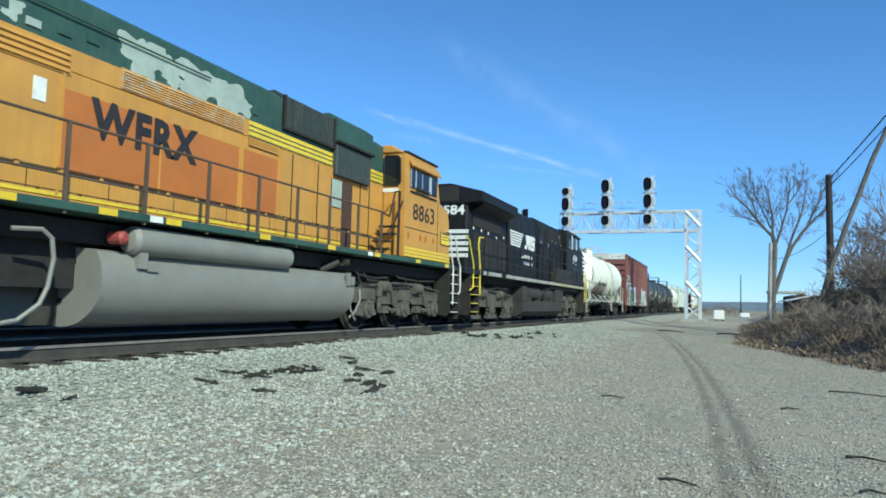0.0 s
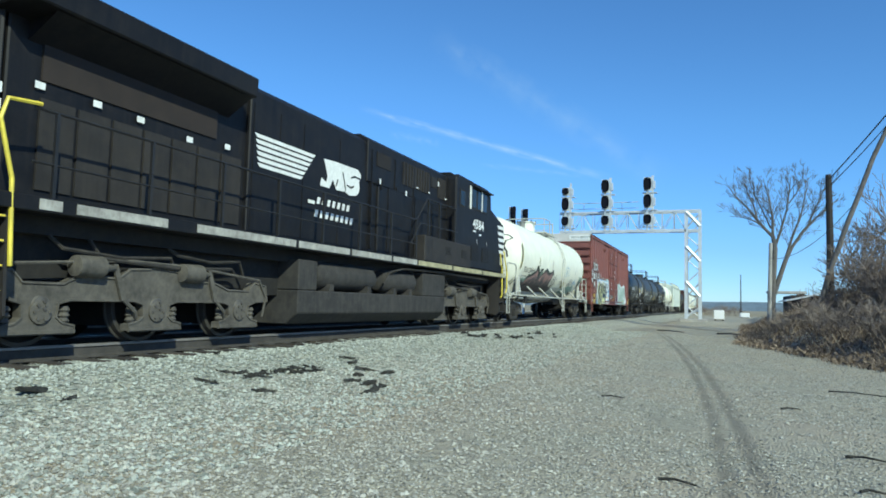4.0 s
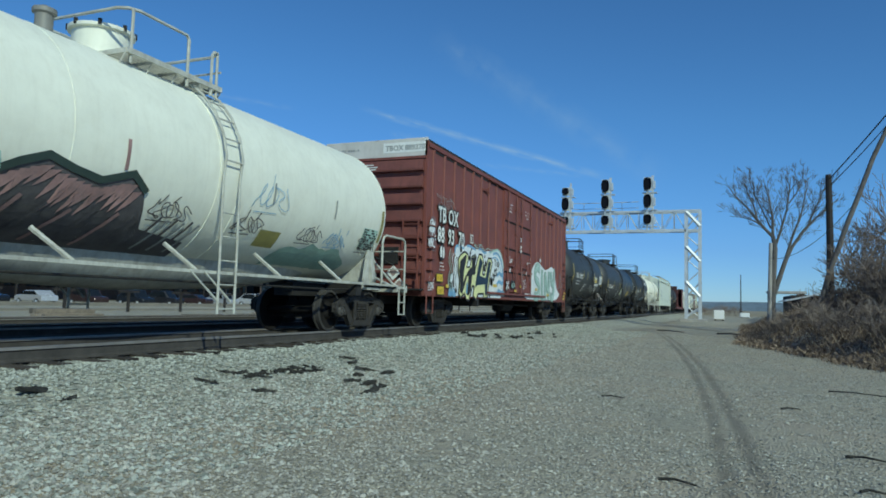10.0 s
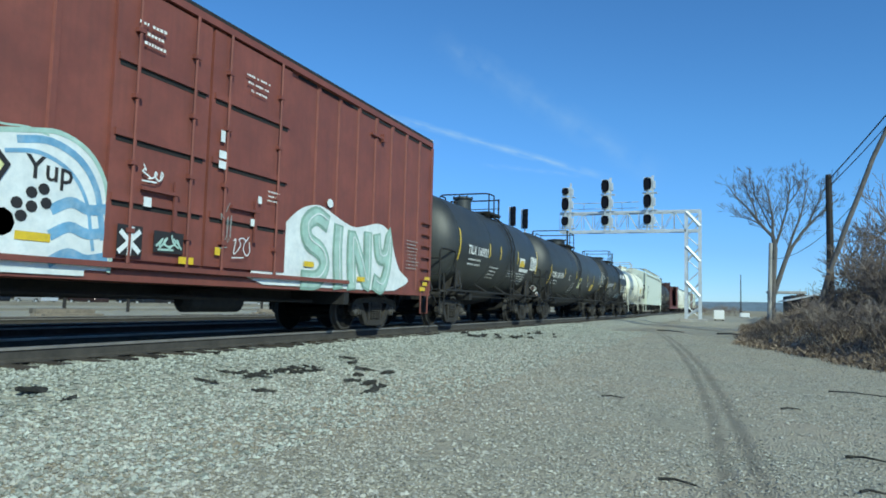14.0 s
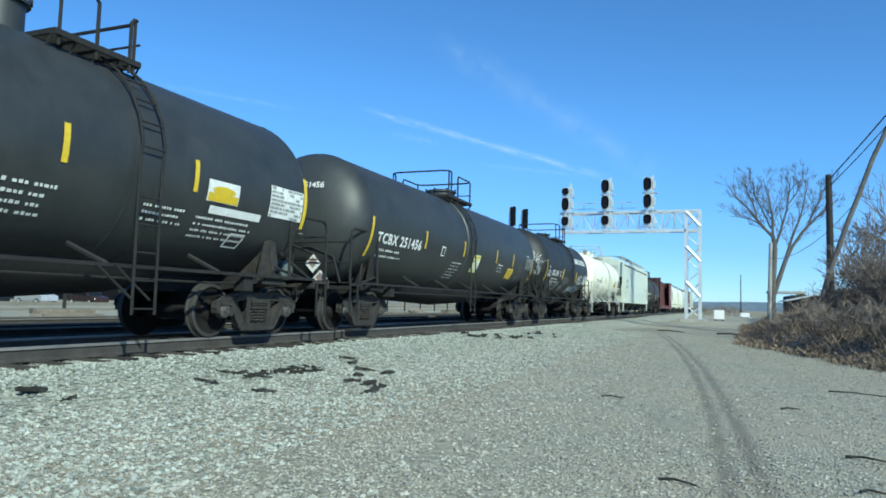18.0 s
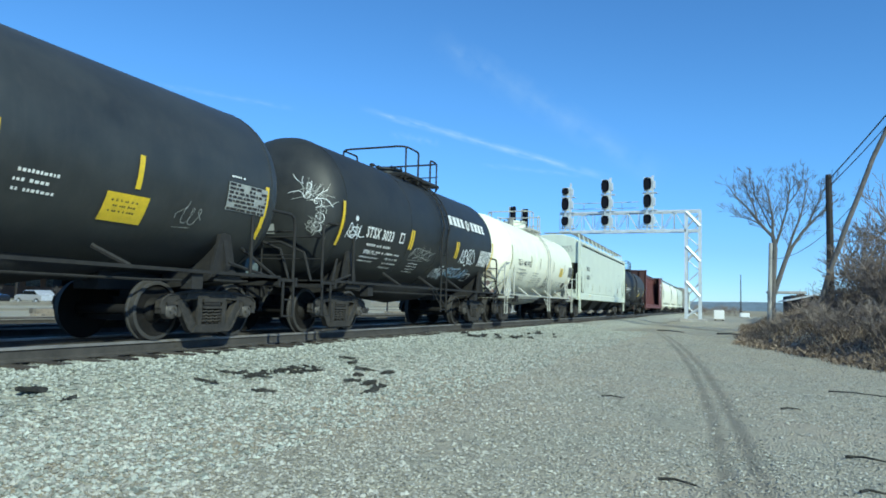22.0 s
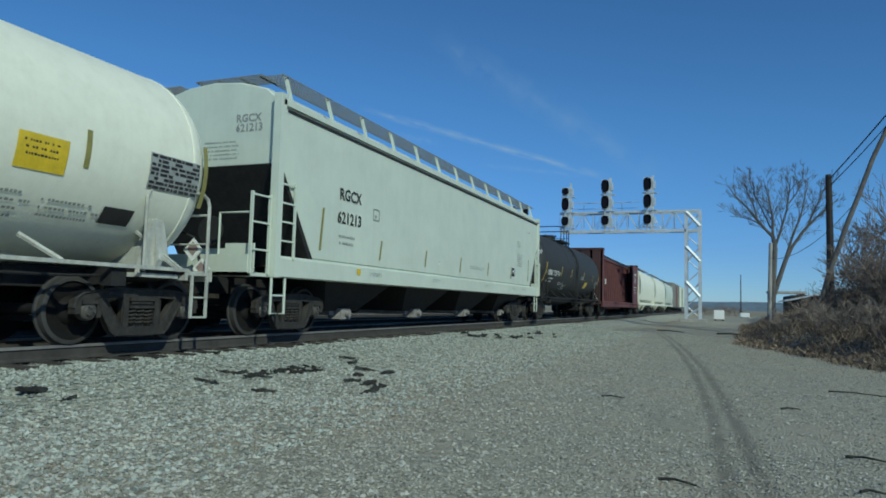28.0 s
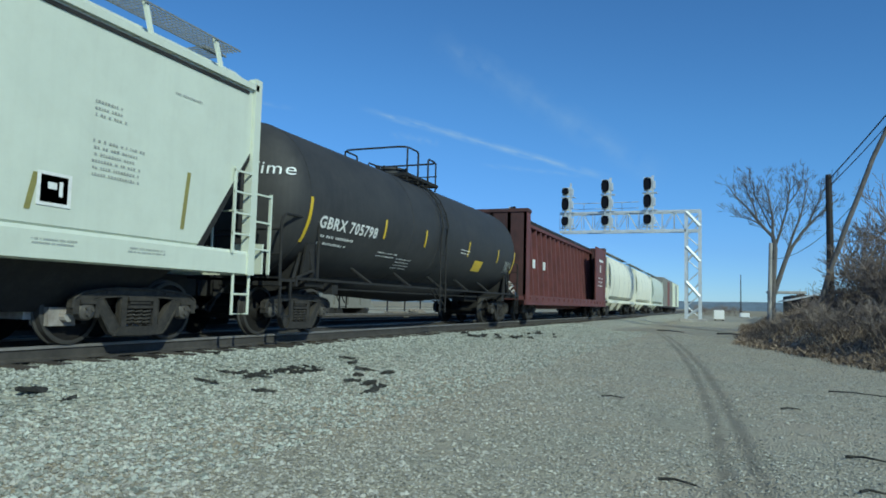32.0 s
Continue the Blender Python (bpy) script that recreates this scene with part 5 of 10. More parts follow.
    for x0, x1, z0, z1 in ((0.62, 0.86, 0.86, 1.0), (0.75, 0.92, 1.08, 1.16), (0.5, 0.7, 0.55, 0.62)):
        part("slot", Geo().box(x0, x1, L(6.645), L(6.665), z0, z1), M_UNDER, plate)
    part("tank_end", Geo().prism([(L(6.25), 0.26), (L(6.68), 0.26), (L(6.68), 1.05), (L(6.55), 1.05)], 0.55, 0.62, "x"), M_TANKDUST, c)
    part("tank_clip", Geo().box(1.36, 1.42, L(13.0), L(13.12), 1.0, 1.28).box(1.36, 1.43, L(13.14), L(13.28), 1.02, 1.2), M_GREY, c)
    part("filler_pipe", Geo().tube([(1.1, L(12.35), 1.3), (1.32, L(12.7), 1.5)], 0.08, 10).turn([(L(12.9), 0.1), (L(13.1), 0.1)], 10, "y", (1.3, 1.52)), M_TRUCK, c)
    part("tank_bracket", Geo().box(1.25, 1.42, L(7.25), L(7.4), 1.05, 1.5).box(1.38, 1.41, L(7.42), L(7.62), 1.02, 1.14, 0), M_GREY, c)
    part("air_reservoir", Geo().turn([(L(7.1), 0.05), (L(7.13), 0.16), (L(7.2), 0.205), (L(10.82), 0.205), (L(10.88), 0.16), (L(10.9), 0.05)], 20, "y", (1.30, 1.44)), M_GREY, c, smooth=True)
    part("fuel_filler", Geo().turn([(1.2, 0.09), (1.42, 0.09), (1.46, 0.05)], 12, "x", (L(6.95), 1.45)), mat("red_cap", (0.32, 0.06, 0.05), 0.6), c)
    part("air_hose", hoop([(1.3, L(5.45), 1.42), (1.38, L(5.78), 1.44), (1.40, L(5.9), 1.34), (1.40, L(5.94), 1.1), (1.38, L(5.9), 0.75), (1.36, L(5.82), 0.55), (1.3, L(5.6), 0.36), (1.2, L(5.2), 0.28)], 0.03), M_GREY, c)
    part("sand_pipe", hoop([(1.15, L(14.0), 0.95), (1.2, L(13.95), 0.7), (1.2, L(13.75), 0.45), (1.15, L(13.55), 0.3)], 0.024).tube([(1.15, L(13.5), 0.75), (1.2, L(13.55), 0.45), (1.2, L(13.75), 0.25)], 0.024), M_GREY, c)
    posts = [L(s0) for s0 in (3.5, 4.7, 5.95, 7.2, 8.45, 9.7, 10.87, 12.02, 13.2, 14.32)]
    handrails(c, L(-2.3), L(14.4), posts, mat("brown_handrail", (0.10, 0.07, 0.05), 0.6), mid=2.12)
    g = Geo()
    for i in range(4):
        g.box(1.0, 1.5, L(14.62) + 0.16 * i, L(14.84) + 0.16 * i, 1.92 + 0.2 * i, 1.95 + 0.2 * i)
    g.tube([(1.5, L(14.32), 2.78), (1.5, L(14.72), 2.72), (1.5, L(15.0), 3.36), (1.5, L(15.2), 3.4)], 0.022).tube([(1.5, L(15.24), 1.8), (1.5, L(15.24), 3.42)], 0.032).tube([(1.5, L(14.75), 2.25), (1.5, L(15.44), 3.2)], 0.022)
    part("cab_steps", g, M_UNDER, c)
    silver = mat("silver_grab", (0.6, 0.61, 0.58), 0.5)
    engine_steps(c, L(18.78), L(19.48), M_NSDUST, silver, ([(L(18.4), 2.75), (L(18.66), 2.72), (L(18.86), 1.92), (L(18.95), 1.72), (L(18.96), 0.65)], [(L(19.05), 2.7), (L(19.34), 2.0), (L(19.53), 1.78), (L(19.56), 1.07), (L(19.42), 0.95)]), silver)
    part("pilot_deck", Geo().box(-1.5, 1.5, L(18.7), L(19.5), 1.66, 1.78), M_NSDUST, c)
    part("end_box", Geo().prism([(0.78, 1.78), (1.02, 1.78), (0.98, 2.1), (0.9, 2.3), (0.82, 2.1)], L(19.48), L(19.54)), M_YELLOW, c, "small yellow step box", bevel=0.03)
    part("pilot", Geo().prism([(-1.4, 0.22), (1.4, 0.22), (1.42, 0.7), (1.1, 1.66), (-1.1, 1.66), (-1.42, 0.7)], L(19.5), L(19.58)), M_NSDUST, c)
    for x, d in ((0.35, 0.1), (0.55, 0.0), (0.75, 0.14), (-0.5, 0.05), (-0.7, 0.12)):
        part("air_hose", hoop([(x, L(19.58), 1.15), (x + 0.03, L(19.8), 0.95 - d), (x, L(19.92), 0.55 - d), (x - 0.06, L(19.86), 0.42 - d)], 0.026), M_TRUCK, c)
    for y, w in ((L(19.25), -1), (L(-3.2), 1)):
        coupler(c, y + w * 0.1, -w)
    engine_truck(c, L(16.45), 2.0, False)
    engine_truck(c, L(-0.5), 2.0, False)
    for s0, s1, z in ((13.8, 15.6, 1.28), (14.2, 17.4, 1.18), (15.9, 18.6, 1.30), (16.4, 18.3, 1.12), (13.9, 16.9, 1.06)):
        part("air_pipe", Geo().tube([(1.10, L(s0), 1.38), (1.16, L(s0 + 0.15), z), (1.16, L((s0 + s1) / 2), z - 0.05), (1.15, L(s1 - 0.2), z), (1.1, L(s1), 1.02)], 0.026), M_TRUCK, c)


def black_engine():
    c = car("locomotive", "black diesel locomotive with white stripes and lettering", "locomotive", 30.0)
    L = lambda s: s - 30.0
    P = M_NSBLACK
    part("frame", Geo().box(-1.12, 1.12, L(19.8), L(40.2), 1.40, 1.62).box(-0.9, 0.9, L(19.6), L(40.3), 0.75, 1.42), M_UNDER, c)
    part("sill", Geo().box(-1.55, 1.55, L(19.9), L(40.25), 1.62, 1.80), P, c, bevel=0.01)
    for i, (s0, s1) in enumerate(((21.7, 22.0), (22.2, 23.7), (24.3, 26.9), (27.0, 28.9), (29.0, 30.9), (31.0, 32.4), (32.5, 34.9), (35.0, 37.6), (37.7, 40.2))):
        part("sill_stripe", Geo().box(1.54, 1.56, L(s0), L(s1), 1.65, 1.775), M_DULLSTRIPE if i < 6 else M_WORN, c, "dirty white sill stripe" if i < 6 else "worn yellowish sill stripe")
    part("hood", Geo().prism([(-1.02, 1.8), (-1.02, 4.3), (-0.8, 4.45), (0.8, 4.45), (1.02, 4.3), (1.02, 1.8)], L(21.55), L(35.4)), P, c, "black hood with panel doors", bevel=0.02)
    part("radiator_wing", Geo().prism([(-0.9, 4.0), (-1.58, 4.08), (-1.6, 4.40), (-0.45, 4.70), (0.45, 4.70), (1.6, 4.40), (1.58, 4.08), (0.9, 4.0)], L(21.34), L(25.55)), P, c, "overhanging black radiator housing", bevel=0.02)
    part("hood_end", Geo().prism([(-1.05, L(21.50)), (-1.0, L(21.42)), (1.0, L(21.42)), (1.05, L(21.50))], 1.8, 4.3, "z"), P, c, bevel=0.03)
    part("end_panel", Geo().box(0.02, 0.75, L(21.325), L(21.342), 4.1, 4.62), M_NSDUST, c, "dusty panel on the radiator end")
    for i in range(5):
        z = 2.22 + 0.2 * i
        part("end_stripe", Geo().box((0.14, 0.12, 0.10, 0.06, -0.62)[i], 1.0, L(21.408), L(21.422), z, z + 0.125), M_LETTER, c, "white stripe")
        part("side_stripe", Geo().box(1.0, 1.056, L(21.44), L(21.495), z, z + 0.125), M_LETTER, c)
    part("worn_patch", Geo().prism([(-0.58, 2.45), (0.0, 2.38), (0.04, 2.98), (-0.6, 2.98)], L(21.41), L(21.422)), M_DIRTYWHITE, c, "smeared dirty white patch")
    part("stain", Geo().prism([(-0.42, 2.42), (-0.2, 2.5), (-0.12, 2.8), (-0.3, 2.98), (-0.42, 2.9), (-0.28, 2.7)], L(21.402), L(21.412)), M_UNDER, c, "black oil stain")
    g = Geo()
    v, f = letters("4584", 0.31, 0.05)
    g.add([(-0.1 + 1.15 * a, L(21.405), 3.66 + b) for a, b in v], f, WHITE)
    seal(c, g, "white road number on the hood end")
    part("light_housing", Geo().box(-0.62, -0.36, L(21.2), L(21.3), 3.98, 4.5), M_UNDER, c)
    for z in (4.12, 4.36):
        part("headlight", Geo().turn([(L(21.16), 0.07), (L(21.21), 0.09)], 14, "y", (-0.49, z)), M_SILVER, c, smooth=True)
    part("lower_light", Geo().turn([(L(21.30), 0.10), (L(21.42), 0.15)], 14, "y", (-0.28, 2.02)), M_TRUCK, c, smooth=True)
    part("recess", Geo().box(-0.62, -0.38, L(21.41), L(21.423), 3.45, 3.92), M_UNDER, c)
    part("end_handle", Geo().tube([(-1.0, L(21.3), 4.62), (-0.9, L(21.3), 4.78), (-0.5, L(21.3), 4.84), (-0.42, L(21.3), 4.72)], 0.018), M_UNDER, c)
    rd = random.Random(6)
    for i in range(10):
        z = 2.4 + 0.15 * i
        part("hinge", Geo().box(-0.9 + rd.uniform(0, 0.12), -0.78 + rd.uniform(0, 0.1), L(21.38), L(21.423), z, z + 0.07), M_NSDUST, c)
    # side doors and louvres of the hood
    part("hood_casing", Geo().prism([(-1.1, 1.8), (-1.1, 4.42), (-0.9, 4.58), (0.9, 4.58), (1.1, 4.42), (1.1, 1.8)], L(26.0), L(30.9)), P, c, "flush black casing with seams", bevel=0.02)
    for i in range(7):
        s0 = 22.0 + i * 0.56
        part("hood_door", Geo().box(1.01, 1.05, L(s0), L(s0 + 0.5), 1.95, 3.1), M_NSDUST, c)
    for s0, s1 in ((26.1, 26.85), (26.9, 27.65), (27.7, 29.05), (29.1, 30.4)):
        part("hood_door", Geo().box(1.09, 1.112, L(s0), L(s1), 1.9, 4.2), P, c)
    for s0 in (30.5, 31.75, 32.9):
        part("seam_strip", Geo().box(1.1, 1.172, L(s0), L(s0 + 0.04), 1.9, 4.3), P, c)
    for y in (31.0, 31.85):
        part("door_hinge", Geo().box(1.15, 1.18, L(y), L(y + 0.05), 3.4, 3.6), P, c)
    part("wing_gusset", Geo().prism([(1.0, 3.75), (1.5, 4.07), (1.0, 4.07)], L(21.8), L(25.5)), P, c)
    part("radiator_intake", Geo().box(1.01, 1.05, L(22.0), L(25.2), 3.32, 3.8), mat("brown_intake", (0.024, 0.017, 0.014), 0.8, 0, 0.3, 4, 0.2), c, "dark brown intake grille")
    part("blower_housing", Geo().prism([(-1.15, 3.5), (-1.15, 4.5), (-0.9, 4.66), (0.9, 4.66), (1.15, 4.5), (1.15, 3.5)], L(30.3), L(35.4)), P, c, bevel=0.02)
    part("housing_lower", Geo().box(-1.15, 1.15, L(30.9), L(35.4), 1.8, 3.5), P, c, bevel=0.02)
    for a, b, n in ((32.2, 34.0, 10), (34.6, 35.2, 5)):
        for i in range(n):
            y = L(a) + (b - a) * (i + 0.2) / n
            part("louvre", Geo().box(1.14, 1.18, y, y + (b - a) / n * 0.5, 3.75, 4.35), M_NSDUST, c, "dusty vertical louvre")
    part("vent_panel", Geo().box(1.14, 1.165, L(30.75), L(31.5), 3.95, 4.3), mat("brown_grille", (0.013, 0.010, 0.008), 0.8), c)
    part("screen", Geo().box(1.14, 1.17, L(34.1), L(34.5), 4.0, 4.3), M_UNDER, c)
    for s0 in (31.4, 33.0, 34.2):
        part("side_door", Geo().box(1.14, 1.175, L(s0), L(s0 + 0.75), 1.9, 3.5), P, c)
    part("exhaust", Geo().turn([(4.4, 0.25), (4.72, 0.25), (4.74, 0.2)], 16, "z", (0, L(27.2))), M_UNDER, c, smooth=True)
    part("equipment_box", Geo().box(0.95, 1.5, L(33.0), L(36.6), 1.8, 2.5), M_NSDUST, c, "low dusty black equipment box", bevel=0.02)
    part("equipment_box", Geo().box(-1.5, -0.95, L(33.0), L(36.6), 1.8, 2.5), P, c, bevel=0.02)
    for s0 in (34.5, 35.8):
        for i in range(5):
            part("louvre", Geo().box(1.49, 1.512, L(s0), L(s0 + 0.42), 2.08 + 0.05 * i, 2.105 + 0.05 * i), M_UNDER, c)
    # cab and nose
    cab = part("cab", Geo().prism([(L(35.4), 1.8), (L(35.4), 4.5), (L(35.6), 4.64), (L(38.5), 4.6), (L(38.75), 4.45), (L(38.8), 3.98), (L(39.4), 3.82), (L(40.25), 3.6), (L(40.35), 3.3), (L(40.4), 1.8)], -1.45, 1.45, "x"), P, c, "black wide-nosed cab", bevel=0.05)
    part("cab_roof", Geo().prism([(-1.47, 4.5), (-1.2, 4.68), (1.2, 4.68), (1.47, 4.5)], L(35.45), L(38.95)), P, c, bevel=0.03)
    for s in (1, -1):
        for a, b, z0, z1 in ((35.68, 36.15, 3.66, 4.2), (36.72, 37.2, 3.72, 4.42), (37.24, 37.72, 3.72, 4.42), (37.78, 38.3, 3.72, 4.42)):
            w = part("window", Geo().box(min(s * 1.44, s * 1.465), max(s * 1.44, s * 1.465), L(a), L(b), z0, z1), M_UNDER, cab)
            part("pane", Geo().box(min(s * 1.46, s * 1.472), max(s * 1.46, s * 1.472), L(a + 0.05), L(b - 0.05), z0 + 0.05, z1 - 0.05), M_GLASS, w)
        part("window_post", Geo().box(min(s * 1.45, s * 1.48), max(s * 1.45, s * 1.48), L(36.58), L(36.68), 3.7, 4.44), M_LETTER, cab)
        part("window_post", Geo().box(min(s * 1.45, s * 1.48), max(s * 1.45, s * 1.48), L(37.70), L(37.76), 3.75, 4.42), M_LETTER, cab)
        part("awning", Geo().box(min(s * 1.45, s * 1.6), max(s * 1.45, s * 1.6), L(36.6), L(38.6), 4.42, 4.45), P, cab)
    g = Geo()
    words(g, on_wall(1.45), "4584", L(36.9), 3.12, 0.30, WHITE, 0.012, 1.25)
    bars(g, on_wall(1.45), L(36.9), 3.0, 0.28, 0.05, WHITE)
    bars(g, on_wall(1.45), L(39.85), 2.1, 0.3, 0.26, WHITE)
    for i in range(5):
        z = 2.5 + 0.22 * i
        u0 = L(39.62 + 0.05 * abs(i - 4))
        g.add([on_wall(1.45)(u0 - 0.12, z + 0.12), on_wall(1.45)(L(40.33), z + 0.12), on_wall(1.45)(L(40.33), z), on_wall(1.45)(u0, z)], [(0, 1, 2, 3)], WHITE)
    for a, b in ((36.76, 37.51), (37.84, 38.57)):
        gr = part("cab_grille", Geo().box(1.44, 1.462, L(a), L(b), 2.07, 2.55), M_UNDER, cab, "dark louvred grille")
        for i in range(8):
            part("slat", Geo().box(1.45, 1.474, L(a + 0.03), L(b - 0.03), 2.10 + 0.055 * i, 2.128 + 0.055 * i), P, gr)
    bars(g, on_wall(1.45), L(37.55), 2.92, 0.2, 0.06, WHITE)
    for a in (37.3, 38.3):
        bars(g, on_wall(1.45), L(a), 2.62, 0.025, 0.15, WHITE)
    seal(c, g, "white road number and nose stripes")
    g = Geo()
    put = on_wall(1.105)
    # emblem on the hood: slanting streaks, a plain notched shape and two rows of blocks
    for i in range(6):
        z = 3.06 + 0.105 * i
        u0, u1 = L(26.3 - 0.02 * i), L(27.62 + 0.085 * i)
        g.add([put(u0 - 0.08, z + 0.07), put(u1 + 0.08, z + 0.07), put(u1, z), put(u0, z)], [(0, 1, 2, 3)], WHITE)
    blob(g, put, [(L(28.32), 3.06), (L(28.69), 3.06), (L(28.82), 3.27), (L(28.97), 3.07), (L(29.2), 3.08), (L(29.34), 3.09), (L(29.54), 3.04), (L(29.83), 3.07), (L(29.96), 3.15), (L(30.0), 3.28), (L(29.97), 3.42), (L(30.04), 3.5), (L(30.04), 3.6), (L(29.9), 3.69), (L(29.46), 3.68), (L(29.16), 3.68), (L(28.92), 3.68), (L(28.44), 3.65), (L(28.6), 3.3), (L(28.55), 3.18), (L(28.36), 3.24)], WHITE, 0.016)
    for pts in (((28.95, 3.16), (29.02, 3.3)), ((29.22, 3.5), (29.3, 3.3), (29.36, 3.12)), ((29.6, 3.45), (29.75, 3.5), (30.02, 3.48)), ((29.42, 3.25), (29.6, 3.22), (29.72, 3.27))):
        stroke(g, put, [(L(u), v) for u, v in pts], 0.04, INK, 0.022)
    bars(g, put, L(27.9), 2.64, 0.25, 0.07, WHITE, 0.016)
    for u, n, w, z in ((28.21, 7, 1.42, 2.645), (28.14, 8, 1.66, 2.37)):
        for i in range(n):
            u0, d = L(u + w * i / n), w / n * 0.56
            g.add([put(u0, z + 0.02, 0.016), put(u0 + d, z + 0.02, 0.016), put(u0 + d + 0.04, z + 0.165, 0.016), put(u0 + 0.04, z + 0.165, 0.016)], [(0, 1, 2, 3)], WHITE)
    for s0, z in ((21.9, 3.2), (22.75, 3.2), (23.5, 3.18), (24.5, 3.12), (25.4, 3.2)):
        bars(g, on_wall(1.05), L(s0), z, 0.14, 0.09, WHITE)
    for s0, z in ((30.83, 3.52), (32.32, 3.46), (34.51, 4.08)):
        bars(g, on_wall(1.19), L(s0), z, 0.08, 0.13, WHITE)
    for s0, z in ((33.03, 3.78), (33.83, 3.77), (35.1, 3.77)):
        bars(g, on_wall(1.18), L(s0), z, 0.12, 0.035, WHITE)
    seal(c, g, "white striped emblem and lettering blocks")
    # fuel tank with two reservoirs in its side
    part("fuel_tank", Geo().prism([(-1.1, 0.2), (-1.38, 0.42), (-1.38, 0.86), (1.38, 0.86), (1.38, 0.42), (1.1, 0.2)], L(27.3), L(34.8)), M_TANKDUST, c, "dusty black fuel tank", bevel=0.02)
    for a, b, x, z in ((27.3, 27.95, 1.38, 1.45), (33.2, 34.8, 1.38, 1.48), (27.95, 33.2, 0.7, 1.4)):
        part("tank_shoulder", Geo().box(-x, x, L(a), L(b), 0.862, z), M_TANKDUST, c, bevel=0.02)
    for a, b in ((28.05, 30.7), (31.05, 33.0)):
        part("air_reservoir", Geo().turn([(L(a), 0.05), (L(a) + 0.06, 0.24), (L(a) + 0.2, 0.30), (L(b) - 0.2, 0.30), (L(b) - 0.06, 0.24), (L(b), 0.05)], 20, "y", (1.06, 1.20)), M_TANKDUST, c, "dusty black air reservoir", smooth=True)
        for y in (a + 0.5, b - 0.5):
            part("reservoir_bracket", Geo().prism([(L(y) - 0.1, 0.86), (L(y) + 0.1, 0.86), (L(y) + 0.06, 1.02), (L(y) - 0.06, 1.02)], 0.9, 1.36, "x"), M_TRUCK, c)
    part("air_pipe", hoop([(1.36, L(30.9), 1.1), (1.38, L(31.2), 1.4), (1.42, L(31.9), 1.52), (1.42, L(34.6), 1.55), (1.42, L(38.5), 1.5)], 0.025), M_TRUCK, c)
    posts = [L(s0) for s0 in (21.9, 23.4, 24.9, 26.4, 27.9, 29.4, 30.95, 32.4)]
    rail = mat("black_handrail", (0.016, 0.015, 0.015), 0.55)
    handrails(c, L(21.6), L(32.4), posts, rail, z1=2.83, mid=2.2)
    for s in (1, -1):
        part("handrail", hoop([(s * 1.5, L(32.4), 2.83), (s * 1.5, L(33.1), 3.48), (s * 1.5, L(35.3), 3.49)], 0.022), rail, c)
        part("lower_rail", hoop([(s * 1.5, L(32.1), 2.2), (s * 1.5, L(32.65), 2.77), (s * 1.5, L(35.4), 2.81)], 0.02), rail, c)
        for s0 in (33.2, 33.98, 35.2):
            part("rail_post", Geo().box(s * 1.5 - 0.025, s * 1.5 + 0.025, L(s0) - 0.025, L(s0) + 0.025, 2.5, 3.48), rail, c)
    yel = mat("yellow_grab", (0.72, 0.58, 0.07), 0.5, dirt_amount=0.2)
    engine_steps(c, L(20.58), L(21.38), M_NSDUST, yel, ([(L(20.0), 2.78), (L(20.27), 2.7), (L(20.66), 2.07), (L(20.74), 1.89), (L(20.73), 1.2), (L(20.43), 1.11)], [(L(21.66), 2.88), (L(21.25), 2.84), (L(21.18), 2.6), (L(21.36), 1.95), (L(21.41), 0.97)]), yel)
    engine_steps(c, L(39.72), L(40.3), M_NSDUST, M_NSDUST, ([(L(39.7), 2.5), (L(39.81), 2.11), (L(39.94), 1.95), (L(39.96), 1.0), (L(39.8), 0.93)], [(L(40.1), 2.6), (L(40.54), 1.89), (L(40.55), 1.25), (L(40.4), 1.1)]), yel, 4)
    for x, d in ((0.3, 0.12), (0.45, 0.0), (0.6, 0.16), (0.75, 0.05), (0.9, 0.2), (-0.4, 0.0), (-0.6, 0.1), (-0.8, 0.15)):
        part("air_hose", hoop([(x, L(19.95), 1.25 - d), (x + 0.05, L(19.72), 1.0 - d), (x + 0.02, L(19.58), 0.6 - d), (x - 0.04, L(19.62), 0.4)], 0.028), M_TRUCK if d else M_UNDER, c)
    part("rear_deck", Geo().box(-1.5, 1.5, L(20.0), L(21.5), 1.66, 1.79), M_NSDUST, c)
    part("end_chain_post", hoop([(0.55, L(20.05), 1.75), (0.55, L(20.05), 2.7), (-0.55, L(20.05), 2.7), (-0.55, L(20.05), 1.75)], 0.024), M_SILVER, c)
    part("drop_step", Geo().prism([(0.6, 1.8), (1.0, 1.8), (0.92, 2.3), (0.72, 2.45)], L(19.95), L(20.0)), M_YELLOW, c, "yellow folded end step")
    for y in (L(19.95), L(40.35)):
        part("pilot", Geo().prism([(-1.3, 0.2), (1.3, 0.2), (1.42, 0.55), (1.1, 1.66), (-1.1, 1.66), (-1.42, 0.55)], y - 0.05, y + 0.05), M_NSDUST, c)
    coupler(c, L(19.5), -1)
    coupler(c, L(40.45), 1)
    engine_truck(c, L(24.0), 1.88, True)
    engine_truck(c, L(37.0), 1.88, True)
    for s0, s1, z in ((22.2, 24.4, 1.25), (22.8, 25.8, 1.16), (24.2, 26.0, 1.30), (35.2, 38.0, 1.22), (36.2, 38.9, 1.30), (35.5, 37.2, 1.12)):
        part("air_pipe", Geo().tube([(1.1, L(s0), 1.4), (1.17, L(s0 + 0.15), z), (1.17, L((s0 + s1) / 2), z - 0.06), (1.16, L(s1 - 0.2), z), (1.1, L(s1), 1.05)], 0.028), M_TRUCK, c)


orange_engine()
black_engine()


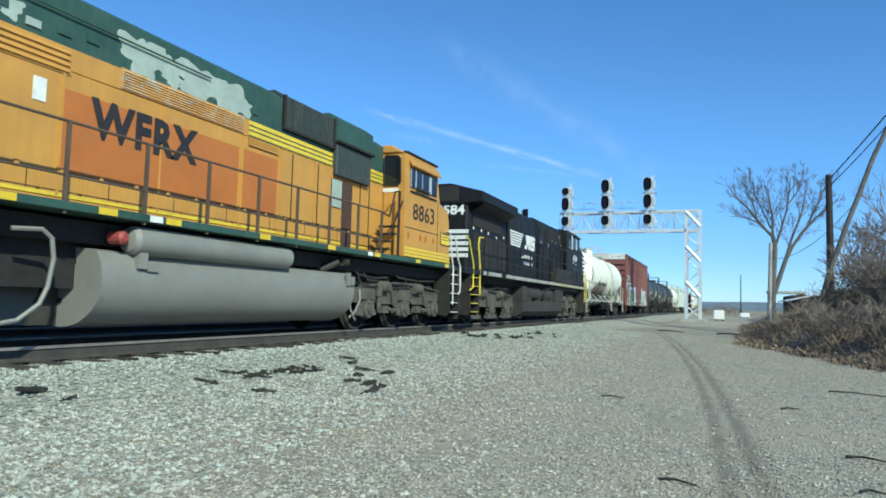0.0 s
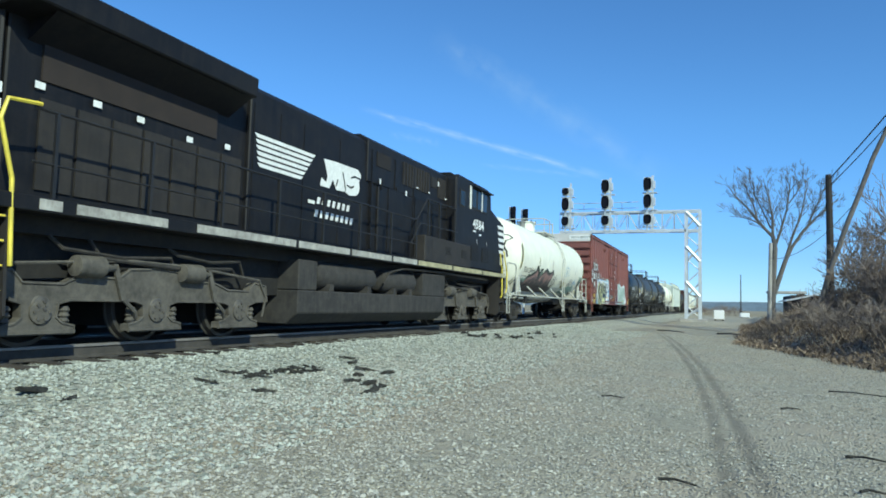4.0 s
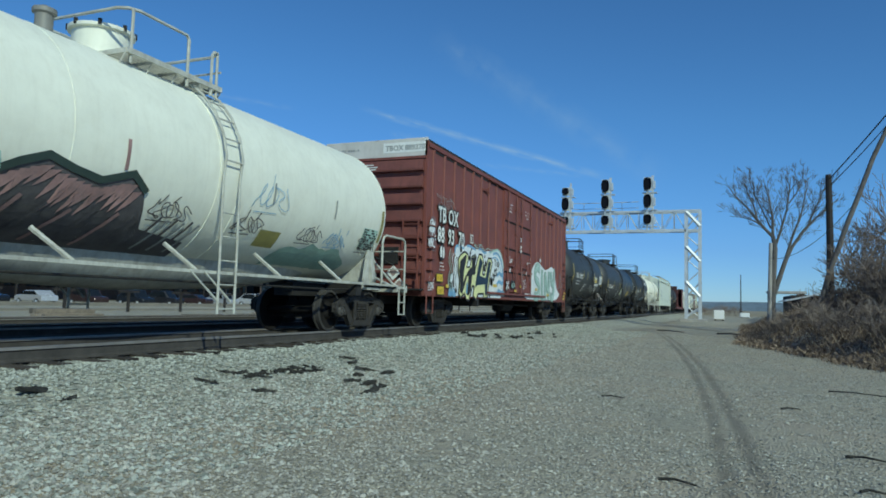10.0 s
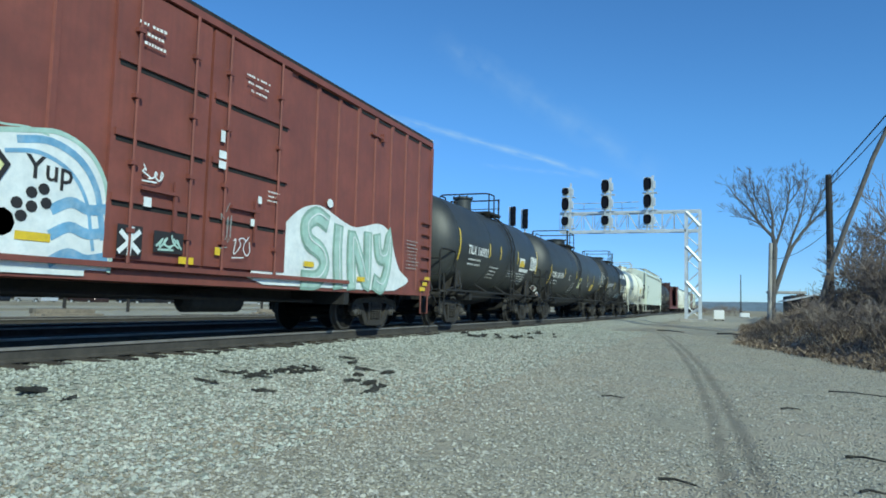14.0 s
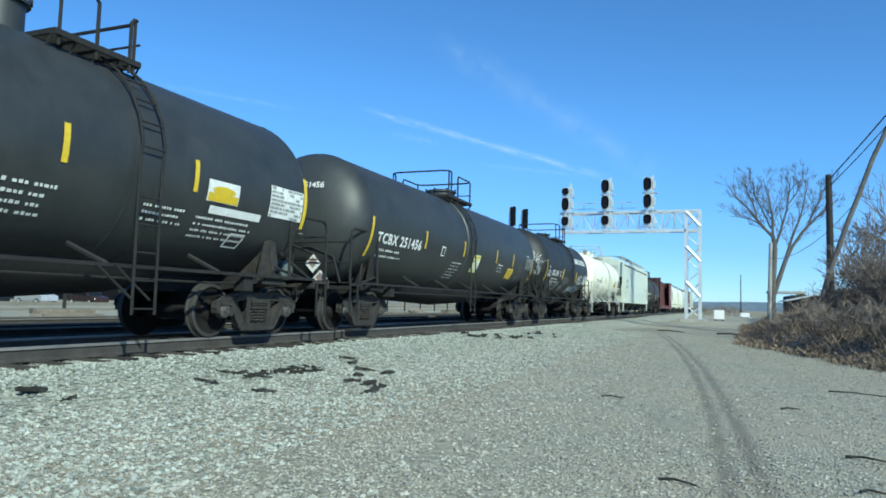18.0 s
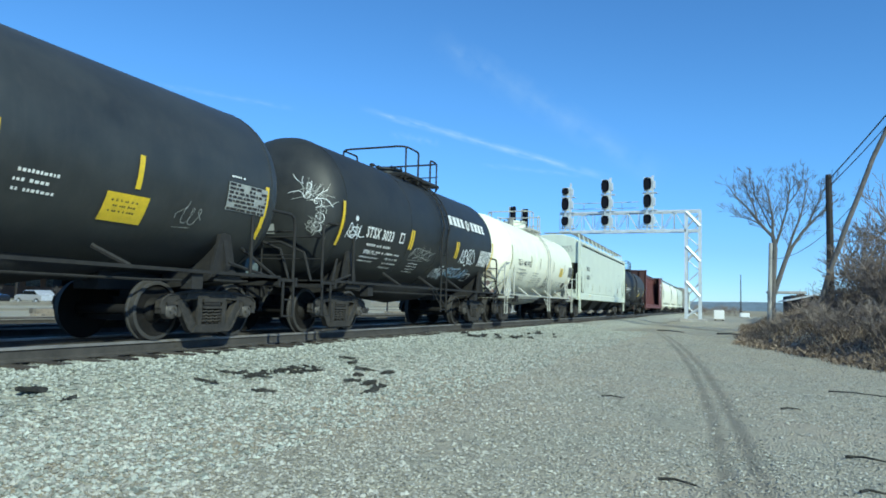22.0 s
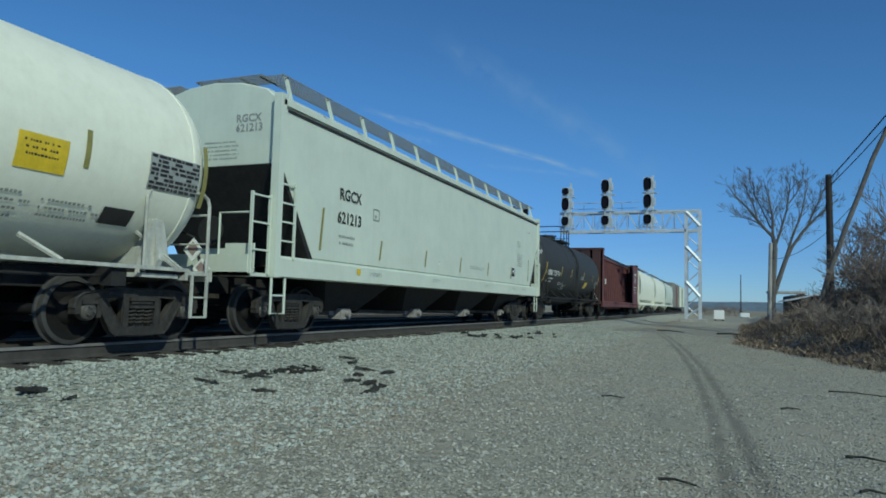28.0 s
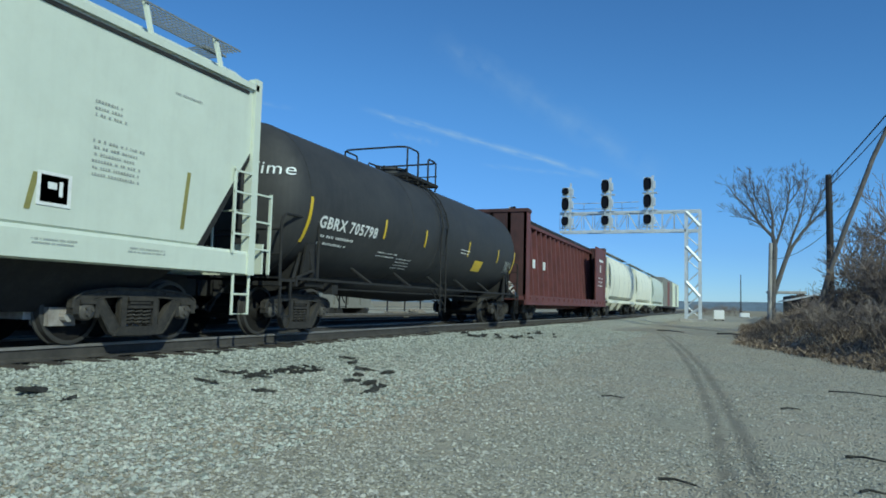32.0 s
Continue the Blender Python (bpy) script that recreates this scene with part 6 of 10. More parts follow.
# ---- tank cars ----
def tank_marks(c, put, s, r, text, at, size, ink, stripes, v_text, arcs, fit, lines=True, stripe_v=(-0.16, 0.48), arc_v=(-0.42, 0.96), bold=0.045):
    g = Geo()
    words(g, put, text, at - s, v_text, size, ink, 0.016, fit=fit, bold=bold, space=1.15)
    if lines:
        small_print(g, put, at - s + 0.15, v_text - 0.2, 1.4, 2, 0.10, ink if ink != INK else FAINT)
    for u in stripes:
        k = Geo()
        bars(k, put, u - s - 0.045, stripe_v[0], 0.09, stripe_v[1])
        part("reflector", k, M_REFLECT, c, "yellow reflector stripe")
    for u in arcs:
        k = Geo()
        bars(k, put, u - s - 0.05, arc_v[0], 0.10, arc_v[1])
        part("reflector", k, M_REFLECT, c, "long yellow reflector stripe")
    return g


c, put, t0, t1 = tank_car("tank_car", "white tank car streaked with grime and spray paint", 48.85, (40.25, 57.35), (42.0, 56.25), 1.56, 2.72, (42.86, 55.3), 50.0, 48.75, M_WHITE, M_DIRTYWHITE, M_DIRTYWHITE, 0.44, drop=-0.6, rail=(48.33, 49.55, 50.1, 50.34), rise=0.56)
s = 48.85
g = Geo()
words(g, put, "TILX 280668", 43.19 - s, -0.10, 0.22, INK, 0.02, fit=1.68, bold=0.012, space=1.3)
small_print(g, put, 43.15 - s, -0.30, 1.3, 3, 0.09, FAINT)
bars(g, put, 42.60 - s, 0.0, 0.11, 1.0, OLIVE)
for u in (45.44, 47.93):
    bars(g, put, u - s, 0.22, 0.06, 0.42, OLIVE if u < 47 else TRED)
for u in (51.2, 53.3):
    bars(g, put, u - s, 0.22, 0.05, 0.38, FAINT)
bars(g, put, 55.35 - s, -0.1, 0.10, 0.75, OLIVE)
# smoke at the near saddle, then two mountain-like pieces that fade downwards
for i in range(9):
    u = 42.15 + 0.09 * i
    stroke(g, put, [(u - s, -1.2), (u + 0.10 - s, -0.75), (u + 0.22 - s, -0.5 + 0.09 * math.sin(i * 2.0))], 0.035, FAINT, 0.012 + 0.001 * i)
ridge = [(44.15, -0.22), (44.48, -0.20), (44.8, -0.10), (45.12, 0.02), (45.18, 0.24), (45.5, 0.10), (45.79, -0.12), (45.85, 0.13), (46.14, 0.14), (46.27, -0.08), (46.5, 0.06), (46.83, 0.2), (47.2, 0.10), (47.62, 0.03), (48.1, 0.2), (48.37, 0.0)]
# dark base: spray paint and dirt, plus the tank's lower shade as colour
blob(g, put, [(u - s, v) for u, v in ridge] + [(48.6 - s, -0.6), (49.6 - s, -0.75), (49.6 - s, -1.35), (43.2 - s, -1.35), (43.2 - s, -0.55), (43.9 - s, -0.48)], TDARK, 0.012)
rnd = random.Random(9)
for i in range(34):
    u = 44.4 + 3.85 * i / 33
    top = next(v0 + (v1 - v0) * (u - u0) / (u1 - u0) for (u0, v0), (u1, v1) in zip(ridge, ridge[1:]) if u0 <= u <= u1) - 0.12
    if 45.75 < u < 46.3:
        continue
    low = top - rnd.uniform(0.22, 0.55)
    blob(g, put, [(u - 0.08 - s, top - 0.02), (u + 0.09 - s, top + 0.01), (u - 0.05 - s, (top + low) / 2), (u - 0.22 - s, low)], TRED, 0.016 + 0.0002 * i)
for i in range(12):
    u = 44.3 + 0.36 * i
    stroke(g, put, [(u + 0.2 - s, -0.35 - 0.05 * (i % 3)), (u - s, -0.75), (u - 0.12 - s, -1.05)], 0.06, TDARK if i % 2 else TRED, 0.024)
stroke(g, put, [(u - s, v) for u, v in ridge], 0.10, TMOSS, 0.026)
scrawl(g, put, 45.95 - s, -0.12, 0.35, 0.25, TGREEN, 6, 0.02, 3)
stroke(g, put, [(43.2 - s, -0.5), (43.6 - s, -0.42), (44.0 - s, -0.5), (44.15 - s, -0.38)], 0.10, TSAGE, 0.02)
for i in range(6):
    u = 48.7 + 0.16 * i
    stroke(g, put, [(u + 0.16 - s, -0.35 - 0.04 * (i % 2)), (u - s, -0.7), (u - 0.1 - s, -1.0)], 0.05, FAINT if i % 2 else TDARK, 0.02)
blob(g, put, wavy(51.85 - s, 54.6 - s, -1.1, -0.45, 3, 3, 0.06), TSAGE, 0.012)
for u, k, seed in ((50.4, TDARK, 2), (52.3, TDARK, 3), (53.3, TBLUE, 5), (48.6, TDARK, 8), (54.6, TDARK, 9)):
    scrawl(g, put, u - s, -0.38, 0.7, 0.32, k, seed, 0.028, 4)
scrawl(g, put, 50.75 - s, 0.10, 0.9, 0.5, TBLUE, 19, 0.02, 3)
bars(g, put, 51.15 - s, -0.62, 0.6, 0.36, OLIVE)
data_panel(g, put, 54.62 - s, -0.32, 0.66, 0.5, TGREEN, INK, 9)
seal(c, g, "faded black, red and green spray paint over a shaded base, with small lettering")
# the tag on the dished end
g = Geo()
rnd = random.Random(31)


def on_head(yy, r, zc):
    return lambda u, v, lift=0.02: (u, yy + 0.52 * r * (1 - math.sqrt(max(0.02, 1 - (u * u + v * v) / (r * r)))) - lift, zc + v)


hp = on_head(t0, 1.56, 2.72)
# angular brush strokes, laid out on the dish from its far to its near side
for pts, w in (
    (((0.07, 0.87), (0.05, 0.56), (0.18, 0.66), (0.13, 0.87)), 0.035),
    (((0.19, 0.90), (0.16, 0.63), (0.28, 0.73), (0.34, 0.94), (0.25, 0.66), (0.36, 0.59), (0.55, 0.94), (0.43, 0.80)), 0.04),
    (((0.36, 0.56), (0.55, 0.90), (0.65, 0.59), (0.51, 0.35), (0.64, 0.87)), 0.05),
    (((0.42, 0.40), (0.55, 0.34), (0.66, 0.42)), 0.06),
    (((0.60, 0.90), (0.73, 0.90), (0.80, 0.77), (0.88, 0.76), (0.95, 0.63), (0.84, 0.52)), 0.035),
    (((0.84, 0.52), (0.80, 0.28), (0.86, 0.07), (0.87, -0.14)), 0.06),
    (((0.73, 0.45), (0.65, 0.28), (0.77, 0.66), (0.72, 0.48), (0.81, 0.17)), 0.05),
    (((0.42, -0.07), (0.47, 0.31), (0.45, -0.17), (0.53, 0.28), (0.50, -0.17), (0.58, 0.03), (0.69, -0.14)), 0.03),
    (((0.42, 0.0), (0.56, 0.1), (0.50, 0.24)), 0.025),
):
    stroke(g, hp, [(-0.75 + 2.05 * a, 0.95 * b) for a, b in pts], w, INK, 0.02)
small_print(g, hp, -0.45, 0.30, 0.5, 3, 0.06, FAINT)
seal(c, g, "black scrawled tag on the tank's end")

c, put, t0, t1 = tank_car("tank_car", "black tank car with yellow reflector stripes", 82.3, (75.95, 88.6), (76.95, 87.85), 1.55, 2.57, (78.35, 86.45), 83.3, 82.1, M_BLACK, M_TRUCK, M_UNDER, 0.44, 0.31, drop=-0.15, rail=(82.15, 82.82, 83.38, 83.56), rise=0.60, valve=False)
g = tank_marks(c, put, 82.3, 1.55, "TILX 160921", 78.6, 0.26, WHITE, (80.75, 82.0, 84.24), -0.16, (77.85, 87.16), 1.95)
small_print(g, put, 81.1 - 82.3, -0.5, 1.0, 4, 0.085, WHITE)
small_print(g, put, 83.35 - 82.3, -0.5, 0.9, 3, 0.07, WHITE)
bars(g, put, 84.51 - 82.3, -0.25, 0.74, 0.34, WHITE)
bars(g, put, 84.53 - 82.3, -0.24, 0.70, 0.13, YEL, 0.018)
blob(g, put, [(84.88 - 82.3 + 0.27 * math.cos(i * 0.449), -0.06 + 0.07 * math.sin(i * 0.449)) for i in range(14)], YEL, 0.018)
bars(g, put, 84.63 - 82.3, -0.44, 1.28, 0.13, WHITE)
small_print(g, put, 84.4 - 82.3, -0.55, 1.5, 4, 0.07, WHITE)
data_panel(g, put, 86.08 - 82.3, -0.30, 1.0, 0.55, WHITE, FAINT, 8)
stroke(g, put, [(85.3 - 82.3, -0.98), (85.35 - 82.3, -0.72), (85.7 - 82.3, -0.72), (85.65 - 82.3, -0.98), (85.3 - 82.3, -0.98)], 0.03, WHITE)
hp = on_head(t0, 1.55, 2.57)
v, f = letters("TILX 160921", 0.13)
g.add([hp(a - 0.45, 0.62 + b, 0.03) for a, b in v], f, WHITE)
small_print(g, hp, -0.45, 0.48, 0.8, 2, 0.08, WHITE)
small_print(g, hp, -0.3, -0.35, 0.6, 4, 0.07, WHITE)
seal(c, g, "white lettering, data panels and yellow stripes")

c, put, t0, t1 = tank_car("tank_car", "long black tank car with a wide centre band", 97.2, (88.6, 105.65), (89.1, 105.1), 1.55, 2.57, (90.45, 103.4), 96.65, 97.65, M_BLACK, M_UNDER, M_UNDER, 0.34, 0.48, drop=-0.36, rail=(95.85, 96.15, 96.72, 98.0), rise=0.70, valve=False, placards=False)
g = tank_marks(c, put, 97.2, 1.55, "TCBX 251456", 90.25, 0.24, WHITE, (93.02, 96.0, 99.3, 101.36), -0.16, (89.95, 104.15), 2.5, stripe_v=(-0.09, 0.47), arc_v=(-0.55, 0.95))
small_print(g, put, 95.2 - 97.2, -0.35, 0.9, 6, 0.07, WHITE)
bars(g, put, 96.98 - 97.2, -0.55, 0.62, 0.60, TCREAM)
bars(g, put, 97.22 - 97.2, -0.46, 0.32, 0.32, WHITE, 0.018)
bars(g, put, 97.0 - 97.2, -0.05, 0.58, 0.05, YEL, 0.018)
bars(g, put, 100.9 - 97.2, -0.60, 0.72, 0.42, YEL)
small_print(g, put, 101.0 - 97.2, -0.3, 0.5, 3, 0.05, INK)
small_print(g, put, 99.6 - 97.2, -0.15, 0.7, 3, 0.075, WHITE)
data_panel(g, put, 103.15 - 97.2, -0.12, 1.0, 0.46, FAINT, INK, 7)
small_print(g, put, 103.2 - 97.2, 0.42, 0.4, 1, 0.06, WHITE)
scrawl(g, put, 102.2 - 97.2, -0.5, 0.5, 0.35, FAINT, 33, 0.015, 2)
bars(g, put, 94.2 - 97.2, -0.2, 0.26, 0.28, WHITE)
bars(g, put, 94.24 - 97.2, -0.16, 0.18, 0.2, INK, 0.018)
hp = on_head(t0, 1.55, 2.57)
v, f = letters("TCBX 251456", 0.13)
g.add([hp(a - 0.45, 0.62 + b, 0.03) for a, b in v], f, WHITE)
small_print(g, hp, -0.4, 0.45, 0.6, 2, 0.05, WHITE)
small_print(g, hp, -0.3, -0.35, 0.6, 5, 0.06, FAINT)
seal(c, g, "white lettering, yellow placards and stripes")
g = Geo().turn([(-0.95, 1.55), (-0.92, 1.585), (-0.55, 1.585), (-0.52, 1.55)], 48, "y", (0, 2.57))
part("centre_band", g, M_BLACK, c, smooth=True)

c, put, t0, t1 = tank_car("tank_car", "black tank car with white spray-painted tags", 112, (105.65, 118.15), (106.05, 117.45), 1.58, 2.64, (107.5, 116.3), 112.35, 111.7, M_DEEPBLACK, M_UNDER, M_UNDER, 0.2, drop=-0.42, rail=(110.85, 111.75, 112.6, 113.2), rise=0.66, valve=False)
g = tank_marks(c, put, 112, 1.58, "STSX 3033", 107.85, 0.23, WHITE, (110.2, 110.32, 113.44, 113.58), -0.1, (106.75, 116.78), 1.35, stripe_v=(-0.21, 0.5))
# a maker's mark as plain shapes: two rows of serif-footed blocks round a small emblem
for u0 in (112.80, 114.69):
    for i in range(4):
        u, w = u0 - 112 + 0.335 * i, (0.27, 0.30, 0.27, 0.25)[i]
        bars(g, put, u + 0.03, 0.75, w - 0.06, 0.28, WHITE)
        bars(g, put, u, 0.75, w, 0.05, WHITE, 0.018)
        bars(g, put, u, 0.98, w, 0.05, WHITE, 0.018)
blob(g, put, [(114.2 - 112, 0.78), (114.25 - 112, 1.0), (114.4 - 112, 1.05), (114.55 - 112, 0.98), (114.52 - 112, 0.78), (114.38 - 112, 0.70)], WHITE, 0.014)
stroke(g, put, [(114.28 - 112, 0.80), (114.46 - 112, 0.98), (114.3 - 112, 0.96), (114.5 - 112, 0.80)], 0.035, INK, 0.02)
tag_row(g, put, 107.02 - 112, -0.18, 0.62, 0.26, TWHITE, 23, 0.026, 4)
blob(g, put, [(107.32 - 112 + 0.07 * math.cos(j * 0.7), 0.24 + 0.06 * math.sin(j * 0.7)) for j in range(9)], TWHITE, 0.016)
tag_row(g, put, 112.42 - 112, -0.95, 0.75, 0.40, TWHITE, 12, 0.035, 4)
tag_row(g, put, 113.2 - 112, -0.86, 1.75, 0.34, TBLUE, 13, 0.035, 7)
tag_row(g, put, 113.2 - 112, -0.84, 1.75, 0.34, TWHITE, 13, 0.014, 7)
tag_row(g, put, 113.85 - 112, -0.30, 1.25, 0.46, TWHITE, 14, 0.032, 5)
scrawl(g, put, 110.45 - 112, -0.45, 1.25, 0.34, FAINT, 15, 0.022, 6)
stroke(g, put, [(115.05 - 112, -0.95), (115.1 - 112, -0.66), (115.5 - 112, -0.66), (115.45 - 112, -0.95), (115.05 - 112, -0.95)], 0.035, WHITE)
small_print(g, put, 108.0 - 112, -0.5, 0.9, 3, 0.07, WHITE)
small_print(g, put, 109.2 - 112, -0.45, 0.75, 4, 0.085, WHITE)
small_print(g, put, 110.6 - 112, -0.6, 0.7, 4, 0.06, WHITE)
bars(g, put, 109.56 - 112, -0.10, 0.24, 0.26, WHITE)
bars(g, put, 109.60 - 112, -0.06, 0.16, 0.18, INK, 0.018)
data_panel(g, put, 115.58 - 112, -0.32, 1.05, 0.52, WHITE, FAINT, 9)
hp = on_head(t0, 1.58, 2.64)
rnd = random.Random(5)
for i in range(34):
    a, d = rnd.uniform(-0.4, 3.6), rnd.uniform(0.10, 0.34)
    u = rnd.uniform(0.9, 1.28)
    v = 0.32 - 1.1 * (u - 0.9) + rnd.uniform(-0.12, 0.16)
    turn0 = rnd.uniform(-1.2, 1.2)
    stroke(g, hp, rounded([(u, v), (u + 0.5 * d * math.cos(a), v + 0.5 * d * math.sin(a)), (u + d * math.cos(a + turn0 * 0.5), v + d * math.sin(a + turn0 * 0.5))], False, 3), rnd.uniform(0.006, 0.014), (FAINT, TWHITE, FAINT)[i % 3], 0.02 + 0.0006 * i)
for cu, cv, q in ((1.02, 0.2, 0.09), (1.2, 0.04, 0.10), (1.3, -0.12, 0.07), (1.24, -0.26, 0.10), (1.18, -0.44, 0.10), (1.06, -0.40, 0.08)):
    stroke(g, hp, rounded([(cu + q * (1 - 0.1 * j) * math.cos(j * 0.9 + cu * 9), cv + 1.25 * q * (1 - 0.1 * j) * math.sin(j * 0.9 + cu * 9)) for j in range(9)], False, 3), 0.012, TWHITE if q > 0.085 else FAINT, 0.045)
for i in range(16):
    u, v = 1.02 + 0.3 * rnd.random(), -0.5 + 0.4 * rnd.random()
    stroke(g, hp, rounded([(u, v), (u + rnd.uniform(-0.08, 0.08), v - 0.08), (u + rnd.uniform(-0.06, 0.06), v - rnd.uniform(0.12, 0.22))], False, 3), 0.010, FAINT, 0.06)
bars(g, hp, 0.1, -0.62, 0.22, 0.2, FAINT, 0.02)
small_print(g, hp, -0.55, 0.72, 0.5, 2, 0.07, FAINT)
seal(c, g, "white lettering and spray-painted tags")

c, put, t0, t1 = tank_car("tank_car", "cream white tank car with soot-stained end", 125, (118.15, 131.45), (118.5, 131.3), 1.55, 2.62, (119.7, 130.05), 125.12, 124.95, M_CREAM, M_DIRTYWHITE, M_DIRTYWHITE, 0.32, 0.5, drop=-0.25, rail=(123.86, 124.5, 125.35, 125.84), rise=0.68)
g = tank_marks(c, put, 125, 1.55, "TILX 401475", 120.24, 0.20, INK, (), -0.11, (), 1.85, bold=0.012)
for u in (122.2, 123.75, 126.3, 128.63):
    bars(g, put, u - 125 - 0.04, -0.12, 0.08, 0.48, OLIVE)
for u in (119.35, 130.72):
    bars(g, put, u - 125 - 0.04, -0.35, 0.09, 0.95, OLIVE)
small_print(g, put, 121.0 - 125, -0.42, 1.0, 4, 0.07, FAINT)
small_print(g, put, 122.8 - 125, -0.35, 1.1, 5, 0.07, FAINT)
small_print(g, put, 124.0 - 125, -0.55, 0.8, 5, 0.07, FAINT)
small_print(g, put, 126.08 - 125, -0.55, 1.05, 5, 0.07, FAINT)
small_print(g, put, 127.36 - 125, -0.58, 0.7, 4, 0.07, FAINT)
small_print(g, put, 128.2 - 125, -0.62, 0.9, 3, 0.07, FAINT)
bars(g, put, 127.7 - 125, -0.27, 0.66, 0.42, YEL)
small_print(g, put, 127.78 - 125, 0.05, 0.5, 3, 0.05, INK)
data_panel(g, put, 129.63 - 125, -0.2, 0.97, 0.5, FAINT, INK, 8)
bars(g, put, 129.1 - 125, -0.82, 0.5, 0.26, INK)
scrawl(g, put, 125.3 - 125, -0.62, 0.4, 0.22, INK, 21, 0.03, 3)
scrawl(g, put, 125.25 - 125, -1.0, 0.8, 0.3, INK, 22, 0.03, 4)
hp = on_head(t0, 1.55, 2.62)
v, f = letters("TILX 401475", 0.13)
g.add([hp(a - 0.5, 0.5 + b, 0.03) for a, b in v], f, FAINT)
small_print(g, hp, -0.45, 0.35, 0.6, 2, 0.05, FAINT)
for i in range(4):
    blob(g, hp, rounded([(0.62 + 0.05 * i, -0.98), (0.63 + 0.05 * i, -0.5), (0.69 + 0.05 * i, -0.1 - 0.08 * abs(i - 2)), (0.76 + 0.05 * i, -0.5), (0.78 + 0.05 * i, -0.98)]), RUST, 0.02 + 0.0015 * i)
seal(c, g, "dark lettering and soot stains")
c, put, t0, t1 = tank_car("tank_car", "dusty black tank car with yellow stripes", 160, (151.7, 168.3), (152.15, 167.7), 1.57, 2.66, (153.4, 166.7), 159.75, 159.5, M_GREYBLACK, M_UNDER, M_UNDER, 0.25, drop=-0.42, rail=(158.4, 159.2, 159.9, 160.6), rise=0.66, valve=False)
g = tank_marks(c, put, 160, 1.57, "GBRX 705798", 153.38, 0.23, WHITE, (156.2, 158.6, 162.0, 165.0), -0.12, (153.0, 167.0), 2.45, stripe_v=(-0.09, 0.45), arc_v=(-0.5, 0.92))
small_print(g, put, 156.2 - 160, -0.45, 1.2, 2, 0.06, WHITE)
small_print(g, put, 157.3 - 160, -0.55, 1.0, 4, 0.06, WHITE)
bars(g, put, 162.8 - 160, -0.55, 0.8, 0.38, YEL)
data_panel(g, put, 166.0 - 160, -0.42, 0.75, 0.42, FAINT, INK, 6)
small_print(g, put, 161.3 - 160, 0.05, 0.9, 2, 0.06, WHITE)
hp = on_head(t0, 1.57, 2.66)
v, f = letters("Time", 0.24, 0.0, 1.1)
g.add([hp(0.62 + 1.05 * a, 0.36 + b, 0.03) for a, b in v], f, TWHITE)
stroke(g, hp, [(0.30, 0.36), (0.34, 0.58), (0.52, 0.62), (0.50, 0.36)], 0.025, TWHITE, 0.03)
seal(c, g, "white lettering and yellow stripes")
# ---- boxcar ----
M_ENDWHITE = mat("weathered_end_white", (0.60, 0.575, 0.53), 0.6, 0, 0.08, 1.5, 0.05, streak=0.2, dirt=(0.38, 0.34, 0.29), dirt_amount=0.3)
# end ribs take a darker red than the sides
M_ENDBROWN = mat("darker_boxcar_red", (0.175, 0.058, 0.046), 0.65, 0, 0.25, 1.4, 0.08, streak=0.4, dirt=(0.06, 0.030, 0.026), dirt_amount=0.4)


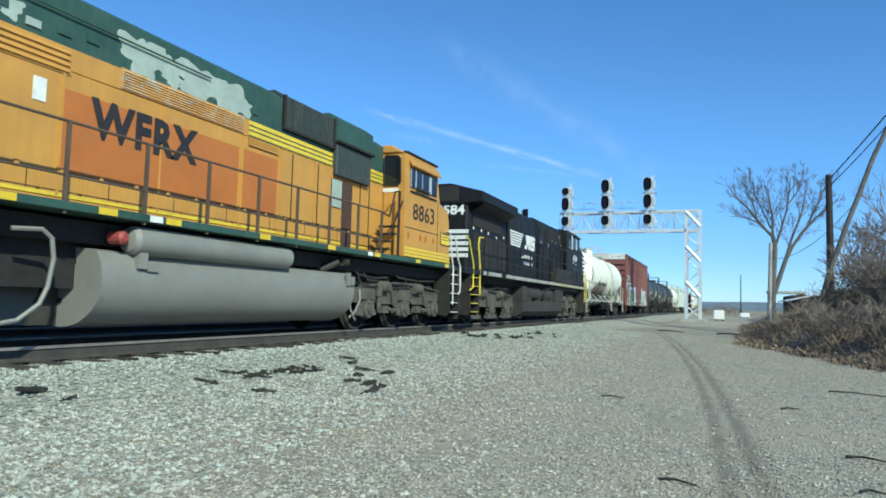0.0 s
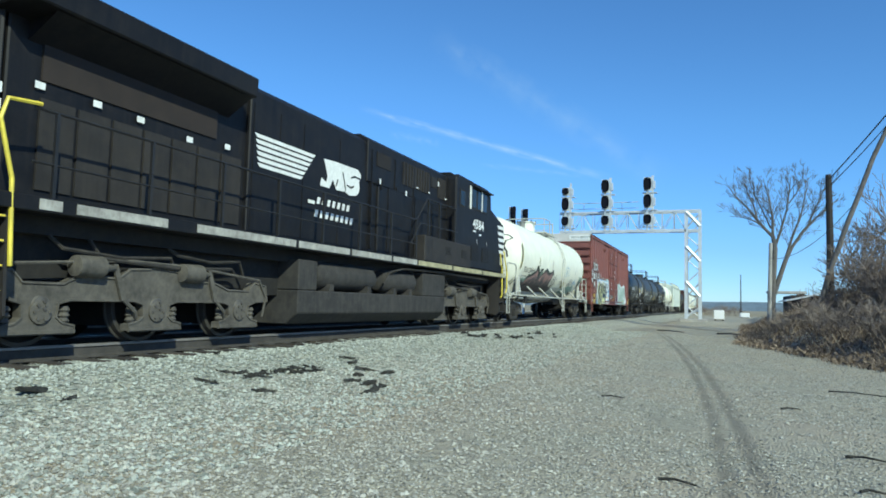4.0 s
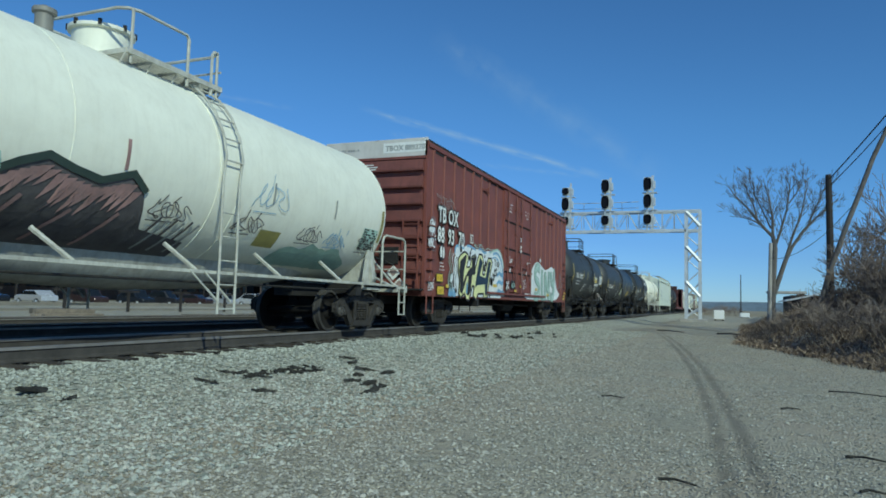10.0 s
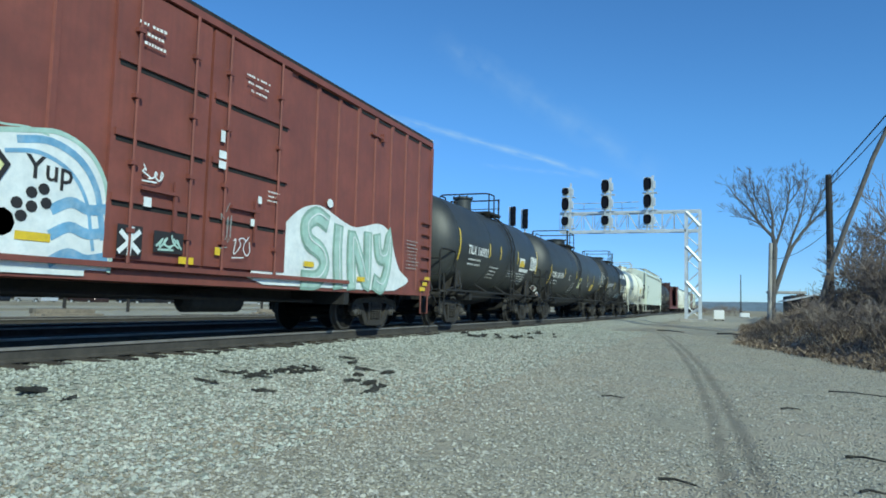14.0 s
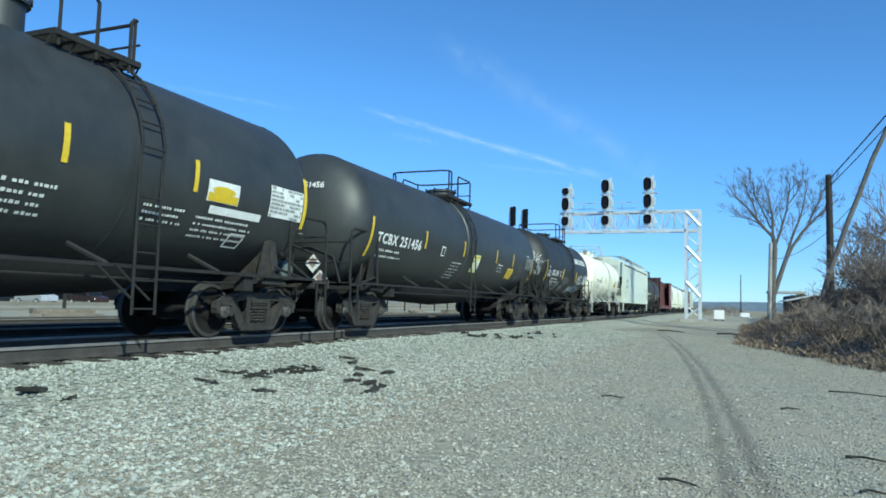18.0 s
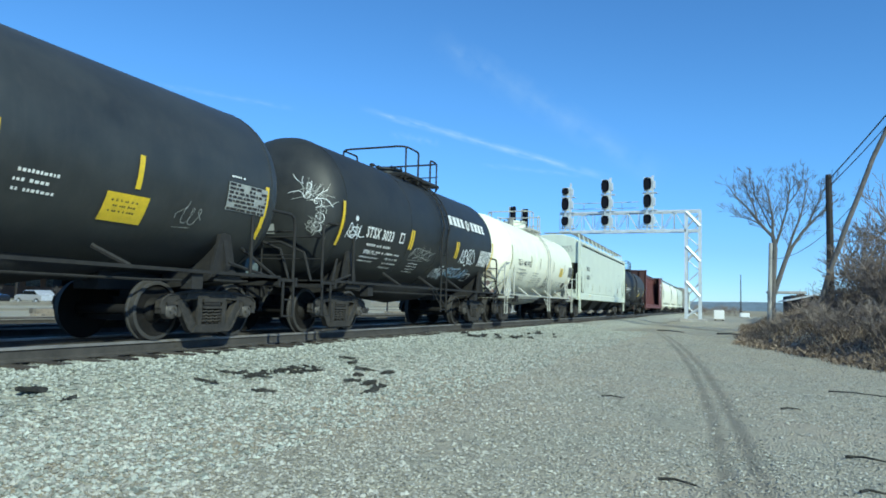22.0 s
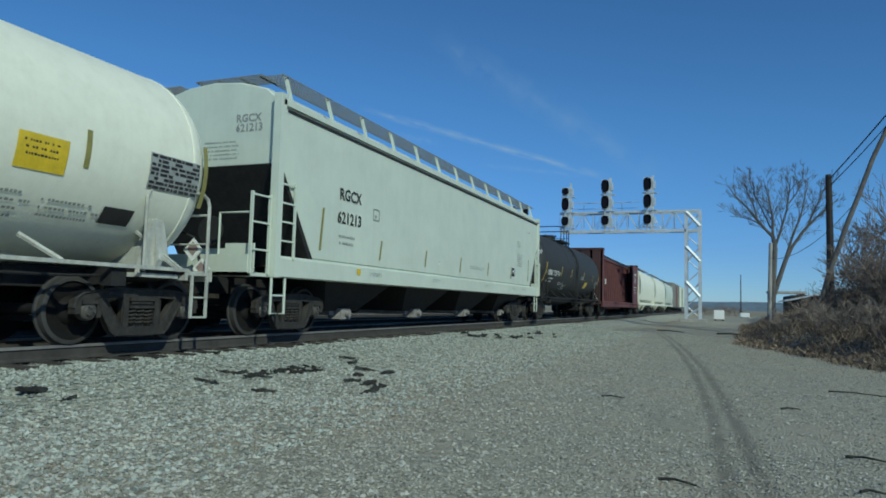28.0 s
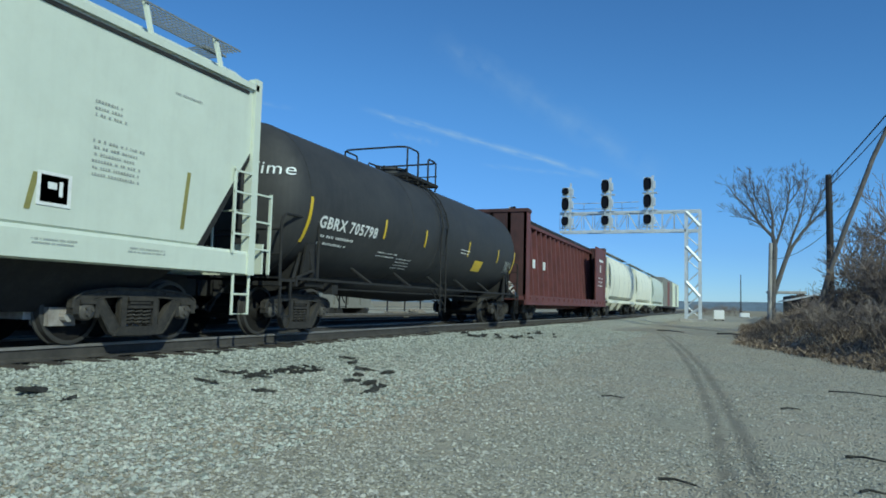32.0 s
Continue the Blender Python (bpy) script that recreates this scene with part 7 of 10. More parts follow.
def boxcar():
    s = 66.65
    c = car("boxcar", "brown-red ribbed boxcar covered in spray paint", "boxcar", s)
    L = lambda a: a - s
    y0, y1, z0, z1, h = L(57.9), L(75.42), 1.0, 5.10, 1.56
    part("body", Geo().box(-h, h, y0, y1, z0, z1 - 0.06), M_BROWN, c)
    part("roof", Geo().prism([(-h - 0.04, z1 - 0.10), (0, z1 - 0.03), (h + 0.04, z1 - 0.10), (h + 0.04, z1 - 0.03), (0, z1 + 0.04), (-h - 0.04, z1 - 0.03)], y0 + 0.02, y1 - 0.02), M_UNDER, c, "dark weathered roof")
    part("side_sill", Geo().box(-h - 0.02, h + 0.02, y0, y1, 0.86, 1.0), M_BROWN, c)
    part("roof_rail", Geo().box(h - 0.01, h + 0.05, y0, y1, z1 - 0.22, z1 - 0.10).box(-h - 0.05, -h + 0.01, y0, y1, z1 - 0.22, z1 - 0.10), M_BROWN, c)

    part("brake_platform", Geo().box(0.2, 1.1, y0 - 0.42, y0 - 0.05, 1.12, 1.17), M_UNDER, c)
    part("hand_brake", Geo().box(-0.35, 0.15, y0 - 0.36, y0 - 0.14, 1.95, 2.55).turn([(y0 - 0.36, 0.1), (y0 - 0.42, 0.28), (y0 - 0.46, 0.28)], 18, "y", (-0.45, 2.25)), M_UNDER, c, "rusty hand brake with a spoked wheel", bevel=0.02)
    part("end_plate", Geo().box(0.28, 0.85, y0 - 0.18, y0 - 0.13, 1.7, 2.15), M_UNDER, c)

    def post():
        return Geo().prism([(0, -0.055), (0.035, -0.04), (0.035, 0.04), (0, 0.055)], 1.0, 4.88, "z").mesh("side_post", M_BROWN)

    for i in range(22):
        a = y0 + 0.42 + i * 0.816
        if L(64.7) < a < L(69.0):
            continue
        for sd in (1, -1):
            part("side_post", shared("box post", post), None, c, at=(sd * h, a, 0)).rotation_euler = (0, 0, 0 if sd > 0 else math.pi)
    # dark slots under the roof rail
    for i in range(21):
        a = y0 + 0.52 + i * 0.816
        part("roof_slot", Geo().box(h - 0.01, h + 0.012, a, a + 0.62, 4.80, 4.86), M_UNDER, c)
    # paired doors with bars
    for a, b in ((64.85, 66.62), (66.68, 68.75)):
        d = part("door", Geo().box(h, h + 0.06, L(a), L(b), 1.15, 4.82), M_BROWN, c, "ribbed sliding door")
        for z in (1.9, 2.75, 3.75):
            part("door_rib", Geo().prism([(L(a) + 0.05, z), (L(b) - 0.05, z), (L(b) - 0.05, z + 0.09), (L(a) + 0.05, z + 0.09)], h + 0.06, h + 0.10, "x"), M_BROWN, d)
            # thin dark strip on the door just below each rib
            part("rib_gap", Geo().box(h + 0.055, h + 0.064, L(a) + 0.08, L(b) - 0.08, z - 0.07, z), M_UNDER, d)
        for u in (a + 0.35, b - 0.35):
            part("lock_bar", Geo().tube([(h + 0.11, L(u), 1.1), (h + 0.11, L(u), 4.85)], 0.025), M_BROWN, d)
            for z in (1.5, 2.4, 3.3, 4.2):
                part("bar_guide", Geo().box(h + 0.05, h + 0.14, L(u) - 0.06, L(u) + 0.06, z, z + 0.06), M_BROWN, d)
        part("door_lever", Geo().box(h + 0.1, h + 0.14, L(a + 0.5), L(a + 1.2), 2.1, 2.15).box(h + 0.1, h + 0.13, L(a + 1.1), L(a + 1.16), 1.6, 2.3), M_BROWN, d)
    part("door_track", Geo().box(h, h + 0.12, L(63.0), L(71.0), 1.03, 1.10).box(h, h + 0.10, L(63.0), L(71.0), 4.86, 4.92), M_BROWN, c)
    # corrugated ends, with a white panel on top
    for y, w in ((y0, -1), (y1, 1)):
        part("end_panel", Geo().box(-h - 0.02, h + 0.02, min(y, y + w * 0.05), max(y, y + w * 0.05), 4.62, 5.12), M_ENDWHITE, c, "white end panel", bevel=0.01)
        part("end_panel_edge", Geo().box(-h, h, min(y, y + w * 0.09), max(y, y + w * 0.09), 4.55, 4.62), M_BROWN, c)
        for i in range(7):
            z = 1.45 + 0.46 * i
            part("end_rib", Geo().prism([(0, z), (w * 0.15, z + 0.005), (w * 0.16, z + 0.05), (w * 0.10, z + 0.31), (0, z + 0.335)], -h + 0.07, h - 0.07, "x"), M_ENDBROWN, c, at=(0, y, 0))
        for sx in (1, -1):
            part("corner_post", Geo().box(sx * h - 0.06, sx * h + 0.03, y - 0.05, y + 0.05, 0.86, 5.04), M_BROWN, c)
            # end and side ladders
            g = Geo()
            for xx in (sx * (h - 0.15), sx * (h - 0.6)):
                g.box(xx - 0.02, xx + 0.02, y + w * 0.14 - 0.02, y + w * 0.14 + 0.02, 1.1, 2.9)
            for k in range(6):
                x0, x1 = sorted((sx * (h - 0.15), sx * (h - 0.6)))
                g.box(x0, x1, y + w * 0.15 - 0.012, y + w * 0.15 + 0.012, 1.25 + 0.3 * k, 1.275 + 0.3 * k)
            part("end_ladder", g, M_BROWN, c)
            for k in range(6):
                a, b = sorted((y - w * 0.08, y - w * 0.55))
                part("side_grab", Geo().box(min(sx * h, sx * (h + 0.09)), max(sx * h, sx * (h + 0.09)), a, b, 1.25 + 0.3 * k, 1.275 + 0.3 * k), M_BROWN, c)
            part("stirrup_step", hoop([(sx * (h + 0.03), y - w * 0.1, 0.95), (sx * (h + 0.03), y - w * 0.1, 0.40), (sx * (h + 0.03), y - w * 0.55, 0.40), (sx * (h + 0.03), y - w * 0.55, 0.95)], 0.02), M_BROWN, c)
        part("crossover", Geo().box(-h, h, min(y, y + w * 0.3), max(y, y + w * 0.3), 1.0, 1.04), M_UNDER, c)
        coupler(c, y + w * 0.15, w)
        freight_truck(c, L(60.05) if w < 0 else L(73.25))
    part("centre_sill", Geo().box(-0.25, 0.25, y0, y1, 0.62, 0.9).box(-h, h, L(62.2), L(62.4), 0.6, 0.9).box(-h, h, L(71), L(71.2), 0.6, 0.9).box(-1.1, -0.6, L(64), L(65), 0.45, 0.85).tube([(0.9, L(62.5), 0.7), (0.9, L(70.8), 0.65)], 0.04), M_UNDER, c)
    part("air_tank", Geo().turn([(L(67.2), 0.1), (L(67.3), 0.2), (L(68.6), 0.2), (L(68.7), 0.1)], 14, "y", (0.7, 0.62)), M_UNDER, c, smooth=True)
    # hanging bracket hardware
    for a in (62.4, 71.9):
        part("placard_holder", Geo().box(h, h + 0.07, L(a), L(a + 0.6), 4.42, 4.47).box(h, h + 0.1, L(a + 0.5), L(a + 0.6), 4.36, 4.56), M_BROWN, c)
    put = on_wall(h + 0.035)
    g = Geo()

    def shadowed(text, u, v, size, stretch=1.0):
        vv, f = letters(text, size)
        for du, dv in ((0.05, -0.04), (0.06, 0.02), (0, -0.06), (-0.045, 0.03), (-0.03, -0.03), (0.03, 0.05)):
            g.add([put(u + a * stretch + du, v + b + dv, 0.008) for a, b in vv], f, INK)
        words(g, put, text, u, v, size, WHITE, 0.014, stretch)

    for text, u, v in (("TB", 58.66, 2.95), ("OX", 59.42, 2.95), ("88", 58.64, 2.38), ("93", 59.42, 2.38), ("70", 60.26, 2.38)):
        shadowed(text, L(u), v, 0.42, 0.84)
    blob(g, put, [(L(59.0 + 0.22 * math.cos(i * 0.449)), 2.10 + 0.24 * math.sin(i * 0.449)) for i in range(14)], INK, 0.012)
    for u in (58.91, 59.09):
        blob(g, put, [(L(u + 0.075 * math.cos(i * 0.449)), 2.10 + 0.17 * math.sin(i * 0.449)) for i in range(14)], WHITE, 0.020)
    small_print(g, put, L(58.8), 1.78, 0.4, 3, 0.06, WHITE)
    for u, v, w, z in ((58.64, 1.28, 0.44, 0.20), (58.72, 0.92, 0.46, 0.22)):
        bars(g, put, L(u) - 0.03, v - 0.03, w + 0.06, z + 0.06, INK, 0.008)
        bars(g, put, L(u), v, w, z, YEL, 0.014)
        small_print(g, lambda a, b, lift=0: put(a, b, 0.02), L(u) + 0.06, v + 0.11, w - 0.1, 2, 0.035, INK)
    for u in (59.35, 74.95):
        bars(g, put, L(u), 1.12, 0.3, 0.10, YEL)
    stroke(g, put, [(L(61.29), 2.58), (L(61.29), 2.82), (L(61.53), 2.82), (L(61.53), 2.58), (L(61.29), 2.58)], 0.03, WHITE)
    bars(g, put, L(61.37), 2.64, 0.08, 0.12, WHITE)
    blob(g, put, [(L(u), v) for u, v in rounded([(58.0, 2.25), (58.05, 2.75), (58.2, 3.0), (58.42, 3.02), (58.55, 2.8), (58.5, 2.55), (58.56, 2.2), (58.4, 2.08)], True)], TGREY, 0.009)
    tag_row(g, put, L(58.04), 2.60, 0.36, 0.30, TWHITE, 41, 0.05, 3)
    tag_row(g, put, L(58.02), 2.20, 0.40, 0.26, TWHITE, 42, 0.04, 4)
    scrawl(g, put, L(58.05), 1.05, 0.4, 0.25, TWHITE, 43, 0.03, 4)
    scrawl(g, put, L(58.6), 3.3, 1.2, 0.4, FAINT, 44, 0.02, 4)
    # large piece: white cloud, cream-edged dark letters, blue fills
    cloud = rounded([(59.92, 1.4), (59.98, 2.0), (60.05, 2.36), (60.3, 2.42), (60.75, 2.40), (61.15, 2.50), (61.6, 2.46), (62.0, 2.42), (62.3, 2.50), (62.7, 2.40), (63.1, 2.46), (63.6, 2.46), (64.1, 2.46), (64.6, 2.42)])
    blob(g, put, [(L(u), v) for u, v in cloud + [(64.6, 0.9), (60.05, 0.9)]], TWHITE, 0.0095)
    for a, b in ((6, 17), (19, 27), (30, 39), (41, 51)):
        stroke(g, put, [(L(u), v - 0.03) for u, v in cloud[a:b]], 0.08, TBLUE, 0.0115)
    stroke(g, put, [(L(u + 0.02), v + 0.07 + 0.02 * math.sin(u * 9)) for u, v in cloud[24:48]], 0.025, TGREEN, 0.0115)
    stroke(g, put, [(L(u + 0.05), v + 0.13 + 0.03 * math.sin(u * 14)) for u, v in cloud[22:34]], 0.02, TSAGE, 0.0115)
    for i, (u, k) in enumerate(((59.55, TGREEN), (59.68, TSAGE), (59.82, TWHITE), (59.94, INK), (60.1, INK))):
        stroke(g, put, [(L(a), b) for a, b in rounded([(u + 0.1, 2.25 - 0.05 * i), (u - 0.02, 1.95), (u + 0.1, 1.65), (u - 0.05, 1.35), (u + 0.12, 1.05)])], 0.035, k, 0.013)
    blob(g, put, wavy(L(59.55), L(60.15), 0.86, 1.12, 2, 8, 0.05), TBLUE, 0.012)
    blob(g, put, [(L(59.55), 1.1), (L(59.62), 1.5), (L(59.95), 1.62), (L(60.0), 1.15)], INK, 0.0135)
    blob(g, put, [(L(59.65), 1.3), (L(59.72), 1.5), (L(59.9), 1.55), (L(59.85), 1.32)], TWHITE, 0.0155)
    body = [(60.23, 1.97), (60.44, 2.13), (60.8, 2.26), (61.09, 2.21), (61.15, 2.06), (61.0, 1.8), (61.29, 1.81), (61.46, 2.15), (61.79, 2.23), (61.88, 2.15), (61.68, 1.86), (61.6, 1.62), (61.7, 1.61), (61.95, 2.04), (62.15, 2.28), (62.45, 2.28), (62.61, 2.05), (62.5, 1.66), (62.7, 1.63), (63.07, 2.21), (63.37, 2.23), (63.52, 2.08), (63.36, 1.8), (63.14, 1.2), (63.04, 0.89), (62.63, 0.87), (62.66, 1.02), (62.1, 1.0), (61.9, 0.80)]
    body += [(61.62, 0.93), (61.7, 1.21), (61.53, 1.25), (61.25, 0.78), (61.01, 0.80), (60.81, 0.99), (60.59, 0.89), (60.52, 0.83), (60.32, 0.98), (60.39, 1.38), (60.27, 1.61)]
    blob(g, put, [(L(u), v) for u, v in body], TCREAM, 0.017)
    stroke(g, put, [(L(u), v) for u, v in body + body[:1]], 0.06, INK, 0.019)
    for k, shape in ((INK, [(60.43, 1.96), (60.89, 2.18), (60.97, 2.13), (60.76, 1.66), (60.7, 1.32), (60.94, 1.55), (61.01, 1.47), (60.64, 0.96), (60.45, 1.05), (60.47, 1.42), (60.37, 1.66)]), (INK, [(61.46, 2.11), (61.83, 2.19), (61.78, 1.97), (61.8, 1.64), (61.5, 1.57), (61.41, 1.11), (61.23, 0.94), (61.05, 0.95), (61.15, 1.27), (61.19, 1.53), (60.89, 1.51), (61.17, 1.71), (61.48, 1.84)]), (TNAVY, [(62.04, 1.81), (62.23, 2.2), (62.51, 2.04), (62.24, 1.59), (62.83, 1.54), (63.12, 2.11), (63.38, 2.09), (63.09, 1.41), (62.95, 0.94), (62.83, 0.98), (62.78, 1.33), (62.0, 1.28), (61.87, 1.2), (61.83, 1.31)])):
        blob(g, put, [(L(u), v) for u, v in shape], k, 0.030)
    blob(g, put, [(L(60.95), 1.0), (L(61.0), 1.35), (L(61.12), 1.3), (L(61.08), 0.98)], TBLUE, 0.033)
    for u, v, r in ((60.5, 2.3, 0.10), (60.42, 2.42, 0.05), (61.33, 2.26, 0.07), (61.27, 2.10, 0.10), (61.42, 2.38, 0.05), (62.75, 2.25, 0.06), (62.85, 2.02, 0.09), (62.7, 1.86, 0.12), (63.5, 1.45, 0.16), (63.36, 0.98, 0.08), (60.15, 1.05, 0.08)):
        blob(g, put, [(L(u + r * math.cos(j * 0.7)), v + r * math.sin(j * 0.7)) for j in range(9)], INK, 0.0145)
    # smaller pale green piece: rounded edge, fat letter-like strokes with a sage rim
    cloud = rounded([(67.75, 1.02), (68.1, 1.42), (68.7, 2.0), (69.25, 2.38), (69.9, 2.52), (70.6, 2.36), (71.2, 2.25), (71.7, 2.32), (72.4, 2.45), (72.95, 2.3), (73.25, 1.8), (73.55, 1.45), (74.05, 1.2), (73.3, 0.95)])
    blob(g, put, [(L(u), v) for u, v in cloud + [(72.9, 0.93), (68.2, 0.92)]], TWHITE, 0.010)
    fat = ([(70.1, 2.22), (69.75, 2.3), (69.42, 2.1), (69.5, 1.8), (69.95, 1.62), (70.1, 1.35), (69.85, 1.08), (69.4, 1.05)], [(70.6, 2.12), (70.58, 1.7), (70.64, 1.02)], [(71.2, 1.02), (71.15, 1.98), (71.5, 1.6), (71.85, 1.1), (71.85, 2.1)], [(72.3, 2.1), (72.42, 1.72), (72.75, 1.75), (72.9, 2.2), (72.85, 1.5), (72.6, 1.05), (72.25, 1.1)])
    for k, w, lift in ((TSAGE, 0.38, 0.016), (TGREEN, 0.27, 0.026)):
        for i, pts in enumerate(fat):
            stroke(g, put, [(L(u), v) for u, v in rounded(pts)], w, k, lift + 0.0006 * i)
    for pts in fat:
        stroke(g, put, [(L(u + 0.05), v + 0.05) for u, v in rounded(pts)], 0.03, TWHITE, 0.038)
    blob(g, put, [(L(70.25 + 0.12 * math.cos(j * 0.8)), 2.62 + 0.09 * math.sin(j * 0.8)) for j in range(8)], TWHITE, 0.012)
    # end of the large piece: white field, blue double rim, small tag and dots
    field = rounded([(63.3, 2.42), (63.75, 2.52), (64.15, 2.58), (64.55, 2.44), (64.8, 2.14), (64.9, 1.75), (64.98, 1.3), (64.95, 0.98)])
    blob(g, put, [(L(u), v) for u, v in field + [(63.3, 0.96)]], TWHITE, 0.0145)
    stroke(g, put, [(L(u), v) for u, v in field], 0.06, TGREEN, 0.0165)
    for d, w in ((0.16, 0.09), (0.36, 0.05)):
        stroke(g, put, [(L(u - d * 0.7), v - d * 0.8) for u, v in field[4:-6]], w, TBLUE, 0.017)
    for z in (1.72, 1.42, 1.1):
        stroke(g, put, [(L(u), v) for u, v in rounded([(64.12, z - 0.05), (64.35, z + 0.06), (64.6, z), (64.88, z + 0.05)])], 0.13, TBLUE, 0.019)
    words(g, put, "Yup", L(63.74), 1.99, 0.26, INK, 0.022, fit=0.62, bold=0.018)
    for u, v in ((63.66, 1.68), (63.83, 1.82), (64.02, 1.72), (63.84, 1.66), (63.98, 1.88), (63.72, 1.54)):
        blob(g, put, [(L(u + 0.075 * math.cos(j * 0.785)), v + 0.07 * math.sin(j * 0.785)) for j in range(8)], INK, 0.022)
    bars(g, put, L(63.66), 1.27, 0.44, 0.10, YEL, 0.024)
    for u, v in ((69.35, 1.3), (71.4, 1.1), (74.7, 0.98), (75.0, 1.25)):
        bars(g, put, L(u), v, 0.34, 0.10, YEL, 0.044)
    small_print(g, put, L(73.9), 2.2, 0.75, 9, 0.055, FAINT)
    seal(c, g, "white road number over large cloud-like spray-painted pieces")
    g = Geo()
    dp = on_wall(h + 0.105)
    for i in range(3):
        small_print(g, dp, L(65.1 + 0.06 * i), 4.33 - 0.13 * i, 0.66 - 0.1 * i, 1, 0.075, WHITE)
        small_print(g, dp, L(67.36 + 0.06 * i), 4.33 - 0.12 * i, 0.74 - 0.1 * i, 1, 0.065, WHITE)
    for u, v, w, z, k in ((66.86, 3.1, 0.1, 0.18, TWHITE), (66.84, 2.84, 0.17, 0.12, TWHITE), (66.84, 2.68, 0.17, 0.12, TWHITE), (65.4, 1.88, 0.14, 0.13, TWHITE), (67.68, 1.87, 0.10, 0.12, TWHITE), (67.85, 2.27, 0.10, 0.12, TWHITE)):
        bars(g, dp, L(u), v, w, z, k)
    scrawl(g, dp, L(65.35), 2.24, 0.36, 0.16, TWHITE, 71, 0.03, 2)
    scrawl(g, dp, L(67.25), 1.35, 0.4, 0.3, TWHITE, 72, 0.025, 2)
    bars(g, dp, L(65.0), 1.2, 0.42, 0.4, INK, 0.008)
    for pts in (((65.04, 1.25), (65.36, 1.52)), ((65.06, 1.5), (65.36, 1.26)), ((65.2, 1.22), (65.24, 1.56))):
        stroke(g, dp, [(L(u), v) for u, v in pts], 0.07, TWHITE, 0.014)
    bars(g, dp, L(65.62), 1.28, 0.56, 0.3, INK, 0.008)
    scrawl(g, dp, L(65.7), 1.34, 0.4, 0.16, TGREEN, 62, 0.04, 3)
    bars(g, dp, L(66.85), 1.33, 0.12, 0.12, YEL)
    bars(g, dp, L(66.1), 1.15, 0.3, 0.1, YEL)
    small_print(g, dp, L(68.1), 2.5, 0.4, 3, 0.05, WHITE)
    scrawl(g, dp, L(66.95), 1.5, 0.25, 0.5, FAINT, 63, 0.02, 2)
    seal(c, g, "small white door stencils")
    g = Geo()
    hp = lambda u, v, lift=0.01: (u, y0 - 0.052 - lift, v)
    v, f = letters("TBOX 889370", 0.14)
    bars(g, hp, 0.25, 4.74, 1.27, 0.28, WHITE, 0.004)
    g.add([hp(0.32 + 0.98 * a, 4.80 + b) for a, b in v], f, FAINT)
    small_print(g, hp, -1.25, 4.85, 0.9, 1, 0.09, FAINT)
    hp2 = lambda u, v, lift=0.01: (u, y0 - 0.155 - lift, v)
    for z in (4.39, 3.93, 3.47):
        for k, w0 in enumerate((0.24, 0.5, 0.4)):
            bars(g, hp2, -0.1 - w0 / 2, z - 0.065 * k, w0, 0.03, WHITE)
    seal(c, g, "grey number on the end panel")


boxcar()


# ---- covered hoppers ----
M_GATE = mat("dusty_pale_gate", (0.30, 0.28, 0.26), 0.7, 0, 0.3, 4, 0.1, dirt=(0.16, 0.11, 0.09), dirt_amount=0.6)


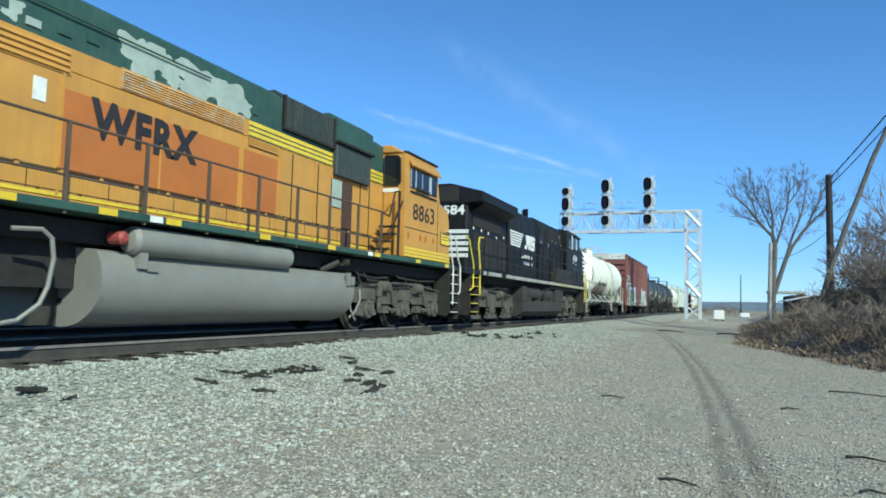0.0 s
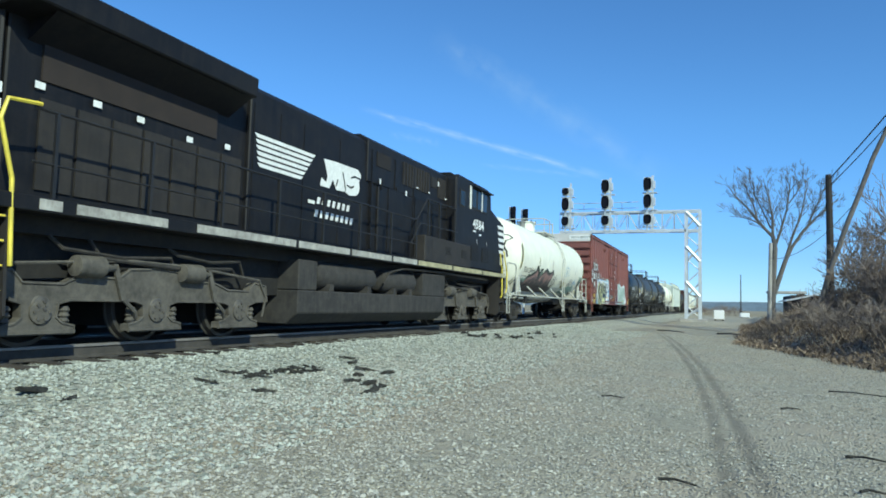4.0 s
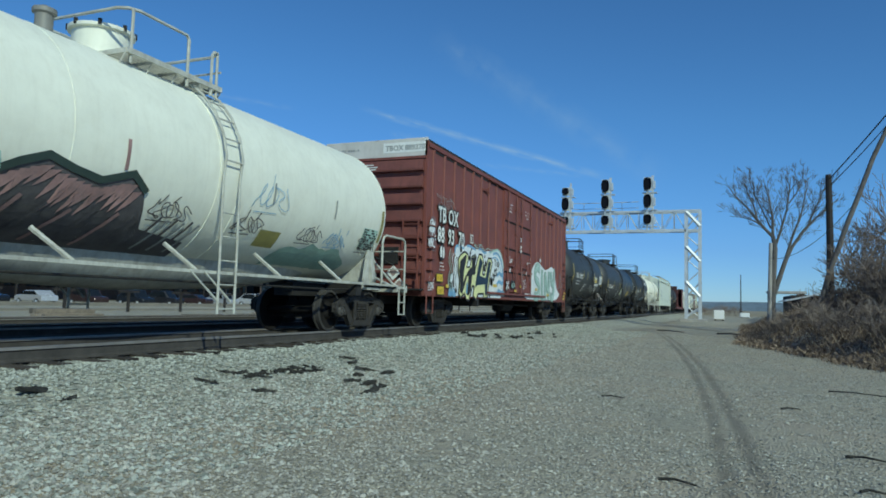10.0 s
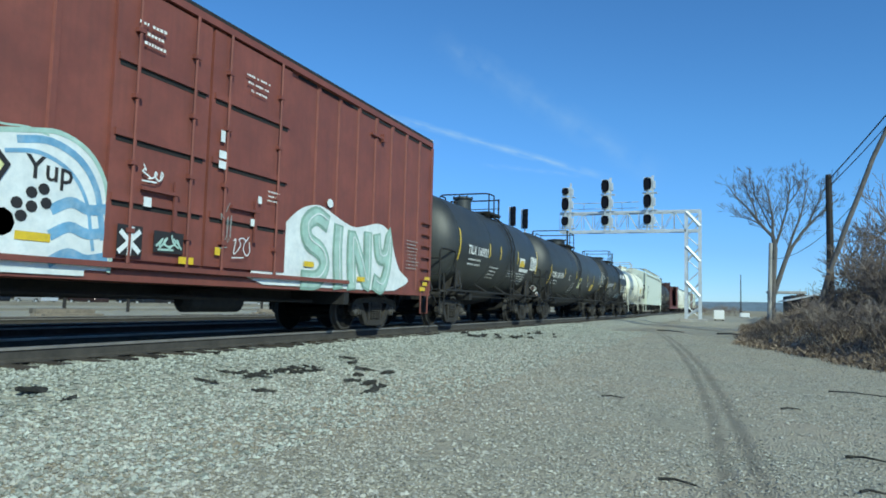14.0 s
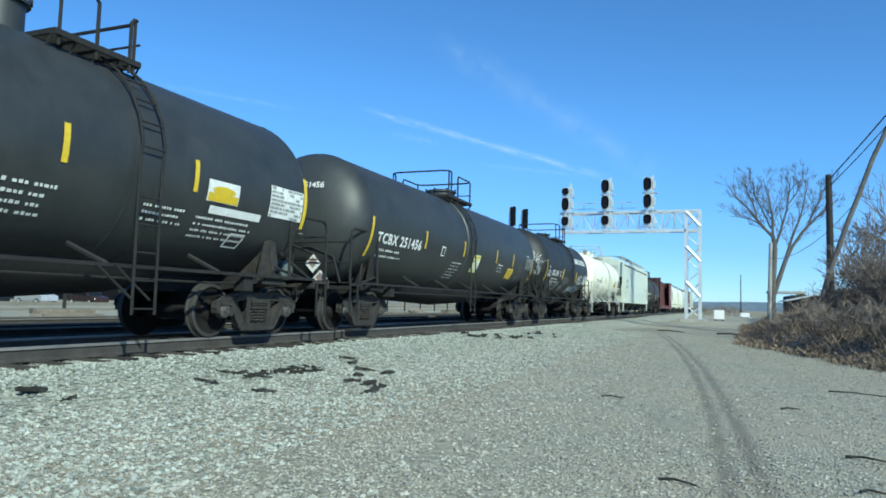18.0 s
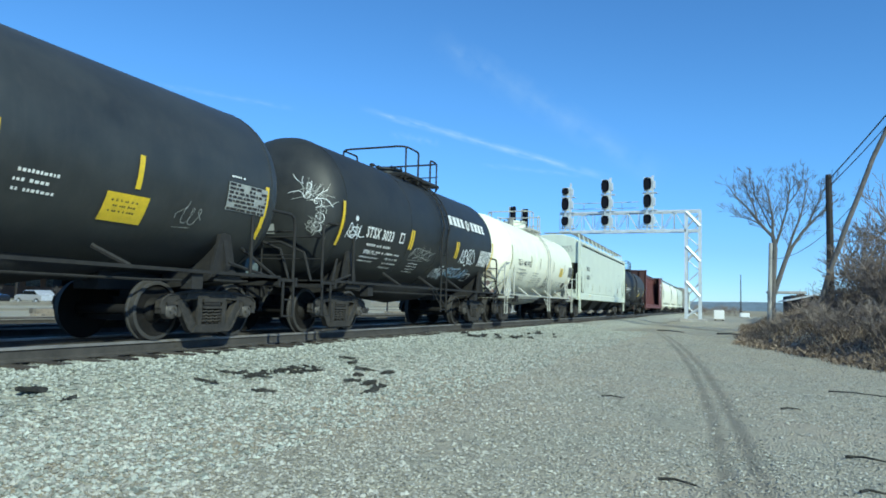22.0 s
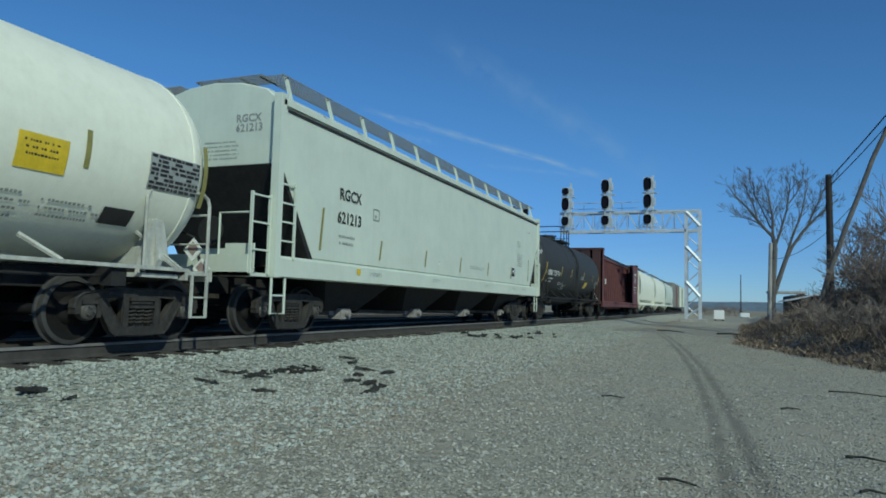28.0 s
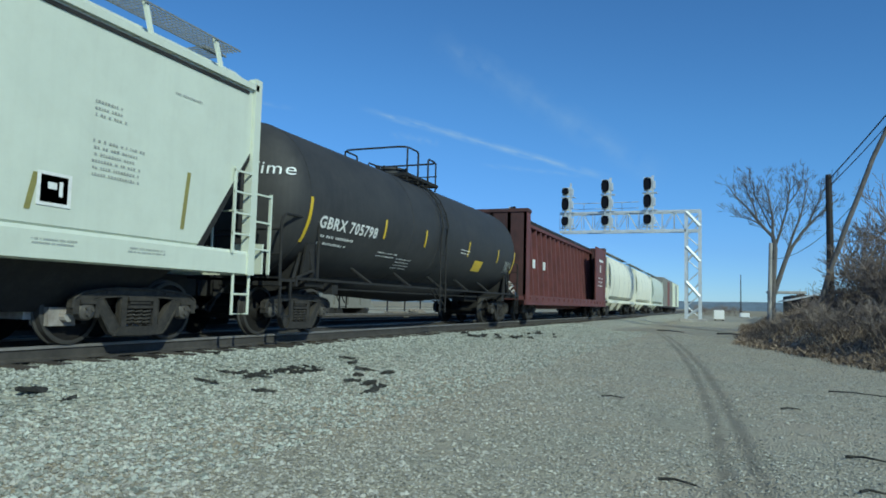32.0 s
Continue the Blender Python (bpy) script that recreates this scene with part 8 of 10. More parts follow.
def covered_hopper(s, near, far, label, paint):
    c = car("covered_hopper", label, "hopper car", s)
    A, B = near - s, far - s
    h = 1.58
    e0, e1 = A + 1.1, B - 0.55
    # body with curved roof
    prof = [(-h, 1.45), (-h, 3.1), (-h, 4.22), (-1.2, 4.52), (-0.6, 4.68), (0, 4.73), (0.6, 4.68), (1.2, 4.52), (h, 4.22), (h, 3.1), (h, 1.45)]
    m = Geo()
    n = len(prof)

    def set_back(z):
        return 1.1 * max(0.0, (3.1 - z) / 1.6) if z < 3.1 else 0.0

    v = [(x, e0 + set_back(z) + 0.06, z) for x, z in prof] + [(x, e1 - set_back(z) - 0.06, z) for x, z in prof]
    f = [tuple(range(1, n - 1)), (0, 1, n - 2, n - 1), tuple(range(2 * n - 2, n, -1)), (2 * n - 1, 2 * n - 2, n + 1, n)]
    f += [(i, i + n, (i + 1) % n + n, (i + 1) % n) for i in range(n)]
    m.add(v, f)
    part("body", m, paint, c, bevel=0.03)
    for sx in (1, -1):
        part("side_sill", Geo().prism([(sx * h, 1.45), (sx * (h + 0.03), 1.40), (sx * (h + 0.03), 1.08), (sx * (h - 0.12), 1.06), (sx * (h - 0.12), 1.45)], e0 - 0.02, e1), paint, c)
        part("top_chord", Geo().box(min(sx * (h - 0.05), sx * (h + 0.06)), max(sx * (h - 0.05), sx * (h + 0.06)), e0, e1, 4.16, 4.26), paint, c)
        part("chord_lip", Geo().box(min(sx * h, sx * (h + 0.02)), max(sx * h, sx * (h + 0.02)), e0 + 0.2, e1 - 0.2, 4.07, 4.12), M_UNDER, c)
        for y in (e0, e1):
            part("corner_post", Geo().box(sx * h - 0.1, sx * h + 0.06, y - 0.08, y + 0.08, 1.06, 4.36), paint, c)
        # roof walkway on brackets
        x0, x1 = sorted((sx * 0.95, sx * 1.45))
        g = Geo()
        for j in range(int((e1 - e0 - 0.5) / 0.09)):
            g.box(x0, x1, e0 + 0.2 + 0.09 * j, e0 + 0.2 + 0.09 * j + 0.006, 4.774, 4.782)
        for xx, q in [(x0, 0.010), (x1, 0.010)] + [(x0 + 0.07 * j, 0.003) for j in range(1, 7)]:
            g.box(xx - q, xx + q, e0 + 0.15, e1 - 0.3, 4.765, 4.79)
        part("roof_walkway", g, M_MESH, c, "grey steel mesh roof walkway")
        y = e0 + 0.35
        while y < e1 - 0.25:
            part("walkway_bracket", Geo().box(sx * h - 0.02, sx * h + 0.03, y - 0.03, y + 0.03, 4.2, 4.3).add([(sx * h, y - 0.03, 4.26), (sx * h, y + 0.03, 4.26), (sx * 1.42, y + 0.03, 4.80), (sx * 1.42, y - 0.03, 4.80), (sx * (h - 0.05), y - 0.03, 4.26), (sx * (h - 0.05), y + 0.03, 4.26), (sx * 1.36, y + 0.03, 4.80), (sx * 1.36, y - 0.03, 4.80)], [(0, 1, 2, 3), (4, 7, 6, 5), (0, 3, 7, 4), (1, 5, 6, 2), (2, 6, 7, 3)]), paint, c)
            y += 1.45
    y = e0 + 1.2
    while y < e1 - 0.5:
        part("roof_hatch", Geo().box(-0.4, 0.4, y, y + 1.5, 4.70, 4.82), paint, c, bevel=0.03)
        y += 1.8
    # ends: slope sheets, platforms, ladders, brake gear
    for y, e, w in ((A, e0, 1), (B, e1, -1)):
        g = Geo()
        a = e + w * 0.02
        g.add([(-h + 0.01, a - w * 0.02, 3.10), (h - 0.01, a - w * 0.02, 3.10), (h - 0.01, a + w * 1.16, 1.3), (-h + 0.01, a + w * 1.16, 1.3), (-h + 0.01, a + w * 0.12, 3.10), (h - 0.01, a + w * 0.12, 3.10), (h - 0.01, a + w * 1.3, 1.3), (-h + 0.01, a + w * 1.3, 1.3)], [(0, 1, 2, 3), (4, 7, 6, 5), (0, 4, 5, 1), (2, 6, 7, 3), (0, 3, 7, 4), (1, 5, 6, 2)])
        # the black puts the shadow under the hopper's end into the sheet's colour
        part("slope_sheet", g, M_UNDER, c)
        part("end_platform", Geo().box(-1.5, 1.5, min(y + w * 0.45, e), max(y + w * 0.45, e), 1.06, 1.12).box(-1.5, 1.5, min(y + w * 0.45, y + w * 0.52), max(y + w * 0.45, y + w * 0.52), 1.06, 1.42), paint, c)
        part("end_sheet", Geo().box(-0.55, 0.55, min(e + w * 0.3, e + w * 0.34), max(e + w * 0.3, e + w * 0.34), 1.12, 1.6), paint, c)
        part("end_sheet", Geo().box(0.9, 1.5, min(e - w * 0.5, e - w * 0.46), max(e - w * 0.5, e - w * 0.46), 1.1, 1.62), paint, c)
        for sx in (1, -1):
            g = Geo()
            for yy in (e - w * 0.12, e - w * 0.62):
                g.box(sx * 1.52 - 0.025, sx * 1.52 + 0.025, yy - 0.02, yy + 0.02, 1.1, 2.5)
            for k in range(3):
                a, b = sorted((e - w * 0.12, e - w * 0.62))
                g.box(sx * 1.52 - 0.02, sx * 1.52 + 0.02, a, b, 1.5 + 0.47 * k, 1.53 + 0.47 * k)
            part("ladder", g, paint, c)
            g = Geo()
            for k in range(4):
                a, b = sorted((e + w * 0.05, e + w * 0.5))
                g.box(sx * (h + 0.05) - 0.015, sx * (h + 0.05) + 0.015, a, b, 1.7 + 0.34 * k, 1.73 + 0.34 * k)
            for yy in (e + w * 0.48,):
                g.box(sx * (h + 0.05) - 0.02, sx * (h + 0.05) + 0.02, yy - 0.02, yy + 0.02, 1.4, 2.8)
            part("side_ladder", g, paint, c)
            part("stirrup_step", hoop([(sx * 1.56, e - w * 0.05, 1.08), (sx * 1.56, e - w * 0.05, 0.42), (sx * 1.56, e + w * 0.35, 0.42), (sx * 1.56, e + w * 0.35, 1.08)], 0.025).tube([(sx * 1.56, e - w * 0.05, 0.74), (sx * 1.56, e + w * 0.35, 0.74)], 0.02), paint, c)
            part("end_handrail", hoop([(sx * 0.8, y + w * 0.55, 1.1), (sx * 0.8, y + w * 0.55, 2.15), (sx * 1.45, y + w * 0.55, 2.15)], 0.022), paint, c)
        part("brake_wheel", Geo().turn([(e - w * 0.05, 0.27), (e - w * 0.1, 0.27)], 18, "y", (0.2, 1.9)), M_UNDER, c)
        we = Geo()
        for j in range(7):
            yy = e + w * (0.15 + 0.08 * j)
            we.box(-0.5, 1.0, yy - 0.01, yy + 0.01, 4.80, 4.82)
        for xx in (-0.5, 0.0, 0.5, 1.0):
            we.box(xx - 0.02, xx + 0.02, min(e + w * 0.13, e + w * 0.65), max(e + w * 0.13, e + w * 0.65), 4.785, 4.815)
        part("walkway_end", we, M_MESH, c)
        coupler(c, y + w * 0.25, -w)
        freight_truck(c, y + w * 2.35)
    part("centre_sill", Geo().box(-0.25, 0.25, A + 0.5, B - 0.5, 0.75, 1.06), M_UNDER, c)
    # four hoppers with outlet gates
    for i in range(4):
        ym = e0 + (e1 - e0) * (0.215 + 0.215 * i) - 0.25
        g = Geo()
        q = 1.66
        v = [(-1.35, ym - q, 1.2), (1.35, ym - q, 1.2), (1.35, ym + q, 1.2), (-1.35, ym + q, 1.2), (-0.75, ym - 0.72, 0.44), (0.75, ym - 0.72, 0.44), (0.75, ym + 0.72, 0.44), (-0.75, ym + 0.72, 0.44)]
        g.add(v, [(0, 1, 2, 3), (4, 7, 6, 5), (0, 4, 5, 1), (1, 5, 6, 2), (2, 6, 7, 3), (3, 7, 4, 0)])
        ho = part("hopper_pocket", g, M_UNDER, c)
        part("outlet_gate", Geo().box(-0.7, 0.7, ym - 0.42, ym + 0.42, 0.34, 0.46).box(0.55, 0.9, ym - 0.22, ym + 0.18, 0.26, 0.5).turn([(0.85, 0.07), (1.0, 0.07)], 10, "x", (ym, 0.38)), M_GATE, ho, "dusty pale outlet gate")
    return c, e0, e1


M_MESH = mat("galvanised_mesh", (0.23, 0.24, 0.235), 0.6, 0.2, 0.3, 30, 0.2)
c, e0, e1 = covered_hopper(141.6, 131.45, 151.7, "pale grey covered hopper with black hopper pockets", M_HOPPER)
s = 141.6
g = Geo()
put = on_wall(1.58)
words(g, put, "RGCX", 134.66 - s, 2.77, 0.23, INK)
words(g, put, "621213", 134.60 - s, 2.28, 0.23, INK, 0.014, 1.02)
small_print(g, put, 134.65 - s, 1.98, 0.85, 2, 0.09, FAINT)
stroke(g, put, [(136.16 - s, 2.52), (136.16 - s, 2.76), (136.44 - s, 2.76), (136.44 - s, 2.52), (136.16 - s, 2.52)], 0.02, FAINT)
bars(g, put, 136.24 - s, 2.57, 0.08, 0.06, FAINT)
for u, v, hh in ((133.95, 1.65, 0.85), (136.5, 1.62, 0.45), (139.12, 1.62, 0.44), (141.76, 1.62, 0.44), (144.4, 1.63, 0.44), (147.12, 1.63, 0.44), (149.55, 1.66, 0.85)):
    g.add([put(u - s, v), put(u - s + 0.075, v), put(u - s + 0.165, v + hh), put(u - s + 0.09, v + hh)], [(0, 1, 2, 3)], OLIVE)
bars(g, put, 147.26 - s, 1.70, 0.46, 0.40, WHITE)
bars(g, put, 147.31 - s, 1.74, 0.36, 0.32, INK, 0.012)
bars(g, put, 147.40 - s, 1.9, 0.12, 0.08, WHITE, 0.016)
bars(g, put, 147.55 - s, 1.82, 0.05, 0.18, WHITE, 0.016)
small_print(g, put, 147.95 - s, 2.6, 0.9, 6, 0.055, FAINT)
small_print(g, put, 147.95 - s, 3.1, 0.5, 3, 0.055, FAINT)
small_print(g, put, 142.67 - s, 1.84, 1.65, 2, 0.035, FAINT)
bars(g, put, 140.05 - s, 1.72, 0.14, 0.06, WHITE)
small_print(g, put, 140.05 - s, 1.82, 0.2, 1, 0.03, FAINT)
small_print(g, put, 149.3 - s, 3.6, 0.7, 1, 0.05, FAINT)
sp = on_wall(1.612)
for u in (136.0, 139.6, 144.0, 147.2, 148.6):
    small_print(g, sp, u - s, 1.3, 0.7, 2, 0.03, FAINT)
bars(g, sp, 135.44 - s, 1.24, 0.16, 0.13, YEL)
hp = lambda u, v, lift=0.01: (u, e0 + 0.054 - 0.2 * lift, v)
for text, zz in (("RGCX", 3.92), ("621213", 3.74)):
    v, f = letters(text, 0.14)
    g.add([hp(0.55 + a, zz + b, 0.02) for a, b in v], f, FAINT)
small_print(g, hp, -0.2, 3.55, 0.9, 5, 0.05, FAINT)
seal(c, g, "dark lettering and small stencils")
def round_hopper(s, near, far, label, paint):
    """A covered hopper with bulging sides and tapered ends."""
    c = car("covered_hopper", label, "hopper car", s)
    A, B = near - s + 0.5, far - s - 0.5
    prof = [(1.0, 1.15), (1.45, 1.5), (1.60, 2.2), (1.62, 3.0), (1.52, 3.7), (1.25, 4.25), (0.7, 4.58), (0, 4.66)]
    prof = prof + [(-x, z) for x, z in reversed(prof[:-1])]
    n = len(prof)
    rows = [(A + 1.4, 0.72, 2.3), (A + 0.75, 0.95, 1.9), (A + 0.7, 1.0, 1.15), (B - 0.7, 1.0, 1.15), (B - 0.75, 0.95, 1.9), (B - 1.4, 0.72, 2.3)]
    v = [(x * q, y, max(z, low)) for y, q, low in rows for x, z in prof]
    f = [tuple(range(n)), tuple(range(len(v) - 1, len(v) - n - 1, -1))]
    f += [(k * n + i, k * n + (i + 1) % n, (k + 1) * n + (i + 1) % n, (k + 1) * n + i) for k in range(len(rows) - 1) for i in range(n)]
    part("body", Geo().add(v, f), paint, c, smooth=True)
    for sx in (1, -1):
        part("side_sill", Geo().box(sx * 1.5 - 0.06, sx * 1.5 + 0.06, A, B, 1.0, 1.22), paint, c)
        part("roof_walkway", Geo().box(min(sx * 0.5, sx * 0.95), max(sx * 0.5, sx * 0.95), A + 0.6, B - 0.6, 4.74, 4.77), M_MESH, c)
        for y in (A + 0.1, B - 0.1):
            part("corner_post", Geo().box(sx * 1.45 - 0.06, sx * 1.45 + 0.06, y - 0.06, y + 0.06, 1.1, 4.2), paint, c)
    for i in range(5):
        y = A + 0.7 + (B - A - 1.4) * (i + 0.5) / 5
        part("weld_rib", Geo().add([(x * 1.006, y + d, z) for d in (-0.03, 0.03) for x, z in prof], [(k, k + 1, n + k + 1, n + k) for k in range(n - 1)]), M_GREY, c)
    for i in range(3):
        y = A + (B - A) * (0.25 + 0.25 * i)
        part("hopper_pocket", Geo().add([(-1.0, y - 1.8, 1.2), (1.0, y - 1.8, 1.2), (1.0, y + 1.8, 1.2), (-1.0, y + 1.8, 1.2), (-0.5, y - 0.5, 0.4), (0.5, y - 0.5, 0.4), (0.5, y + 0.5, 0.4), (-0.5, y + 0.5, 0.4)], [(0, 1, 2, 3), (4, 7, 6, 5), (0, 4, 5, 1), (1, 5, 6, 2), (2, 6, 7, 3), (3, 7, 4, 0)]), paint, c)
    for y, w in ((A, 1), (B, -1)):
        part("end_platform", Geo().box(-1.45, 1.45, min(y, y + w * 0.8), max(y, y + w * 0.8), 1.0, 1.1), M_UNDER, c)
        coupler(c, y - w * 0.1, -w)
        freight_truck(c, y + w * 1.9, False)


for i, (a, b, lab) in enumerate(((190.3, 206.6, "off-white round-sided covered hopper"), (206.6, 222.9, "off-white round-sided covered hopper far down the train"), (222.9, 239.2, "dusty white round-sided covered hopper far down the train"))):
    round_hopper((a + b) / 2, a, b, lab, M_CREAM if i != 2 else M_HOPPER)


# ---- centre-beam flat car ----
M_BEAM = mat("brown_red_steel_paint", (0.15, 0.050, 0.047), 0.65, 0, 0.25, 1.4, 0.08, streak=0.35, dirt=(0.07, 0.038, 0.036), dirt_amount=0.4)
# darker red than the beam's, for bulkhead faces and inner posts
M_DARKRED = mat("dark_red_paint", (0.070, 0.029, 0.027), 0.75, 0, 0.3, 1.4, 0.08, streak=0.4, dirt=(0.02, 0.016, 0.015), dirt_amount=0.5)


def beam_car():
    s = 179.2
    c = car("flat_car", "red-brown centre-beam flat car with tall bulkheads", "flat car", s)
    A, B = 168.6 - s, 189.8 - s
    for y, w in ((A + 0.35, 1), (B - 0.35, -1)):
        blk = part("bulkhead", Geo().box(-1.5, 1.5, min(y, y + w * 0.12), max(y, y + w * 0.12), 1.0, 4.5), M_DARKRED, c, "tall dark riveted bulkhead")
        for x in (-1.45, -0.75, 0, 0.75, 1.45):
            part("bulkhead_post", Geo().box(x - 0.07, x + 0.07, min(y, y + w * 0.55), max(y, y + w * 0.55), 1.0, 4.62), M_DARKRED if abs(x) < 1 else M_BEAM, blk)
        part("bulkhead_top", Geo().box(-1.55, 1.55, min(y - w * 0.05, y + w * 0.6), max(y - w * 0.05, y + w * 0.6), 4.5, 4.64), M_DARKRED, blk)
        coupler(c, y - w * 0.1, -w)
        freight_truck(c, y + w * 2.0, False)
    part("side_plate", Geo().box(1.42, 1.5, B - 4.0, B - 0.35, 1.0, 4.5), M_BEAM, c, "solid red side panel")
    part("deck", Geo().box(-1.5, 1.5, A + 0.3, B - 0.3, 0.9, 1.06).box(-1.55, -1.45, A + 0.3, B - 0.3, 0.7, 1.1).box(1.45, 1.55, A + 0.3, B - 0.3, 0.7, 1.1).box(-0.3, 0.3, A + 0.3, B - 0.3, 0.5, 0.9), M_BEAM, c)
    part("top_chord", Geo().box(-0.66, 0.66, A + 0.4, B - 0.4, 4.28, 4.42), M_BEAM, c)
    part("top_cap", Geo().box(-0.62, 0.62, A + 0.4, B - 0.4, 4.42, 4.60), M_UNDER, c, "dark top walkway")
    n = 19
    for i in range(n):
        y = A + 1.2 + i * (B - A - 2.0) / n
        for sx in (1, -1):
            part("stanchion", Geo().prism([(sx * 0.08, 4.3), (sx * 0.62, 4.3), (sx * 0.82, 1.06), (sx * 0.08, 1.06)], y, y + 0.16), M_BEAM, c)
        part("web", Geo().box(-0.25, 0.25, y, y + 0.12, 1.06, 4.3), M_BEAM, c)
    part("beam_web", Geo().box(-0.06, 0.06, A + 0.5, B - 0.5, 1.06, 4.3), M_BEAM, c)
    for u in (4.2, 6.2):
        part("notice", Geo().box(0.76, 0.79, A + u, A + u + 0.4, 2.4, 2.8), M_LETTER, c, "white notice plate")
    y = A + 0.8
    while y < B - 0.8:
        part("side_bracket", Geo().prism([(1.5, 1.05), (1.62, 1.0), (1.5, 0.72)], y, y + 0.15), M_BEAM, c)
        y += 1.1
    g = Geo()
    put = on_wall(1.5)
    bars(g, put, B - 2.6, 2.9, 0.4, 0.5, WHITE)
    small_print(g, put, B - 3.2, 2.5, 2.0, 3, 0.16, WHITE)
    bars(g, put, B - 2.9, 3.6, 1.6, 0.16, WHITE)
    seal(c, g, "white stencils on the red panel")


beam_car()


def tail_car(s, near, far, label, paint, door):
    c = car("boxcar", label, "boxcar", s)
    A, B = near - s + 0.4, far - s - 0.4
    part("body", Geo().box(-1.55, 1.55, A, B, 1.0, 4.9), paint, c, bevel=0.03)
    part("roof", Geo().prism([(-1.6, 4.86), (0, 5.0), (1.6, 4.86), (1.6, 4.92), (0, 5.06), (-1.6, 4.92)], A, B), M_SILVER, c)
    part("door", Geo().box(1.55, 1.62, -1.6, 1.6, 1.1, 4.6), door, c, "darker sliding door")
    for i in range(12):
        part("side_post", Geo().box(1.54, 1.6, A + 0.5 + i * (B - A - 1) / 11 - 0.04, A + 0.5 + i * (B - A - 1) / 11 + 0.04, 1.0, 4.85), paint, c)
    part("sill", Geo().box(-1.5, 1.5, A, B, 0.8, 1.0), M_UNDER, c)
    for y, w in ((A, 1), (B, -1)):
        coupler(c, y - w * 0.1, -w)
        freight_truck(c, y + w * 2.2, False)


tail_car(248.4, 239.2, 257.6, "grey boxcar with a dark door far down the train", M_GREY, M_BROWN)
tail_car(266.0, 257.6, 274.4, "pale boxcar at the far end of the train", M_HOPPER, M_GREY)
# ---- signal bridge over the tracks ----
M_GALV = mat("galvanised_paint", (0.60, 0.63, 0.65), 0.45, 0.25, 0.10, 3, 0.05, streak=0.1)
M_LENS = mat("black_signal_face", (0.007, 0.008, 0.014), 0.9, 0, 0.1, 3, 0.0)
M_LENS.node_tree.nodes["Principled BSDF"].inputs["Specular IOR Level"].default_value = 0.15
GY = 58.0


def strut(g, a, b, w):
    """A flat-sided bar from a to b."""
    a, b = Vector(a), Vector(b)
    d = (b - a).normalized()
    s1 = d.orthogonal().normalized() * w / 2
    s2 = d.cross(s1)
    v = [p + q for p in (a, b) for q in (s1 + s2, s1 - s2, -s1 - s2, -s1 + s2)]
    return g.add(v, [(0, 1, 2, 3), (7, 6, 5, 4), (0, 4, 5, 1), (1, 5, 6, 2), (2, 6, 7, 3), (3, 7, 4, 0)])


def signal_bridge():
    c = thing("signal_bridge", "silver lattice cantilever signal bridge over the tracks", "signal bridge", (0, GY, 0))
    x0, x1, top, low = -2.62, -1.60, 9.05, 7.42
    for x in (x0, x1):
        for y in (-0.5, 0.5):
            part("mast_leg", Geo().box(x - 0.12, x + 0.12, y - 0.1, y + 0.1, 0.3, top), M_GALV, c)
    part("footing", Geo().box(-3.1, -1.1, -1.0, 1.0, -0.1, 0.45), M_CONCRETE, c, bevel=0.03)
    for i in range(3):
        z = 8.9 - 2.78 * i
        part("mast_brace", strut(Geo(), (x0, -0.56, z), (x1, -0.56, z - 1.15), 0.2), M_GALV, c)
        part("mast_brace", strut(Geo(), (x0, 0.5, z - 1.15), (x1, 0.5, z), 0.09), M_GALV, c)
    n = 9
    for i in range(n):
        za, zb = 0.5 + (top - 0.6) * i / n, 0.5 + (top - 0.6) * (i + 1) / n
        a, b = (x0, x1) if i % 2 else (x1, x0)
        part("lacing", strut(Geo(), (a, 0.5, za), (b, 0.5, zb), 0.06), M_GALV, c)
        for x in (x0, x1):
            ya, yb = (-0.5, 0.5) if i % 2 else (0.5, -0.5)
            part("lacing", strut(Geo(), (x, ya, za), (x, yb, zb), 0.05), M_GALV, c)
    part("mast_brace", strut(Geo(), (x0, -0.5, 0.6), (x1, -0.5, 1.3), 0.14), M_GALV, c)
    left = -12.7
    for z in (low, top - 0.06):
        for y in (-0.5, 0.5):
            part("chord", Geo().box(left, x1, y - 0.08, y + 0.08, z - 0.08, z + 0.08), M_GALV, c)
    n = 11
    for i in range(n):
        xa, xb = left + (x0 - left) * i / n, left + (x0 - left) * (i + 1) / n
        for y in (-0.5, 0.5):
            part("lacing", strut(Geo(), (xa, y, low if i % 2 else top), (xb, y, top if i % 2 else low), 0.038), M_GALV, c)
            part("upright", strut(Geo(), (xa, y, low), (xa, y, top), 0.038), M_GALV, c)
        part("cross_bar", strut(Geo(), (xa, -0.5, top), (xa, 0.5, top), 0.06), M_GALV, c)
    part("walkway", Geo().box(left, x1, 0.5, 1.2, top, top + 0.05), M_MESH, c, "grey mesh walkway")
    for y in (1.2,):
        part("railing", Geo().tube([(left, y, top + 1.0), (-6.4, y, top + 1.0)], 0.03).tube([(left, y, top + 0.5), (-6.4, y, top + 0.5)], 0.025), M_GALV, c)
        for i in range(4):
            part("railing_post", Geo().tube([(left + 0.1 + i * 1.6, y, top), (left + 0.1 + i * 1.6, y, top + 1.0)], 0.025), M_GALV, c)
    part("chord_plate", Geo().box(left, x0, -0.6, -0.56, low - 0.12, low + 0.1), M_GALV, c)
    return c


def lens_oval(w, h):
    return [(w / 2 * math.copysign(abs(math.cos(a)) ** 0.7, math.cos(a)), h / 2 * math.copysign(abs(math.sin(a)) ** 0.7, math.sin(a))) for a in (2 * math.pi * i / 20 for i in range(20))]


